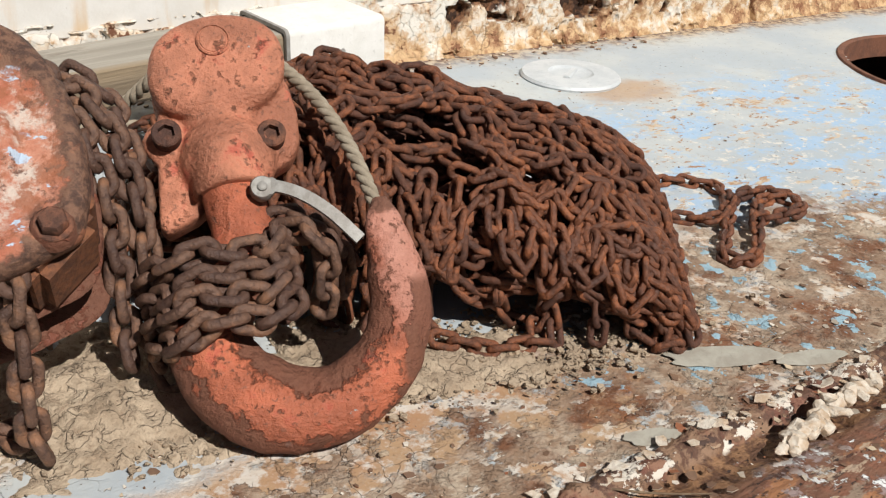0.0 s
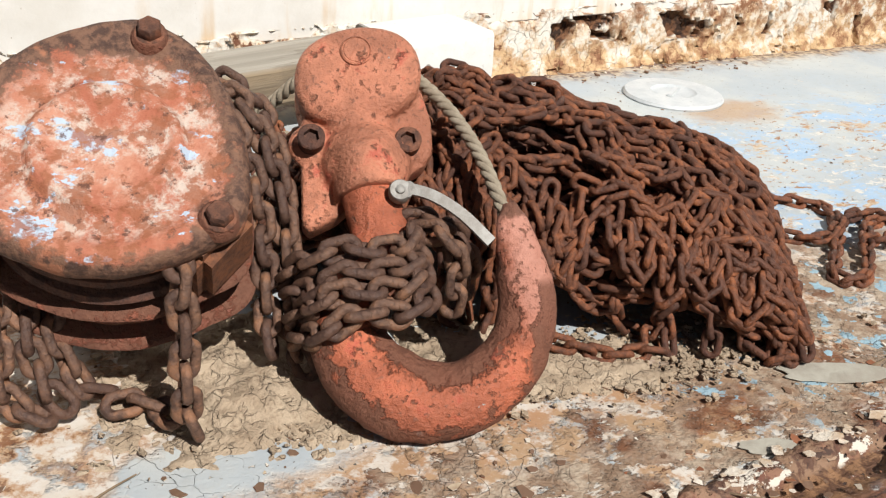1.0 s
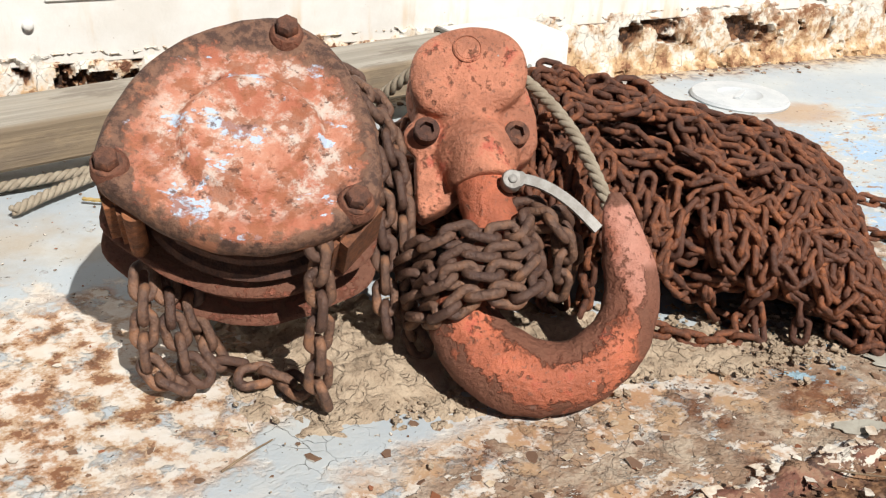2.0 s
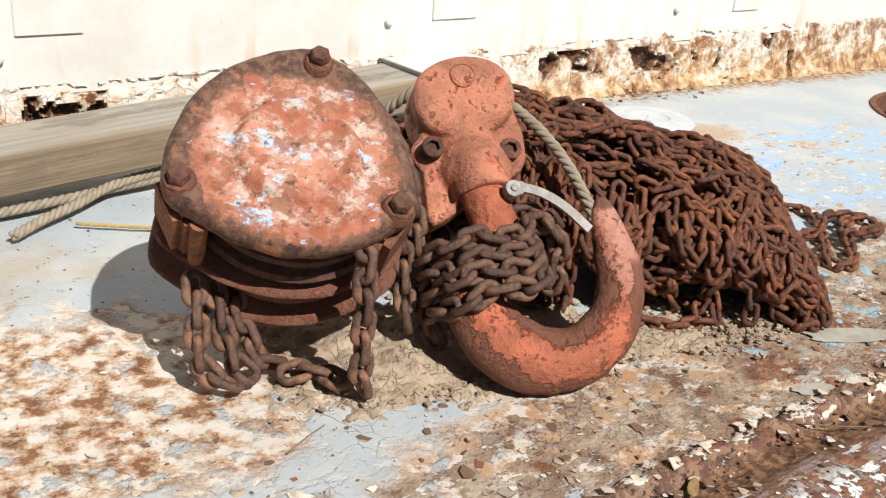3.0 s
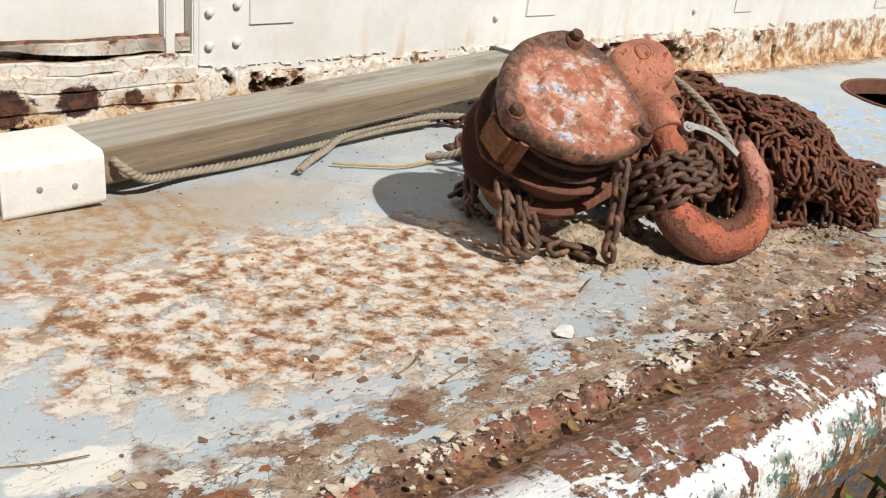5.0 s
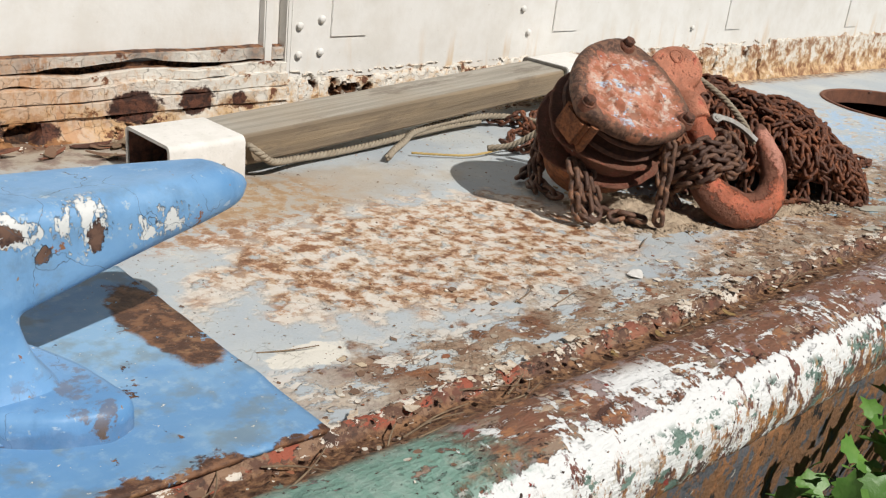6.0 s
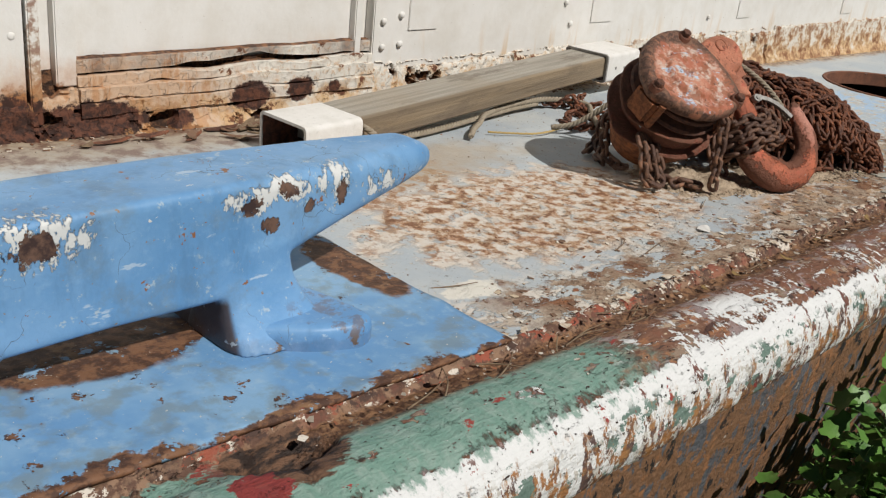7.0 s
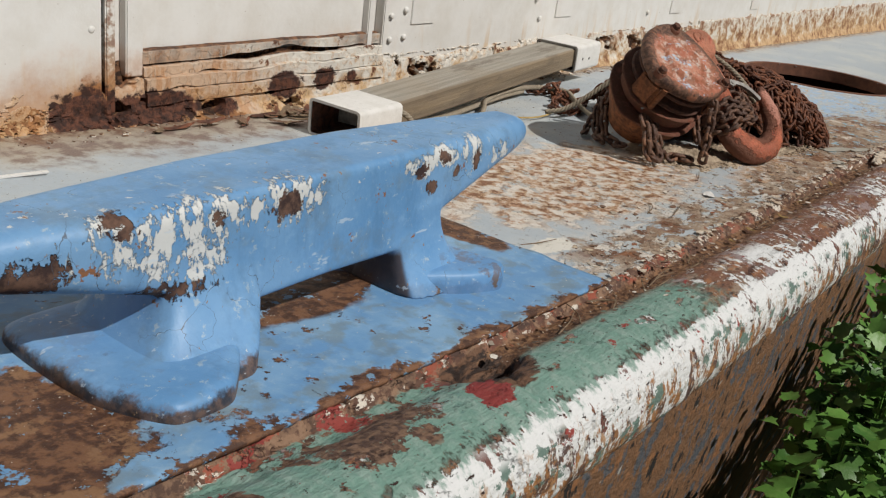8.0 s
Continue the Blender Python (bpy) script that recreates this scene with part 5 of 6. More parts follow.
    for pts in ([(0.93, 0.92, 0.03), (1.02, 0.93, 0.01), (1.09, 0.915, 0.007), (1.13, 0.87, 0.007), (1.10, 0.82, 0.008), (1.05, 0.775, 0.008), (0.985, 0.725, 0.008), (0.95, 0.692, 0.008), (0.985, 0.676, 0.008), (1.04, 0.715, 0.010), (1.09, 0.76, 0.014), (1.15, 0.80, 0.008), (1.20, 0.785, 0.008), (1.17, 0.745, 0.012), (1.10, 0.74, 0.018), (1.05, 0.745, 0.02)],
                [(0.92, 0.86, 0.03), (0.965, 0.842, 0.01), (1.0, 0.805, 0.008), (1.03, 0.78, 0.014), (1.08, 0.80, 0.016), (1.13, 0.825, 0.012), (1.19, 0.82, 0.008), (1.22, 0.79, 0.008)],
                [(0.74, 0.66, 0.06), (0.745, 0.63, 0.03), (0.735, 0.60, 0.008), (0.715, 0.575, 0.008), (0.745, 0.575, 0.012), (0.765, 0.60, 0.012), (0.75, 0.62, 0.016)],
                [(0.50, 0.70, 0.02), (0.55, 0.665, 0.008), (0.59, 0.655, 0.008), (0.63, 0.64, 0.008)]):
        loose += link_poses(spline([(x, y, z + deck_z(x)) for x, y, z in pts], PILE_PITCH), (0, 0, 1), rng, 0.7, 0.16)
    order = sorted(range(len(poses)), key=lambda i: poses[i].translation.y + poses[i].translation.x * 0.3 - poses[i].translation.z)
    chosen = set(order[:260])
    for m in [poses[i] for i in sorted(chosen)] + loose[:40]:
        part("link", PILE_LINK, None, root, at=back @ m)
    base_v, base_f = [v.co.copy() for v in PILE_LINK.vertices], [tuple(p.vertices) for p in PILE_LINK.polygons]
    verts, faces = [], []
    for m in [poses[i] for i in range(len(poses)) if i not in chosen] + loose[40:]:
        b = len(verts)
        verts += [back @ m @ v for v in base_v]
        faces += [tuple(b + i for i in f) for f in base_f]
    tagged(part("link_mass", raw_mesh("link_mass", verts, faces, CHAIN_DEEP, 180), None, root), kind="stuff")
    # a dark filler added in the heart of the heap, giving its gaps their shade
    bm = bmesh.new()
    rows = []
    for s in np.linspace(-0.19, 0.44, 26):
        rows.append([bm.verts.new(pile_point(s, p, 0.085)) for p in np.linspace(-0.105, 0.17, 20)])
    for a, b in zip(rows, rows[1:]):
        for i in range(19):
            bm.faces.new((a[i], b[i], b[i + 1], a[i + 1]))
    part("packed_dirt", bm, IRON, root, "dark filler added inside the heap to close the gaps between links", at=back, angle=180)


# ---------------------------------------------------------------- chain hoist
HC, HR, HD, HN = Vector((0.0742, 0.7852, 0.2750)), Vector((0.9636, -0.2672, 0.0)), Vector((-0.2161, -0.7793, -0.5882)), Vector((-0.1572, -0.5669, 0.8087))
HOIST = frame_of(HC, HR, HD, HN)
BOLTS = ((-0.127, -0.034), (0.087, -0.081), (0.037, 0.112))
# radius of the housing at turning angles: a shield with three bolt corners
SHIELD_A = (-180, -164, -152, -138, -120, -98, -66, -52, -39, -28, -12, 14, 40, 60, 74, 90, 112, 136, 160, 180)
SHIELD_R = (0.135, 0.147, 0.133, 0.124, 0.119, 0.1165, 0.119, 0.124, 0.134, 0.126, 0.115, 0.110, 0.118, 0.132, 0.139, 0.132, 0.126, 0.124, 0.126, 0.135)


def hoist_outline(a, grow=0.0, corner=1.0):
    """The shield-shaped outline of the housing at angle a; corner: how far the bolt corners stand out."""
    d = (math.degrees(a) + 180) % 360 - 180
    r = sum(float(np.interp((d + o + 180) % 360 - 180, SHIELD_A, SHIELD_R)) * w for o, w in ((-5, 0.25), (0, 0.5), (5, 0.25)))
    return 0.117 + (r - 0.117) * corner + grow


def lobed(bm, levels, n=96, corner=1.0, caps=True):
    """levels of (growth, z): a solid with the housing's outline."""
    rings(bm, [[(hoist_outline(2 * math.pi * k / n, g, corner) * math.cos(2 * math.pi * k / n), hoist_outline(2 * math.pi * k / n, g, corner) * math.sin(2 * math.pi * k / n), z) for k in range(n)] for g, z in levels], caps=caps)


def hex_bolt(root, name, m, size, label=""):
    bm = bmesh.new()
    lathe(bm, [(size * 1.22, -0.004), (size * 1.25, -0.001), (size * 1.15, 0.0)], 24)
    b = part(name, bm, IRON, root, label, at=m)
    bm = bmesh.new()
    lathe(bm, [(size * 0.98, 0), (size, 0.002), (size, size * 0.75), (size * 0.86, size * 0.92)], 6)
    part("bolt_head", bm, IRON, b)
    return b


def build_hoist():
    root = tagged(new("chain_hoist"), "rusty red chain hoist with a worn round cover, lying tilted", "chain hoist")
    root.matrix_world = HOIST
    # front cover: a pressed dish with a rolled rim and a round boss
    bm = bmesh.new()
    n = 120
    prof = [(-0.010, -0.046, 1), (-0.003, -0.044, 1), (0.0008, -0.038, 1), (0.002, -0.030, 1), (0.0008, -0.022, 1), (-0.004, -0.0145, 1), (-0.010, -0.0118, 1), (-0.017, -0.0126, 0.92), (-0.023, -0.0160, 0.75), (-0.030, -0.0178, 0.45)]
    loops = []
    for g, z, c in prof:
        loops.append([(hoist_outline(2 * math.pi * k / n, g, c) * math.cos(2 * math.pi * k / n), hoist_outline(2 * math.pi * k / n, g, c) * math.sin(2 * math.pi * k / n), z) for k in range(n)])
    # a low round boss pressed up in the middle, with a faint groove round its crown
    for r, z in ((0.074, -0.0182), (0.068, -0.0180), (0.0635, -0.0125), (0.060, -0.0090), (0.056, -0.0084), (0.051, -0.0112), (0.046, -0.0126), (0.030, -0.0120), (0.012, -0.0122), (0.004, -0.0122)):
        loops.append([(-0.002 + r * math.cos(2 * math.pi * k / n), -0.003 + r * math.sin(2 * math.pi * k / n), z) for k in range(n)])
    rings(bm, loops)
    for v in bm.verts:
        v.co.z += 0.0016 * noise.noise(v.co * 28) - 0.002 * math.exp(-((v.co.x - 0.03) ** 2 + (v.co.y + 0.03) ** 2) / 0.0012)
    # raised pads under the bolts
    for bx, by in BOLTS:
        pad = bmesh.new()
        lathe(pad, [(0.018, -0.024), (0.0165, -0.012), (0.0135, -0.0088)], 20)
        part("bolt_pad", pad, PLATE_RED, root, at=pose(bx * 0.985, by * 0.985, 0))
    roughen(bm, 0.0014, 45)
    part("cover", bm, COVER, root, "worn red cover with rust and pale blue traces", angle=50)
    for bx, by in BOLTS:
        hex_bolt(root, "bolt", pose(bx, by, -0.0085, 0, 0, 20 + 300 * bx), 0.0115)
    # hand-chain wheel: two flanges with a groove between
    bm = bmesh.new()
    lathe(bm, [(0.03, -0.048), (0.098, -0.050), (0.112, -0.056), (0.114, -0.062), (0.110, -0.067), (0.092, -0.071), (0.086, -0.076), (0.092, -0.081), (0.112, -0.086), (0.116, -0.092), (0.112, -0.098), (0.03, -0.100)], 64)
    roughen(bm, 0.0012, 40)
    part("hand_wheel", bm, IRON, root, "dark grooved hand-chain wheel")
    # spacer brackets at the corners
    for (bx, by), w, mat in zip(BOLTS, (0.033, 0.036, 0.012), (BRACKET_RUST, BRACKET_RUST, IRON)):
        a = math.atan2(by, bx)
        bm = bmesh.new()
        box(bm, -0.020, 0.004, -w, w, -0.109, -0.036, 0.009)
        lathe(bm, [(0.009, -0.108), (0.009, -0.04)], 16, Matrix.Translation((-0.018, w + 0.004, 0)))
        roughen(bm, 0.0015, 50, a)
        rr = math.hypot(bx, by)
        part("spacer", bm, mat, root, "orange-rust steel spacer", at=Matrix.Rotation(a, 4, "Z") @ Matrix.Translation((rr + 0.009, 0, 0)))
    # side plates
    for z0, z1, g in ((-0.116, -0.108, 0.006), (-0.168, -0.160, 0.011)):
        bm = bmesh.new()
        lobed(bm, [(g - 0.004, z0), (g, z0 + 0.002), (g + 0.001, (z0 + z1) / 2), (g, z1 - 0.002), (g - 0.004, z1)])
        roughen(bm, 0.0016, 40, z0 * 100)
        part("side_plate", bm, PLATE_RED, root, "dull red side plate with rusted edge")
    bm = bmesh.new()
    lathe(bm, [(0.05, -0.112), (0.104, -0.118), (0.111, -0.126), (0.112, -0.140), (0.108, -0.154), (0.05, -0.158)], 64)
    roughen(bm, 0.0015, 40, 3.0)
    part("load_sheave", bm, PLATE_RED, root)
    # gear case at the back
    bm = bmesh.new()
    lathe(bm, [(0.06, -0.165), (0.122, -0.169), (0.122, -0.180), (0.116, -0.196), (0.104, -0.214), (0.088, -0.236), (0.075, -0.262), (0.066, -0.276), (0.03, -0.279)], 56)
    roughen(bm, 0.002, 30)
    part("gear_case", bm, BRACKET_RUST, root, "dull red gear case resting on the deck")


# ---------------------------------------------------------------- hook block
BO, BR, BD, BN = Vector((0.342, 0.886, 0.291)), Vector((0.9612, -0.2515, 0.1132)), Vector((-0.0917, -0.6785, -0.7289)), Vector((-0.2601, -0.6902, 0.6752))
BLOCKM = frame_of(BO, BR, BD, BN)


def fuse(ob, voxel, rounds, factor=0.6):
    """Melt the overlapping solids of a casting into one skin."""
    mod = ob.modifiers.new("fuse", "REMESH")
    mod.mode, mod.voxel_size, mod.use_smooth_shade = "VOXEL", voxel, True
    mod = ob.modifiers.new("soften", "SMOOTH")
    mod.iterations, mod.factor = rounds, factor


def ball(bm, c, r, sub=3, squash=(1, 1, 1)):
    got = bmesh.ops.create_icosphere(bm, subdivisions=sub, radius=r)["verts"]
    bmesh.ops.transform(bm, verts=got, matrix=Matrix.Translation(c) @ Matrix.Diagonal((*squash, 1)))


def hook_radius(t):
    return float(np.interp(t, [0, 0.12, 0.24, 0.36, 0.46, 0.56, 0.66, 0.76, 0.86, 0.93, 0.975, 1], [0.0285, 0.0285, 0.031, 0.038, 0.0415, 0.037, 0.0325, 0.0300, 0.0270, 0.0205, 0.0150, 0.007]))


def build_hook():
    root = tagged(new("hook_block"), "orange-red cast hook block with a big worn lifting hook", "lifting hook")
    root.matrix_world = BLOCKM
    # local axes: x right, y up the block, z outward; down is -y
    bm = bmesh.new()
    # the head: two cheeks with a seam between, narrower at the crown
    for z0, z1, g, dx in ((-0.036, -0.002, 0.0, 0.0), (-0.080, -0.043, -0.002, -0.002)):
        loops = []
        for zz, e in ((z0, -0.006), (z0 + 0.006, 0), (z1 - 0.010, 0), (z1 - 0.004, -0.004), (z1, -0.013)):
            loop = []
            for k in range(56):
                a = 2 * math.pi * k / 56
                c, s = math.cos(a), math.sin(a)
                q = 1 / (abs(c) ** 2.7 + abs(s) ** 2.7) ** (1 / 2.7)
                y = (0.052 + e + g) * q * s
                loop.append((dx + 0.005 + (0.0665 + e + g) * q * c * (1 - 0.16 * max(0, s) ** 1.5) + 0.10 * max(0, y) - 0.006 * max(0, -s), -0.017 + y, zz))
            loops.append(loop)
        rings(bm, loops)
    box(bm, -0.045, 0.053, -0.05, 0.02, -0.06, -0.02)
    ball(bm, (0.003, -0.030, -0.022), 0.050, 3, (1.1, 0.80, 0.46))
    # flange plate with clipped corners, wider at its lower left ear
    ear = [Vector(v) for v in ((0.071, -0.040, 0), (0.0735, -0.075, 0), (0.068, -0.108, 0), (0.056, -0.123, 0), (0.026, -0.134, 0), (-0.024, -0.150, 0), (-0.044, -0.163, 0), (-0.074, -0.173, 0), (-0.080, -0.164, 0), (-0.071, -0.110, 0), (-0.062, -0.075, 0), (-0.060, -0.040, 0))]
    loops = []
    for z, e in ((-0.060, 0.985), (-0.056, 1.0), (-0.031, 1.0), (-0.027, 0.985), (-0.025, 0.94)):
        loops.append([(0.0 + v.x * e, -0.10 + (v.y + 0.10) * e, z) for v in ear])
    rings(bm, loops)
    # pads under the two bolts
    for x, y in ((0.040, -0.100), (-0.056, -0.082)):
        ball(bm, (x, y, -0.030), 0.024, 3, (1, 1, 0.55))
    # waist and the swelling over the shank's collar
    ball(bm, (-0.004, -0.112, -0.026), 0.047, 3, (1.0, 0.98, 0.80))
    ball(bm, (-0.003, -0.072, -0.028), 0.036, 3, (1.0, 1.2, 0.66))
    tube(bm, [Vector((-0.006, -0.105, -0.020)), Vector((-0.008, -0.140, -0.014)), Vector((-0.008, -0.150, -0.013))], 0.0355, 24)
    roughen(bm, 0.0012, 35)
    body = part("casting", bm, BLOCK, root, "sun-faded orange-red casting", angle=180)
    fuse(body, 0.0029, 5, 0.5)
    # pin with a slot
    bm = bmesh.new()
    lathe(bm, [(0.0165, -0.006), (0.0165, 0.0005), (0.0150, 0.0016), (0.0142, 0.0004), (0.0132, 0.0004), (0.0126, 0.0013), (0.004, 0.0015)], 32)
    pin = part("pin", bm, BLOCK, root, "round pin end", at=pose(0.006, 0.004, -0.0002))
    bm = bmesh.new()
    box(bm, 0.001, 0.008, -0.0065, -0.0045, 0.0006, 0.0019, m=pose(0, 0, 0, 0, 0, -20))
    part("slot", bm, IRON, pin)
    # socket-head bolts through the shoulders
    for x, y in ((0.040, -0.100), (-0.056, -0.082)):
        bm = bmesh.new()
        n = 24
        loops = []
        for r, z, hexed in ((0.0135, -0.010, 0), (0.0140, 0.006, 0), (0.0125, 0.0075, 0), (0.0072, 0.0075, 1), (0.0068, 0.001, 1), (0.002, 0.001, 0)):
            loop = []
            for k in range(n):
                a = 2 * math.pi * k / n
                q = r / math.cos((a + math.pi / 6) % (math.pi / 3) - math.pi / 6) if hexed else r
                loop.append((q * math.cos(a), q * math.sin(a), z))
            loops.append(loop)
        rings(bm, loops)
        part("socket_bolt", bm, IRON, root, "rusty socket-head bolt", at=pose(x, y, -0.009))
    # the hook itself
    pts = [(-0.010, -0.130, -0.012), (-0.008, -0.165, -0.010), (-0.008, -0.200, -0.008), (-0.026, -0.232, -0.006), (-0.048, -0.262, -0.004), (-0.058, -0.296, 0.0), (-0.046, -0.330, 0.002),
           (-0.016, -0.356, 0.003), (0.020, -0.367, 0.004), (0.053, -0.363, 0.006), (0.084, -0.346, 0.009), (0.105, -0.320, 0.012), (0.116, -0.288, 0.016), (0.1185, -0.255, 0.019), (0.1185, -0.225, 0.022), (0.119, -0.203, 0.024), (0.120, -0.190, 0.025)]
    path = spline(pts, 0.004)
    bm = bmesh.new()
    tube(bm, path, hook_radius, 28, 0.82, (0, 0, 1))
    roughen(bm, 0.0022, 32)
    roughen(bm, 0.0014, 90, 4.0)
    part("hook", bm, HOOK, root, "heavy forged hook, red paint worn to brown metal", angle=180)
    # safety latch: a bent strip with side cheeks
    bm = bmesh.new()
    arc = spline([(0.014, -0.160, 0.022), (0.030, -0.164, 0.026), (0.050, -0.177, 0.029), (0.071, -0.199, 0.030), (0.093, -0.231, 0.028)], 0.003)
    loops = []
    for i, p in enumerate(arc):
        t = (arc[min(i + 1, len(arc) - 1)] - arc[max(i - 1, 0)]).normalized()
        s = t.cross(Vector((0, 0, 1))).normalized()
        w = 0.0062 if i > 4 else 0.0090
        loops.append([p + s * w - Vector((0, 0, 0.001)), p + s * w * 0.9 + Vector((0, 0, 0.002)), p - s * w * 0.9 + Vector((0, 0, 0.002)), p - s * w - Vector((0, 0, 0.001)),
                      p - s * w - Vector((0, 0, 0.016)), p - s * (w - 0.002) - Vector((0, 0, 0.016)), p - s * (w - 0.002) - Vector((0, 0, 0.002)), p + s * (w - 0.002) - Vector((0, 0, 0.002))])
    rings(bm, loops)
    latch = part("safety_latch", bm, LATCH, root, "grey galvanised safety latch", angle=30)
    bm = bmesh.new()
    lathe(bm, [(0.011, -0.012), (0.0115, -0.002), (0.010, 0.001)], 20)
    lathe(bm, [(0.005, 0.0), (0.0045, 0.003), (0.003, 0.004)], 12)
    part("pivot", bm, LATCH, latch, at=pose(0.016, -0.161, 0.0255))


def build_hoist_chains():
    up = (0, -1, 0.2)
    # loops hanging from the plates at the near corner
    g = "chains hanging from the hoist"
    chain_thing("hanging_chain", [([(-0.026, 0.838, 0.118), (-0.030, 0.818, 0.092), (-0.036, 0.808, 0.060), (-0.034, 0.798, 0.028), (-0.012, 0.786, 0.012), (0.014, 0.778, 0.011)], up),
                                  ([(-0.006, 0.834, 0.112), (-0.008, 0.814, 0.084), (-0.005, 0.804, 0.052), (0.004, 0.792, 0.022), (0.028, 0.780, 0.011)], up)],
                "looped rusty hand chain hanging under the hoist plates", g, seed=3, roll=0.2)
    chain_thing("hanging_chain", [([(0.016, 0.83, 0.106), (0.016, 0.812, 0.078), (0.022, 0.803, 0.048), (0.034, 0.794, 0.022), (0.056, 0.796, 0.011)], up)],
                "rusty chain hanging beside the hoist plates", g, seed=4, roll=0.9)
    chain_thing("hanging_chain", [([(0.106, 0.716, 0.195), (0.107, 0.708, 0.16), (0.105, 0.704, 0.11), (0.103, 0.703, 0.06), (0.104, 0.703, 0.024), (0.112, 0.706, 0.009)], up)],
                "single rusty chain hanging from the hand wheel", g, seed=5, roll=0.15)
    chain_thing("hanging_chain", [([(0.050, 0.775, 0.012), (0.078, 0.768, 0.012), (0.095, 0.745, 0.010), (0.104, 0.72, 0.010)], (0, 0, 1))],
                "short rusty chain tail in the dirt", g, seed=6)
    # between hoist and block
    chain_thing("hanging_chain", [([(0.155, 0.93, 0.275), (0.185, 0.885, 0.27), (0.205, 0.845, 0.235), (0.212, 0.82, 0.19), (0.212, 0.80, 0.14), (0.208, 0.785, 0.09), (0.205, 0.77, 0.045), (0.208, 0.758, 0.015)], up),
                                  ([(0.19, 0.94, 0.27), (0.222, 0.89, 0.255), (0.236, 0.85, 0.215), (0.240, 0.82, 0.16), (0.236, 0.80, 0.11), (0.228, 0.78, 0.06), (0.232, 0.755, 0.02), (0.246, 0.742, 0.010)], up),
                                  ([(0.225, 0.95, 0.26), (0.248, 0.91, 0.24), (0.252, 0.87, 0.20), (0.250, 0.84, 0.15), (0.246, 0.82, 0.10), (0.25, 0.80, 0.05)], up)],
                "rusty chain strands between hoist and hook block", g, seed=7, roll=0.4)
    # turns of chain lying over the hook's shank
    b = BLOCKM
    rows = []
    for k, (y, z) in enumerate(((-0.219, 0.030), (-0.241, 0.036), (-0.262, 0.041), (-0.284, 0.043))):
        pts = [b @ Vector(q) for q in ((-0.104, y + 0.010, -0.045), (-0.100, y + 0.004, -0.01), (-0.082, y + 0.004 - 0.008 * (k % 2), z * 0.8), (-0.045, y + 0.006, z + 0.006), (-0.010, y - 0.004, z + 0.004), (0.018, y + 0.010, z - 0.006), (0.032, y + 0.022, z - 0.035))]
        rows.append((pts, tuple(BN)))
    rows.append(([b @ Vector(q) for q in ((0.030, -0.20, 0.0), (0.046, -0.205, 0.012), (0.062, -0.225, 0.004), (0.058, -0.255, -0.02), (0.05, -0.28, -0.05))], tuple(BN)))
    rows.append(([b @ Vector(q) for q in ((0.020, -0.185, -0.005), (0.045, -0.19, 0.0), (0.07, -0.20, -0.02), (0.085, -0.22, -0.05), (0.08, -0.26, -0.08))], tuple(BN)))
    chain_thing("wrapped_chain", rows, "rusty chain wrapped in turns over the hook shank", seed=8, roll=0.5)
    # behind the hoist, and a tangle by the far end of the timber
    chain_thing("slack_chain", [([(0.085, 1.00, 0.13), (0.062, 0.995, 0.10), (0.055, 0.985, 0.06), (0.052, 0.97, 0.02), (0.05, 0.93, 0.010), (0.04, 0.89, 0.010)], (-1, 0, 0.2)),
                                ([(0.12, 1.04, 0.10), (0.10, 1.035, 0.06), (0.09, 1.02, 0.02), (0.06, 1.0, 0.010), (0.03, 0.955, 0.010)], (-1, 0, 0.2)),
                                ([(0.16, 1.06, 0.06), (0.14, 1.07, 0.02), (0.10, 1.06, 0.010), (0.06, 1.04, 0.010)], (0, 0, 1))],
                "slack rusty chain behind the hoist", seed=9)
    tangle = []
    rng = random.Random(5)
    for k in range(7):
        x, y, a = rng.uniform(0.33, 0.5), rng.uniform(1.24, 1.42), rng.uniform(0, 6)
        pts = []
        for i in range(9):
            pts.append(on_deck(x, y, 0.009 + 0.006 * k * rng.random()))
            a += rng.gauss(0, 0.5)
            x, y = min(0.58, max(0.26, x + 0.03 * math.cos(a))), min(1.44, max(1.2, y + 0.03 * math.sin(a)))
        tangle.append((pts, (0, 0, 1)))
    chain_thing("chain_tangle", tangle, "small tangle of rusty chain beside the timber", mesh=PILE_LINK, pitch=PILE_PITCH, seed=10)


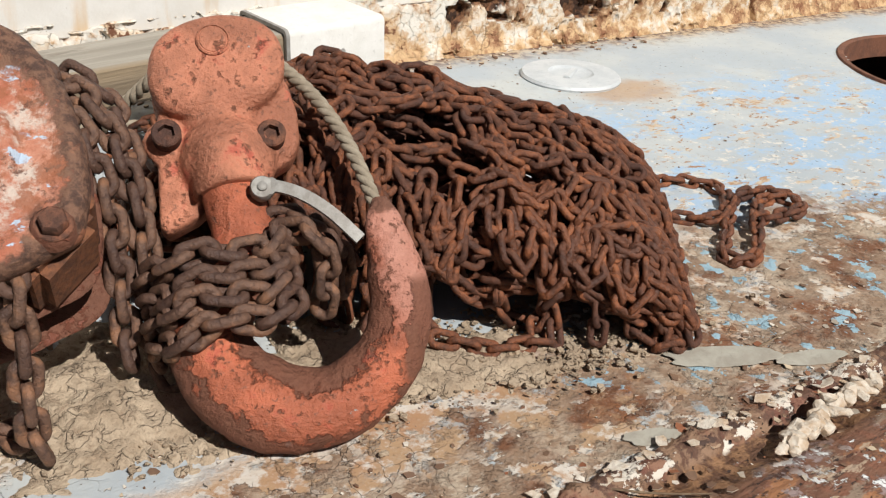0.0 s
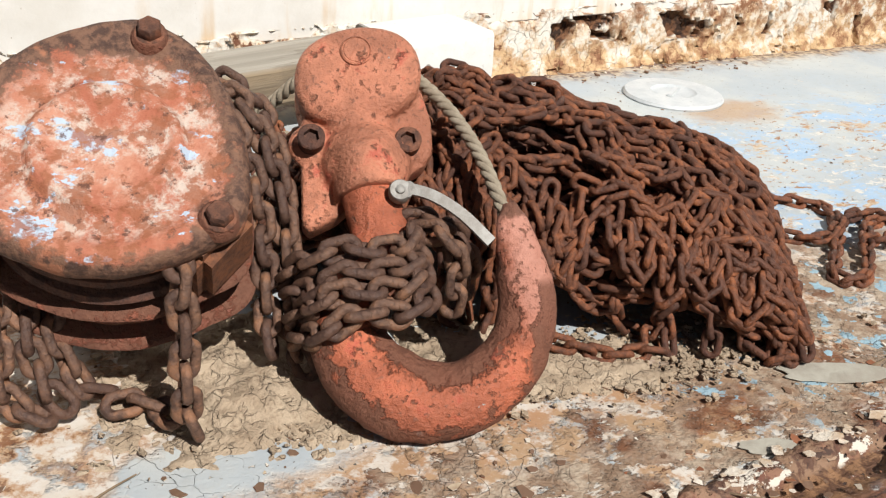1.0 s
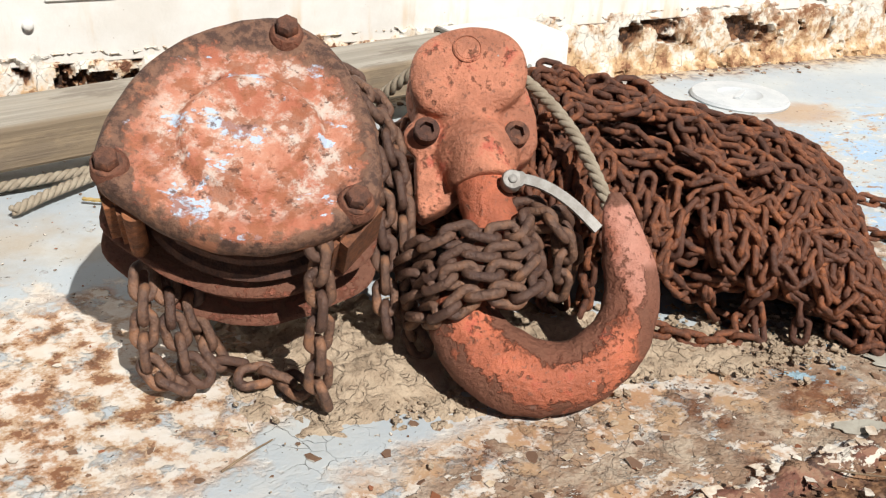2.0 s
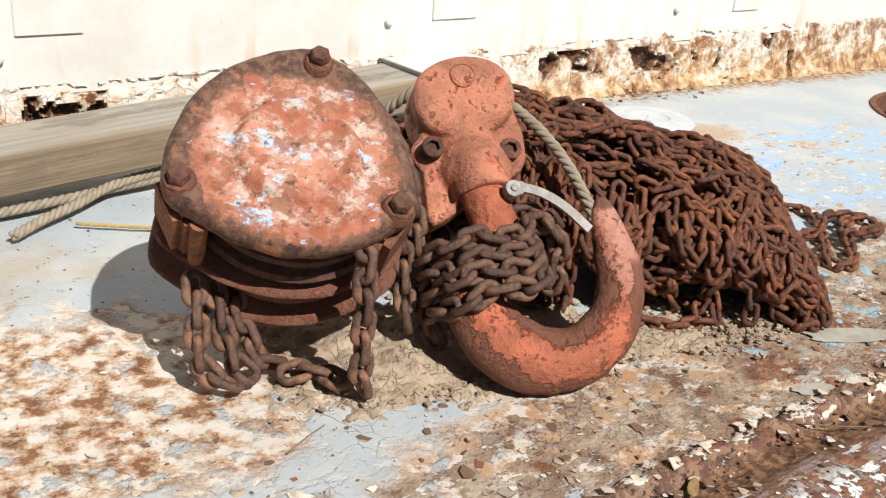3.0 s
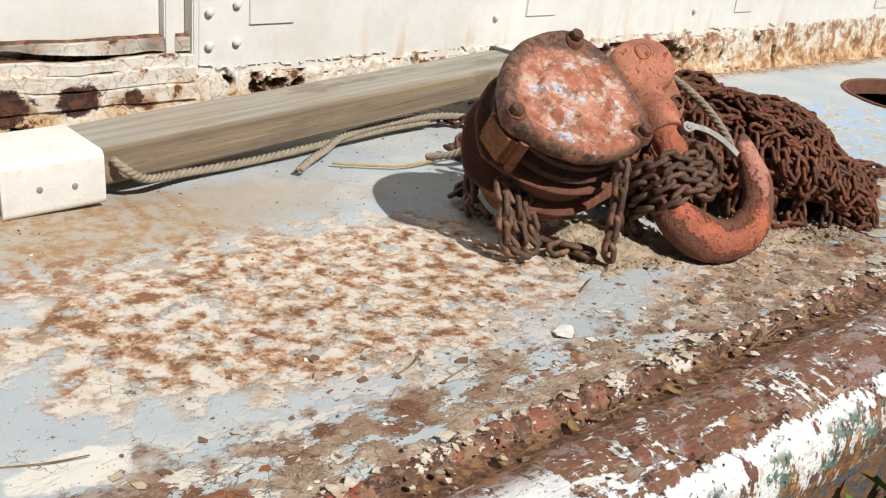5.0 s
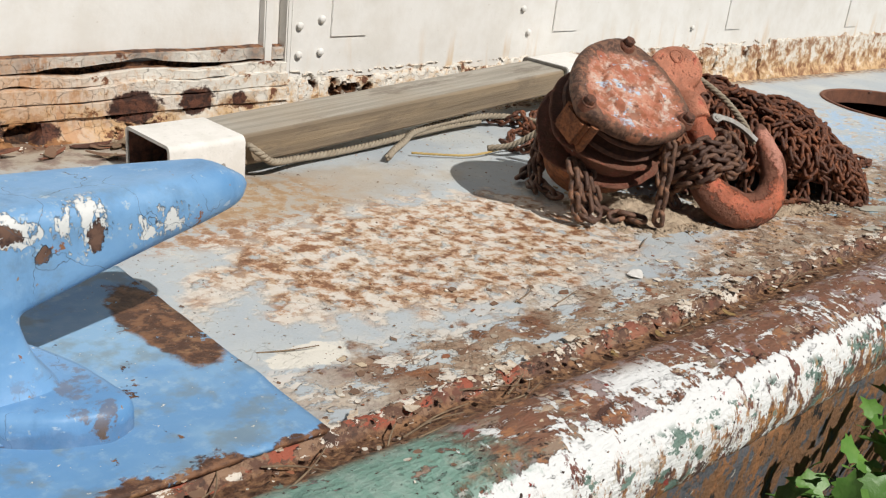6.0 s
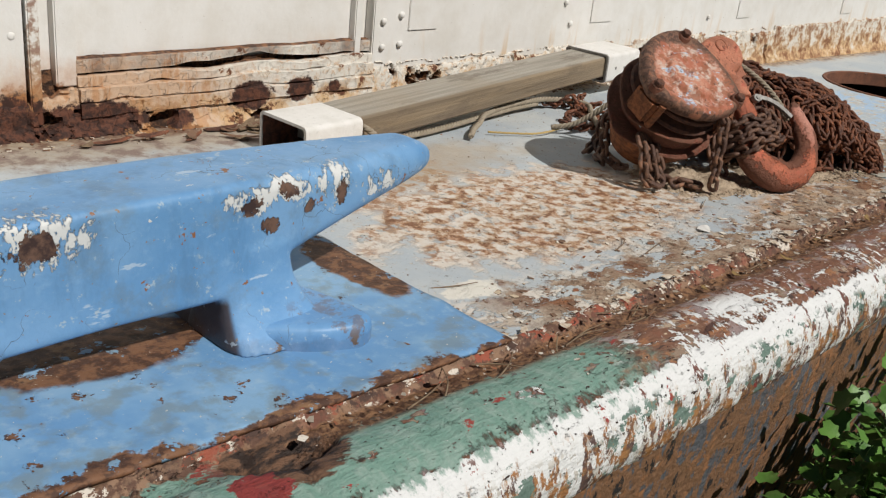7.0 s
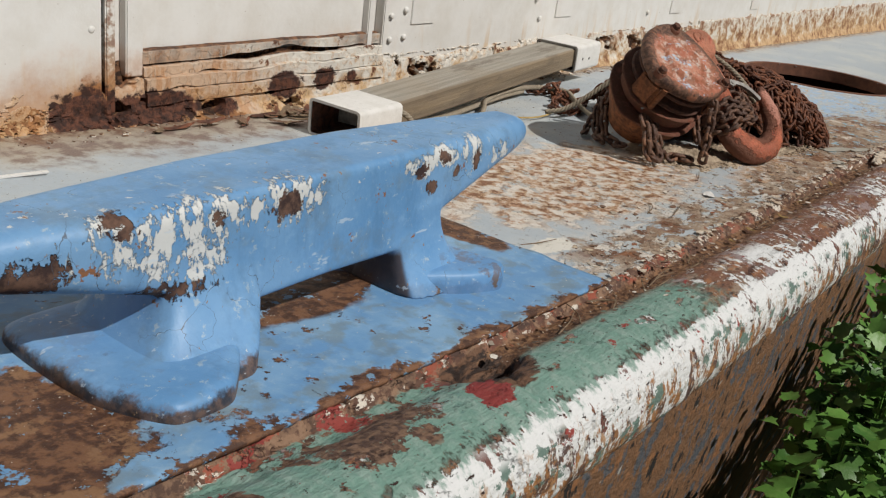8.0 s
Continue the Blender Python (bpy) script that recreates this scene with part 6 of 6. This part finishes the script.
# ---------------------------------------------------------------- timber, sleeves, ropes
def build_timber():
    a, bpt = Vector((-0.60, 1.345, 0.0)), Vector((0.72, 1.545, 0.0))
    d = bpt - a
    m = Matrix.Translation((a.x, a.y, deck_z(a.x) + 0.016)) @ Euler((0, -math.atan2(0.026, d.length), math.atan2(d.y, d.x))).to_matrix().to_4x4()
    bm = bmesh.new()
    n = 60
    loops = []
    for k in range(n + 1):
        x = 0.055 + (d.length - 0.055) * k / n
        w = 0.001 * noise.noise(Vector((x * 6, 0, 0)))
        loops.append([(x, -0.066, 0.004 + w), (x, -0.070, 0.009), (x, -0.070 + w, 0.062), (x, -0.064, 0.068 + w), (x, 0.064, 0.069 - w), (x, 0.070, 0.063), (x, 0.070, 0.006), (x, 0.066, 0.002)])
    rings(bm, loops)
    ob = part("timber_beam", bm, WOOD, at=m, angle=20)
    tagged(ob, "weathered grey timber beam held in white metal sleeves", "beam")
    for name, mm, l0, l1, lab in (("beam_sleeve", m @ pose(-0.052, 0, 0, 0, 0, -7), 0.0, 0.160, "white painted steel sleeve, open end showing dark inside"),
                                  ("beam_sleeve", m @ pose(d.length - 0.02, 0.0, 0.0, 0, 0, -4), 0.0, 0.20, "white painted steel sleeve with rusted rim")):
        bm = bmesh.new()
        w, top, low, t, r = 0.080, 0.077, -0.014, 0.006, 0.012
        def ring_at(e):
            pts = []
            for cx, cy, a0 in ((w - r, top - r, 0), (-w + r, top - r, 90), (-w + r, low + r, 180), (w - r, low + r, 270)):
                for s in range(5):
                    q = radians(a0 + 90 * s / 4)
                    pts.append((cx + (r - e) * math.cos(q), cy + (r - e) * math.sin(q)))
            return pts
        o, i = ring_at(0), ring_at(t)
        rings(bm, [[(l0, y, z) for y, z in i], [(l0, y, z) for y, z in o], [(l0 + 0.002, y * 1.01, z) for y, z in o], [(l1 - 0.002, y * 1.01, z) for y, z in o], [(l1, y, z) for y, z in o], [(l1, y, z) for y, z in i]], caps=False)
        sl = part(name, bm, SLEEVE, at=mm, angle=35)
        tagged(sl, lab, "bracket", "sleeves of the timber beam")
        # inner faces in dark iron colour, painting in the shade inside the tube
        bm = bmesh.new()
        rings(bm, [[(l0, y, z) for y, z in i], [(l1, y, z) for y, z in i]], caps=False)
        part("lining", bm, IRON, sl, "inside of the sleeve, its shade painted in dark iron brown")
        bm = bmesh.new()
        rings(bm, [[(l0 + 0.004, y * 1.02, z * 1.01) for y, z in o], [(l0 - 0.003, y * 1.02, z * 1.01) for y, z in o], [(l0 - 0.003, y, z) for y, z in i]], caps=False)
        part("rim", bm, LATCH if "rusted" in lab else SLEEVE, sl, "rusted sleeve rim" if "rusted" in lab else "")
        for sx, sz in ((0.055, 0.03), (0.11, 0.026)):
            bm = bmesh.new()
            lathe(bm, [(0.005, 0.0), (0.0045, 0.002), (0.002, 0.003)], 12)
            part("screw", bm, LATCH, sl, at=pose(sx, -w * 1.01, sz, 90))


def rope_thing(name, pts, radius, label, material=None, twist=0.0125, lay=3):
    root_path = spline(pts, 0.003)
    bm = bmesh.new()
    ref = Vector((0, 0, 1))
    frames = []
    for i, p in enumerate(root_path):
        t = (root_path[min(i + 1, len(root_path) - 1)] - root_path[max(i - 1, 0)]).normalized()
        side = t.cross(ref)
        side = side.normalized() if side.length > 1e-3 else t.orthogonal().normalized()
        frames.append((p, side, side.cross(t)))
    ob = tagged(new(name), label, "rope")
    ob.location = root_path[0]
    for s in range(lay):
        bm = bmesh.new()
        path = []
        for i, (p, u, v) in enumerate(frames):
            a = 2 * math.pi * (s / lay + i * 0.003 / twist / lay * 1.0)
            path.append(p + (u * math.cos(a) + v * math.sin(a)) * radius * 0.52 - root_path[0])
        tube(bm, path, radius * 0.56, 7)
        part("strand", bm, material or ROPE, ob, angle=180)
    return ob


def build_ropes():
    rope_thing("hemp_rope", [(-0.44, 1.37, 0.045), (-0.462, 1.300, 0.070), (-0.452, 1.272, 0.062), (-0.41, 1.285, 0.035), (-0.33, 1.318, 0.022), (-0.20, 1.345, 0.014), (-0.06, 1.372, 0.012), (0.08, 1.40, 0.012), (0.22, 1.425, 0.012), (0.34, 1.435, 0.012)], 0.0075, "grey twisted hemp rope tucked along the timber beam")
    rope_thing("hemp_rope", [(-0.112, 1.276, 0.010), (-0.06, 1.315, 0.012), (0.0, 1.35, 0.015), (0.06, 1.388, 0.020), (0.14, 1.41, 0.024), (0.24, 1.425, 0.026), (0.36, 1.43, 0.024), (0.44, 1.40, 0.02), (0.46, 1.34, 0.018), (0.40, 1.28, 0.016), (0.33, 1.21, 0.014), (0.26, 1.13, 0.012)], 0.0078, "frayed hemp rope end lying on the deck")
    rope_thing("hemp_rope", [(0.17, 1.24, 0.010), (0.21, 1.19, 0.03), (0.255, 1.12, 0.10), (0.31, 1.03, 0.20), (0.350, 0.98, 0.255), (0.385, 0.962, 0.268), (0.420, 0.92, 0.258), (0.440, 0.86, 0.235), (0.447, 0.80, 0.205), (0.447, 0.745, 0.165), (0.45, 0.72, 0.13)], 0.0074, "twisted hemp rope running past the hook block")
    rope_thing("yellow_cord", [(-0.02, 1.30, 0.004), (0.02, 1.275, 0.003), (0.088, 1.236, 0.003), (0.15, 1.23, 0.003), (0.22, 1.24, 0.003), (0.27, 1.235, 0.004)], 0.0028, "thin yellow cord lying on the deck", CORD, 0.012)


# ---------------------------------------------------------------- mooring cleat
def build_cleat():
    root = tagged(new("mooring_cleat"), "big bright blue cast mooring cleat with chipped paint", "cleat")
    root.location = (-1.415, 0.70, 0.038)
    bm = bmesh.new()
    # the horn bar: rounded-rectangle sections from tip to tip
    def section(x, y0, y1, z0, z1, r):
        pts = []
        r = min(r, (y1 - y0) / 2.05, (z1 - z0) / 2.05)
        for cy, cz, a0 in ((y1 - r, z1 - r, 0), (y0 + r, z1 - r, 90), (y0 + r, z0 + r, 180), (y1 - r, z0 + r, 270)):
            for s in range(5):
                q = radians(a0 + 22.5 * s)
                pts.append((x, cy + r * math.cos(q), cz + r * math.sin(q)))
        return pts
    half = [(0.0, 0.074, 0.073, 0.010), (0.15, 0.074, 0.070, 0.010), (0.20, 0.073, 0.088, 0.016), (0.242, 0.072, 0.104, 0.020), (0.357, 0.066, 0.136, 0.024), (0.42, 0.059, 0.150, 0.026), (0.493, 0.049, 0.164, 0.028), (0.53, 0.038, 0.172, 0.024), (0.55, 0.026, 0.180, 0.018), (0.558, 0.014, 0.188, 0.012)]
    loops = []
    for x in np.linspace(-0.558, 0.558, 76):
        w, lo, r = (float(np.interp(abs(x), [k[0] for k in half], [k[j] for k in half])) for j in (1, 2, 3))
        loops.append(section(x, -w, w, lo, 0.226 - 0.02 * max(0, abs(x) - 0.52) / 0.038, r))
    rings(bm, loops)
    # legs flush with the bar, on feet that splay outward
    for x0, x1, f0, f1, sharp in ((-0.262, -0.112, -0.372, -0.178, 1.9), (0.150, 0.258, 0.146, 0.325, 2.4)):
        loops = []
        for t in np.linspace(0, 1, 16):
            k = (1 - t) ** sharp
            y0 = -0.075 - (0.104 if x0 < 0 else 0.048) * k
            y1 = 0.072 + 0.04 * k if x0 < 0 else -0.010 + 0.05 * k
            loops.append([(x, y, 0.004 + 0.13 * t) for x, y in superoval(x0 + (f0 - x0) * k, x1 + (f1 - x1) * k, y0, y1, 40, 7.0 - (4.2 if x0 < 0 else 2.5) * k)])
        rings(bm, loops)
    for corners, top in ((((-0.160, -0.085), (-0.262, -0.190), (-0.345, -0.192), (-0.392, -0.10), (-0.392, 0.11), (-0.150, 0.10)), 0.054), (((0.150, -0.072), (0.25, -0.147), (0.308, -0.167), (0.346, -0.150), (0.330, -0.05), (0.296, 0.04), (0.152, 0.105)), 0.036)):
        pts = [Vector((x, y, 0)) for x, y in corners]
        for _ in range(3):
            pts = [q for u, v in zip(pts, pts[1:] + pts[:1]) for q in (u.lerp(v, 0.12 if len(pts) < 12 else 0.25), u.lerp(v, 0.88 if len(pts) < 12 else 0.75))]
        mid = sum(pts, Vector()) / len(pts)
        fm = bmesh.new()
        rings(fm, [[mid + (q - mid) * e + Vector((0, 0, h)) for q in pts] for h, e in ((-0.02, 1.0), (top - 0.016, 1.0), (top - 0.008, 0.985), (top - 0.002, 0.94), (top, 0.84))])
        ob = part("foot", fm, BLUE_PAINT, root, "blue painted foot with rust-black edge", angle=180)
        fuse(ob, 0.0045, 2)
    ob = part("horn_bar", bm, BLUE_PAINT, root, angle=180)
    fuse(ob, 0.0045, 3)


def superoval(x0, x1, y0, y1, n=40, e=3.6):
    out = []
    for k in range(n):
        a = 2 * math.pi * k / n
        c, s = math.cos(a), math.sin(a)
        q = 1 / (abs(c) ** e + abs(s) ** e) ** (1 / e)
        out.append(((x0 + x1) / 2 + (x1 - x0) / 2 * q * c, (y0 + y1) / 2 + (y1 - y0) / 2 * q * s))
    return out


def build_cleat_plate():
    bm = bmesh.new()
    xs, ys = np.arange(-2.3, -0.886, 0.012), np.arange(0.444, 0.98, 0.012)
    grid = {}
    for i, x in enumerate(xs):
        for j, y in enumerate(ys):
            edge = min(-0.886 - x + 0.02 * noise.noise(Vector((y * 14, 0, 0))) - 0.10 * max(0, y - 0.80), y - 0.440, 0.98 - y + 0.02 * noise.noise(Vector((x * 9, 1, 0))))
            z = 0.0055 + 0.002 * noise.noise(Vector((x * 12, y * 12, 0))) + (0.006 * max(0, noise.noise(Vector((x * 16, y * 16, 8)))) if edge < 0.05 else 0)
            grid[i, j] = (bm.verts.new((x, y, deck_z(x) + z)), edge)
    for i in range(len(xs) - 1):
        for j in range(len(ys) - 1):
            q = [grid[k] for k in ((i, j), (i + 1, j), (i + 1, j + 1), (i, j + 1))]
            if max(e for _, e in q) > 0.004:
                bm.faces.new([v for v, _ in q])
    bmesh.ops.delete(bm, geom=[v for v in bm.verts if not v.link_faces], context="VERTS")
    ob = part("cleat_plate", bm, BLUE_PLATE, angle=180)
    mod = ob.modifiers.new("thickness", "SOLIDIFY")
    mod.thickness, mod.offset = 0.006, -1
    tagged(ob, "blue painted base plate peeling to brown rust on the deck", "plate", kind="structure")


# ---------------------------------------------------------------- deck fittings, dirt, flakes, weeds
def build_cap():
    root = tagged(new("deck_cap"), "round pale metal filler cap set in the deck", "cap")
    root.location = on_deck(1.315, 1.42)
    bm = bmesh.new()
    lathe(bm, [(0.101, 0.0), (0.103, 0.005), (0.099, 0.010), (0.06, 0.012), (0.047, 0.012), (0.043, 0.0085), (0.030, 0.008), (0.004, 0.008)], 56)
    part("disc", bm, CAP, root)
    bm = bmesh.new()
    box(bm, -0.034, 0.034, -0.007, 0.007, 0.007, 0.0125, 0.002)
    part("bar", bm, CAP, root, at=pose(0, 0, 0, 0, 0, 35))


def build_dirt():
    bm = bmesh.new()
    heaps = ((0.165, 0.81, 0.10, 0.11, 0.024), (0.225, 0.735, 0.095, 0.055, 0.014), (0.40, 0.73, 0.10, 0.08, 0.020), (0.55, 0.68, 0.14, 0.06, 0.012), (0.66, 0.62, 0.12, 0.035, 0.008))
    xs, ys = np.arange(-0.08, 0.86, 0.0042), np.arange(0.56, 0.98, 0.0042)
    grid = {}
    for i, x in enumerate(xs):
        for j, y in enumerate(ys):
            h = sum(z * math.exp(-((x - a) / rx) ** 2 - ((y - b) / ry) ** 2) for a, b, rx, ry, z in heaps) - 0.006
            h += 0.006 * noise.noise(Vector((x * 13, y * 13, 8)))
            d = noise.voronoi(Vector((x * 62 + noise.noise(Vector((x * 30, y * 30, 4))), y * 62, 0)))[0]
            h += 0.0050 * min(1.0, (d[1] - d[0]) * 3.5) * (0.4 + noise.cell(Vector((x * 25, y * 25, 0)))) - 0.003
            h += 0.005 * noise.noise(Vector((x * 40, y * 40, 0))) + 0.003 * noise.noise(Vector((x * 95, y * 95, 1)))
            grid[i, j] = (bm.verts.new((x, y, deck_z(x) + max(-0.004, h))), h)
    for i in range(len(xs) - 1):
        for j in range(len(ys) - 1):
            q = [grid[k] for k in ((i, j), (i + 1, j), (i + 1, j + 1), (i, j + 1))]
            if max(h for _, h in q) > -0.003:
                bm.faces.new([v for v, _ in q])
    bmesh.ops.delete(bm, geom=[v for v in bm.verts if not v.link_faces], context="VERTS")
    tagged(part("dry_dirt", bm, SOIL, angle=180), "drift of dry brown dirt under the hoist and hook", "dirt", kind="stuff")
    crumbs("dirt_clods", 1900, lambda r: (lambda c: (r.gauss(c[0], c[2] * 0.62), r.gauss(c[1], c[3] * 0.62)))(r.choice(heaps)), (0.002, 0.013), SOIL, "dry clods and crumbs of cracked soil", "dirt", 21, thick=0.45, curl=0.05, lift=0.003)


def build_flakes():
    crumbs("edge_flakes", 950, lambda r: (r.uniform(-1.3, 1.6), 0.445 + 0.045 * r.gauss(0, 1)), (0.003, 0.016), FLAKE, "curled paint flakes and scale in the gunwale groove", "paint flakes", 41)
    crumbs("gunwale_flakes", 220, lambda r: (r.uniform(-0.9, 1.4), 0.35 + 0.045 * r.gauss(0, 1)), (0.004, 0.014), FLAKE, "paint flakes lifting off the gunwale top", "paint flakes", 42, lift=0.008)
    crumbs("ridge_flakes", 240, lambda r: (r.uniform(-1.25, 1.5), 0.453 + 0.006 * r.gauss(0, 1)), (0.006, 0.026), CRUST, "crumbling cream paint along the ridge of the deck edge", "paint flakes", 45, thick=0.04, curl=0.12, lift=0.006)
    crumbs("deck_flakes", 1300, lambda r: (r.uniform(-1.0, 1.4), r.uniform(0.5, 1.5)), (0.002, 0.007), FLAKE, "small loose paint chips scattered over the deck", "paint flakes", 43)
    crumbs("deck_chips", 200, lambda r: (r.gauss(-0.1, 0.6), 0.50 + abs(r.gauss(0, 0.10))), (0.006, 0.022), FLAKE, "larger curled paint chips on the deck", "paint flakes", 44)
    for name, x, y, sx, sy, turn, mat, lab in (("paint_chip", -0.132, 0.580, 0.019, 0.013, 20, SLEEVE, "curled white paint chip lying on the deck"),
                                               ("paint_slab", 0.770, 0.540, 0.066, 0.019, -24, SLAB, "flat grey slab of peeled paint on the deck"),
                                               ("paint_slab", 0.86, 0.49, 0.044, 0.013, -20, SLAB, "flat grey slab of peeled paint on the deck"),
                                               ("paint_slab", 0.60, 0.478, 0.030, 0.010, -18, SLAB, "flat grey slab of peeled paint on the deck")):
        bm = bmesh.new()
        n = 44
        base = [(1 + 0.25 * noise.noise(Vector((math.cos(2 * math.pi * k / n) * 1.6 + x * 9, math.sin(2 * math.pi * k / n) * 1.6, y * 9))) + 0.09 * noise.noise(Vector((math.cos(2 * math.pi * k / n) * 6, math.sin(2 * math.pi * k / n) * 6, x * 9)))) for k in range(n)]
        loops = [[(sx * q * e * math.cos(2 * math.pi * k / n), sy * q * e * math.sin(2 * math.pi * k / n), h + (0.25 if sx < 0.02 else 0.03) * (sx * math.cos(2 * math.pi * k / n)) ** 2 / sx) for k, q in enumerate(base)] for e, h in ((0.97, 0.0), (1.0, 0.0006), (0.985, 0.0014), (0.5, 0.0012))]
        rings(bm, loops)
        tagged(part(name, bm, mat, at=Matrix.Translation(on_deck(x, y, 0.0012)) @ pose(0, 0, 0, 0.5, 0.3, turn), angle=30), lab, "paint flake")
    # the crust of white paint standing in the groove
    root = tagged(new("paint_crust"), "crumbling ridge of thick white paint in the gunwale groove", "paint flake")
    root.location = on_deck(0.78, 0.41)
    r = random.Random(3)
    for k in range(22):
        t = k / 21
        bm = bmesh.new()
        ball(bm, (0, 0, 0), 0.008 + 0.004 * r.random(), 2, (1.4, 0.8, 0.5))
        roughen(bm, 0.006, 90, k)
        part("paint_lump", bm, CRUST, root, at=pose(-0.09 + 0.18 * t, -0.010 + 0.024 * t + r.gauss(0, 0.004), 0.008, r.uniform(-30, 30), r.uniform(-30, 30), r.uniform(0, 180)), angle=30)


def build_twigs():
    r = random.Random(19)
    for k in range(26):
        x, y = r.uniform(-1.15, 0.7), 0.412 + r.gauss(0, 0.014)
        if k > 19:
            x, y = r.uniform(-0.9, 0.9), r.uniform(0.5, 0.7)
        n, a = r.uniform(0.02, 0.06), r.gauss(0.1, 0.5)
        bm = bmesh.new()
        d = Vector((math.cos(a), math.sin(a), 0)) * n
        bow = Vector((-d.y, d.x, 0)) * r.uniform(-0.2, 0.2)
        tube(bm, spline([-d, bow + Vector((0, 0, 0.003)), d + Vector((0, 0, r.uniform(0, 0.006)))], 0.006), lambda t: 0.0013 - 0.0006 * t, 6)
        tagged(part("twig", bm, TWIG, at=Matrix.Translation(on_deck(x, y, 0.002))), "thin dry twig lying in the paint debris", "twig", "twigs on the deck")
    for x, y in ((-0.30, 0.41), (-0.42, 0.405), (0.05, 0.415), (-0.12, 0.40), (0.32, 0.42)):
        bm = bmesh.new()
        n = 14
        loops = [[(0.013 * e * math.cos(2 * math.pi * k / n), 0.006 * e * math.sin(2 * math.pi * k / n), h + 0.003 * math.cos(2 * math.pi * k / n) ** 2) for k in range(n)] for e, h in ((0.98, 0), (1, 0.0004), (0.96, 0.0008), (0.4, 0.0004))]
        rings(bm, loops)
        tagged(part("dead_leaf", bm, DEAD, at=Matrix.Translation(on_deck(x, y, 0.001)) @ pose(0, 0, 0, r.uniform(-15, 15), r.uniform(-15, 15), r.uniform(0, 180))), "small curled dead leaf in the gunwale groove", "leaf", "dead leaves")


def build_batten():
    bm = bmesh.new()
    box(bm, -0.09, 0.045, -0.0045, 0.0045, 0.0, 0.005, 0.001)
    tagged(part("batten", bm, SLEEVE, at=Matrix.Translation(on_deck(-1.42, 1.385, 0.002)) @ pose(0, 0, 0, 0, 0, -9)), "thin white painted batten lying on the deck", "strip")


def build_splinters():
    """Long scales of rust and rotten strip that fell from the sill."""
    r = random.Random(52)
    for k in range(34):
        x, y = r.gauss(-0.50, 0.20), 1.585 - abs(r.gauss(0, 0.045))
        n, w, a = r.uniform(0.018, 0.055), r.uniform(0.004, 0.011), r.gauss(0.1, 0.45)
        bm = bmesh.new()
        loops = []
        for i in range(8):
            f = i / 7 - 0.5
            half = w * (1 - (2 * abs(f)) ** 3) + 0.001
            jag = 0.002 * r.uniform(-1, 1)
            lift = 0.02 * f * f + 0.0006
            loops.append([(2 * n * f, -half + jag, lift), (2 * n * f, half + jag, lift + 0.001), (2 * n * f, half + jag, lift + 0.003), (2 * n * f, -half + jag, lift + 0.002)])
        rings(bm, loops)
        at = Matrix.Translation(on_deck(x, y, 0.001 + 0.012 * r.random() ** 2)) @ pose(0, 0, 0, r.uniform(-14, 14), r.uniform(-5, 5), math.degrees(a))
        tagged(part("rust_splinter", bm, (IRON, FLAKE, TWIG)[k % 3], at=at, angle=30), "thin brown scale fallen from the rotten sill", "debris", "fallen scales under the sill")


def build_weeds():
    r = random.Random(77)
    plans = (((0.0, 0.06, -0.42), 0.36, 620, "broad-leaved green weed growing against the hull"), ((0.75, 0.04, -0.40), 0.45, 620, "broad-leaved green weed growing against the hull"),
             ((1.5, 0.02, -0.40), 0.5, 420, "leafy green vine beside the hull"), ((-0.45, 0.04, -0.60), 0.22, 520, "low leafy green weed below the gunwale"), ((-0.2, 0.10, -0.55), 0.30, 420, "broad-leaved green weed growing against the hull"), ((2.4, 0.0, -0.45), 0.55, 300, "leafy green vine beside the hull"))
    for (cx, cy, cz), size, count, lab in plans:
        root = tagged(new("weed"), lab, "plant", "weeds beside the hull")
        root.location = (cx, cy, -1.12)
        verts, faces = [], []
        stems = bmesh.new()
        for k in range(count):
            x, y, z = cx + r.gauss(0, size * 0.55), min(0.20, cy + r.gauss(0, 0.10)), cz + r.gauss(0, 0.17)
            z = min(max(z, -1.1), -0.14 - 0.04 * r.random())
            s = r.uniform(0.018, 0.058)
            m = Matrix.Translation((x, y, z)) @ Euler((r.gauss(0.35, 0.5), r.gauss(0, 0.5), r.uniform(0, 6.28))).to_matrix().to_4x4()
            b = len(verts)
            out = ((0, -0.15), (0.28, -0.32), (0.52, -0.05), (0.40, 0.22), (0.46, 0.45), (0.18, 0.55), (0, 0.95), (-0.18, 0.55), (-0.46, 0.45), (-0.40, 0.22), (-0.52, -0.05), (-0.28, -0.32))
            verts.append(m @ Vector((0, 0.2 * s, 0.0)) - Vector(root.location))
            for px, py in out:
                verts.append(m @ Vector((px * s, py * s, (0.22 * abs(px) - 0.25 * py * py) * s)) - Vector(root.location))
            faces += [(b, b + 1 + i, b + 1 + (i + 1) % 12) for i in range(12)]
            if k % 14 == 0:
                tube(stems, spline([Vector((cx + (x - cx) * 0.5, cy * 0.5 + y * 0.5, -1.12)) - Vector(root.location), Vector((x, y, (z - 1.12) / 2)) - Vector(root.location) + Vector((0.02, 0, 0)), Vector((x, y, z)) - Vector(root.location)], 0.06), 0.003, 5)
        tagged(part("foliage", raw_mesh("foliage", verts, faces, LEAF, 60), None, root), kind="stuff")
        part("stem", stems, LEAF, root)


build_deck()
build_gunwale()
build_ground()
build_wall()
build_pile()
build_hoist()
build_hook()
build_hoist_chains()
build_timber()
build_ropes()
build_cleat()
build_cleat_plate()
build_cap()
build_dirt()
build_flakes()
build_twigs()
build_batten()
build_splinters()
build_weeds()
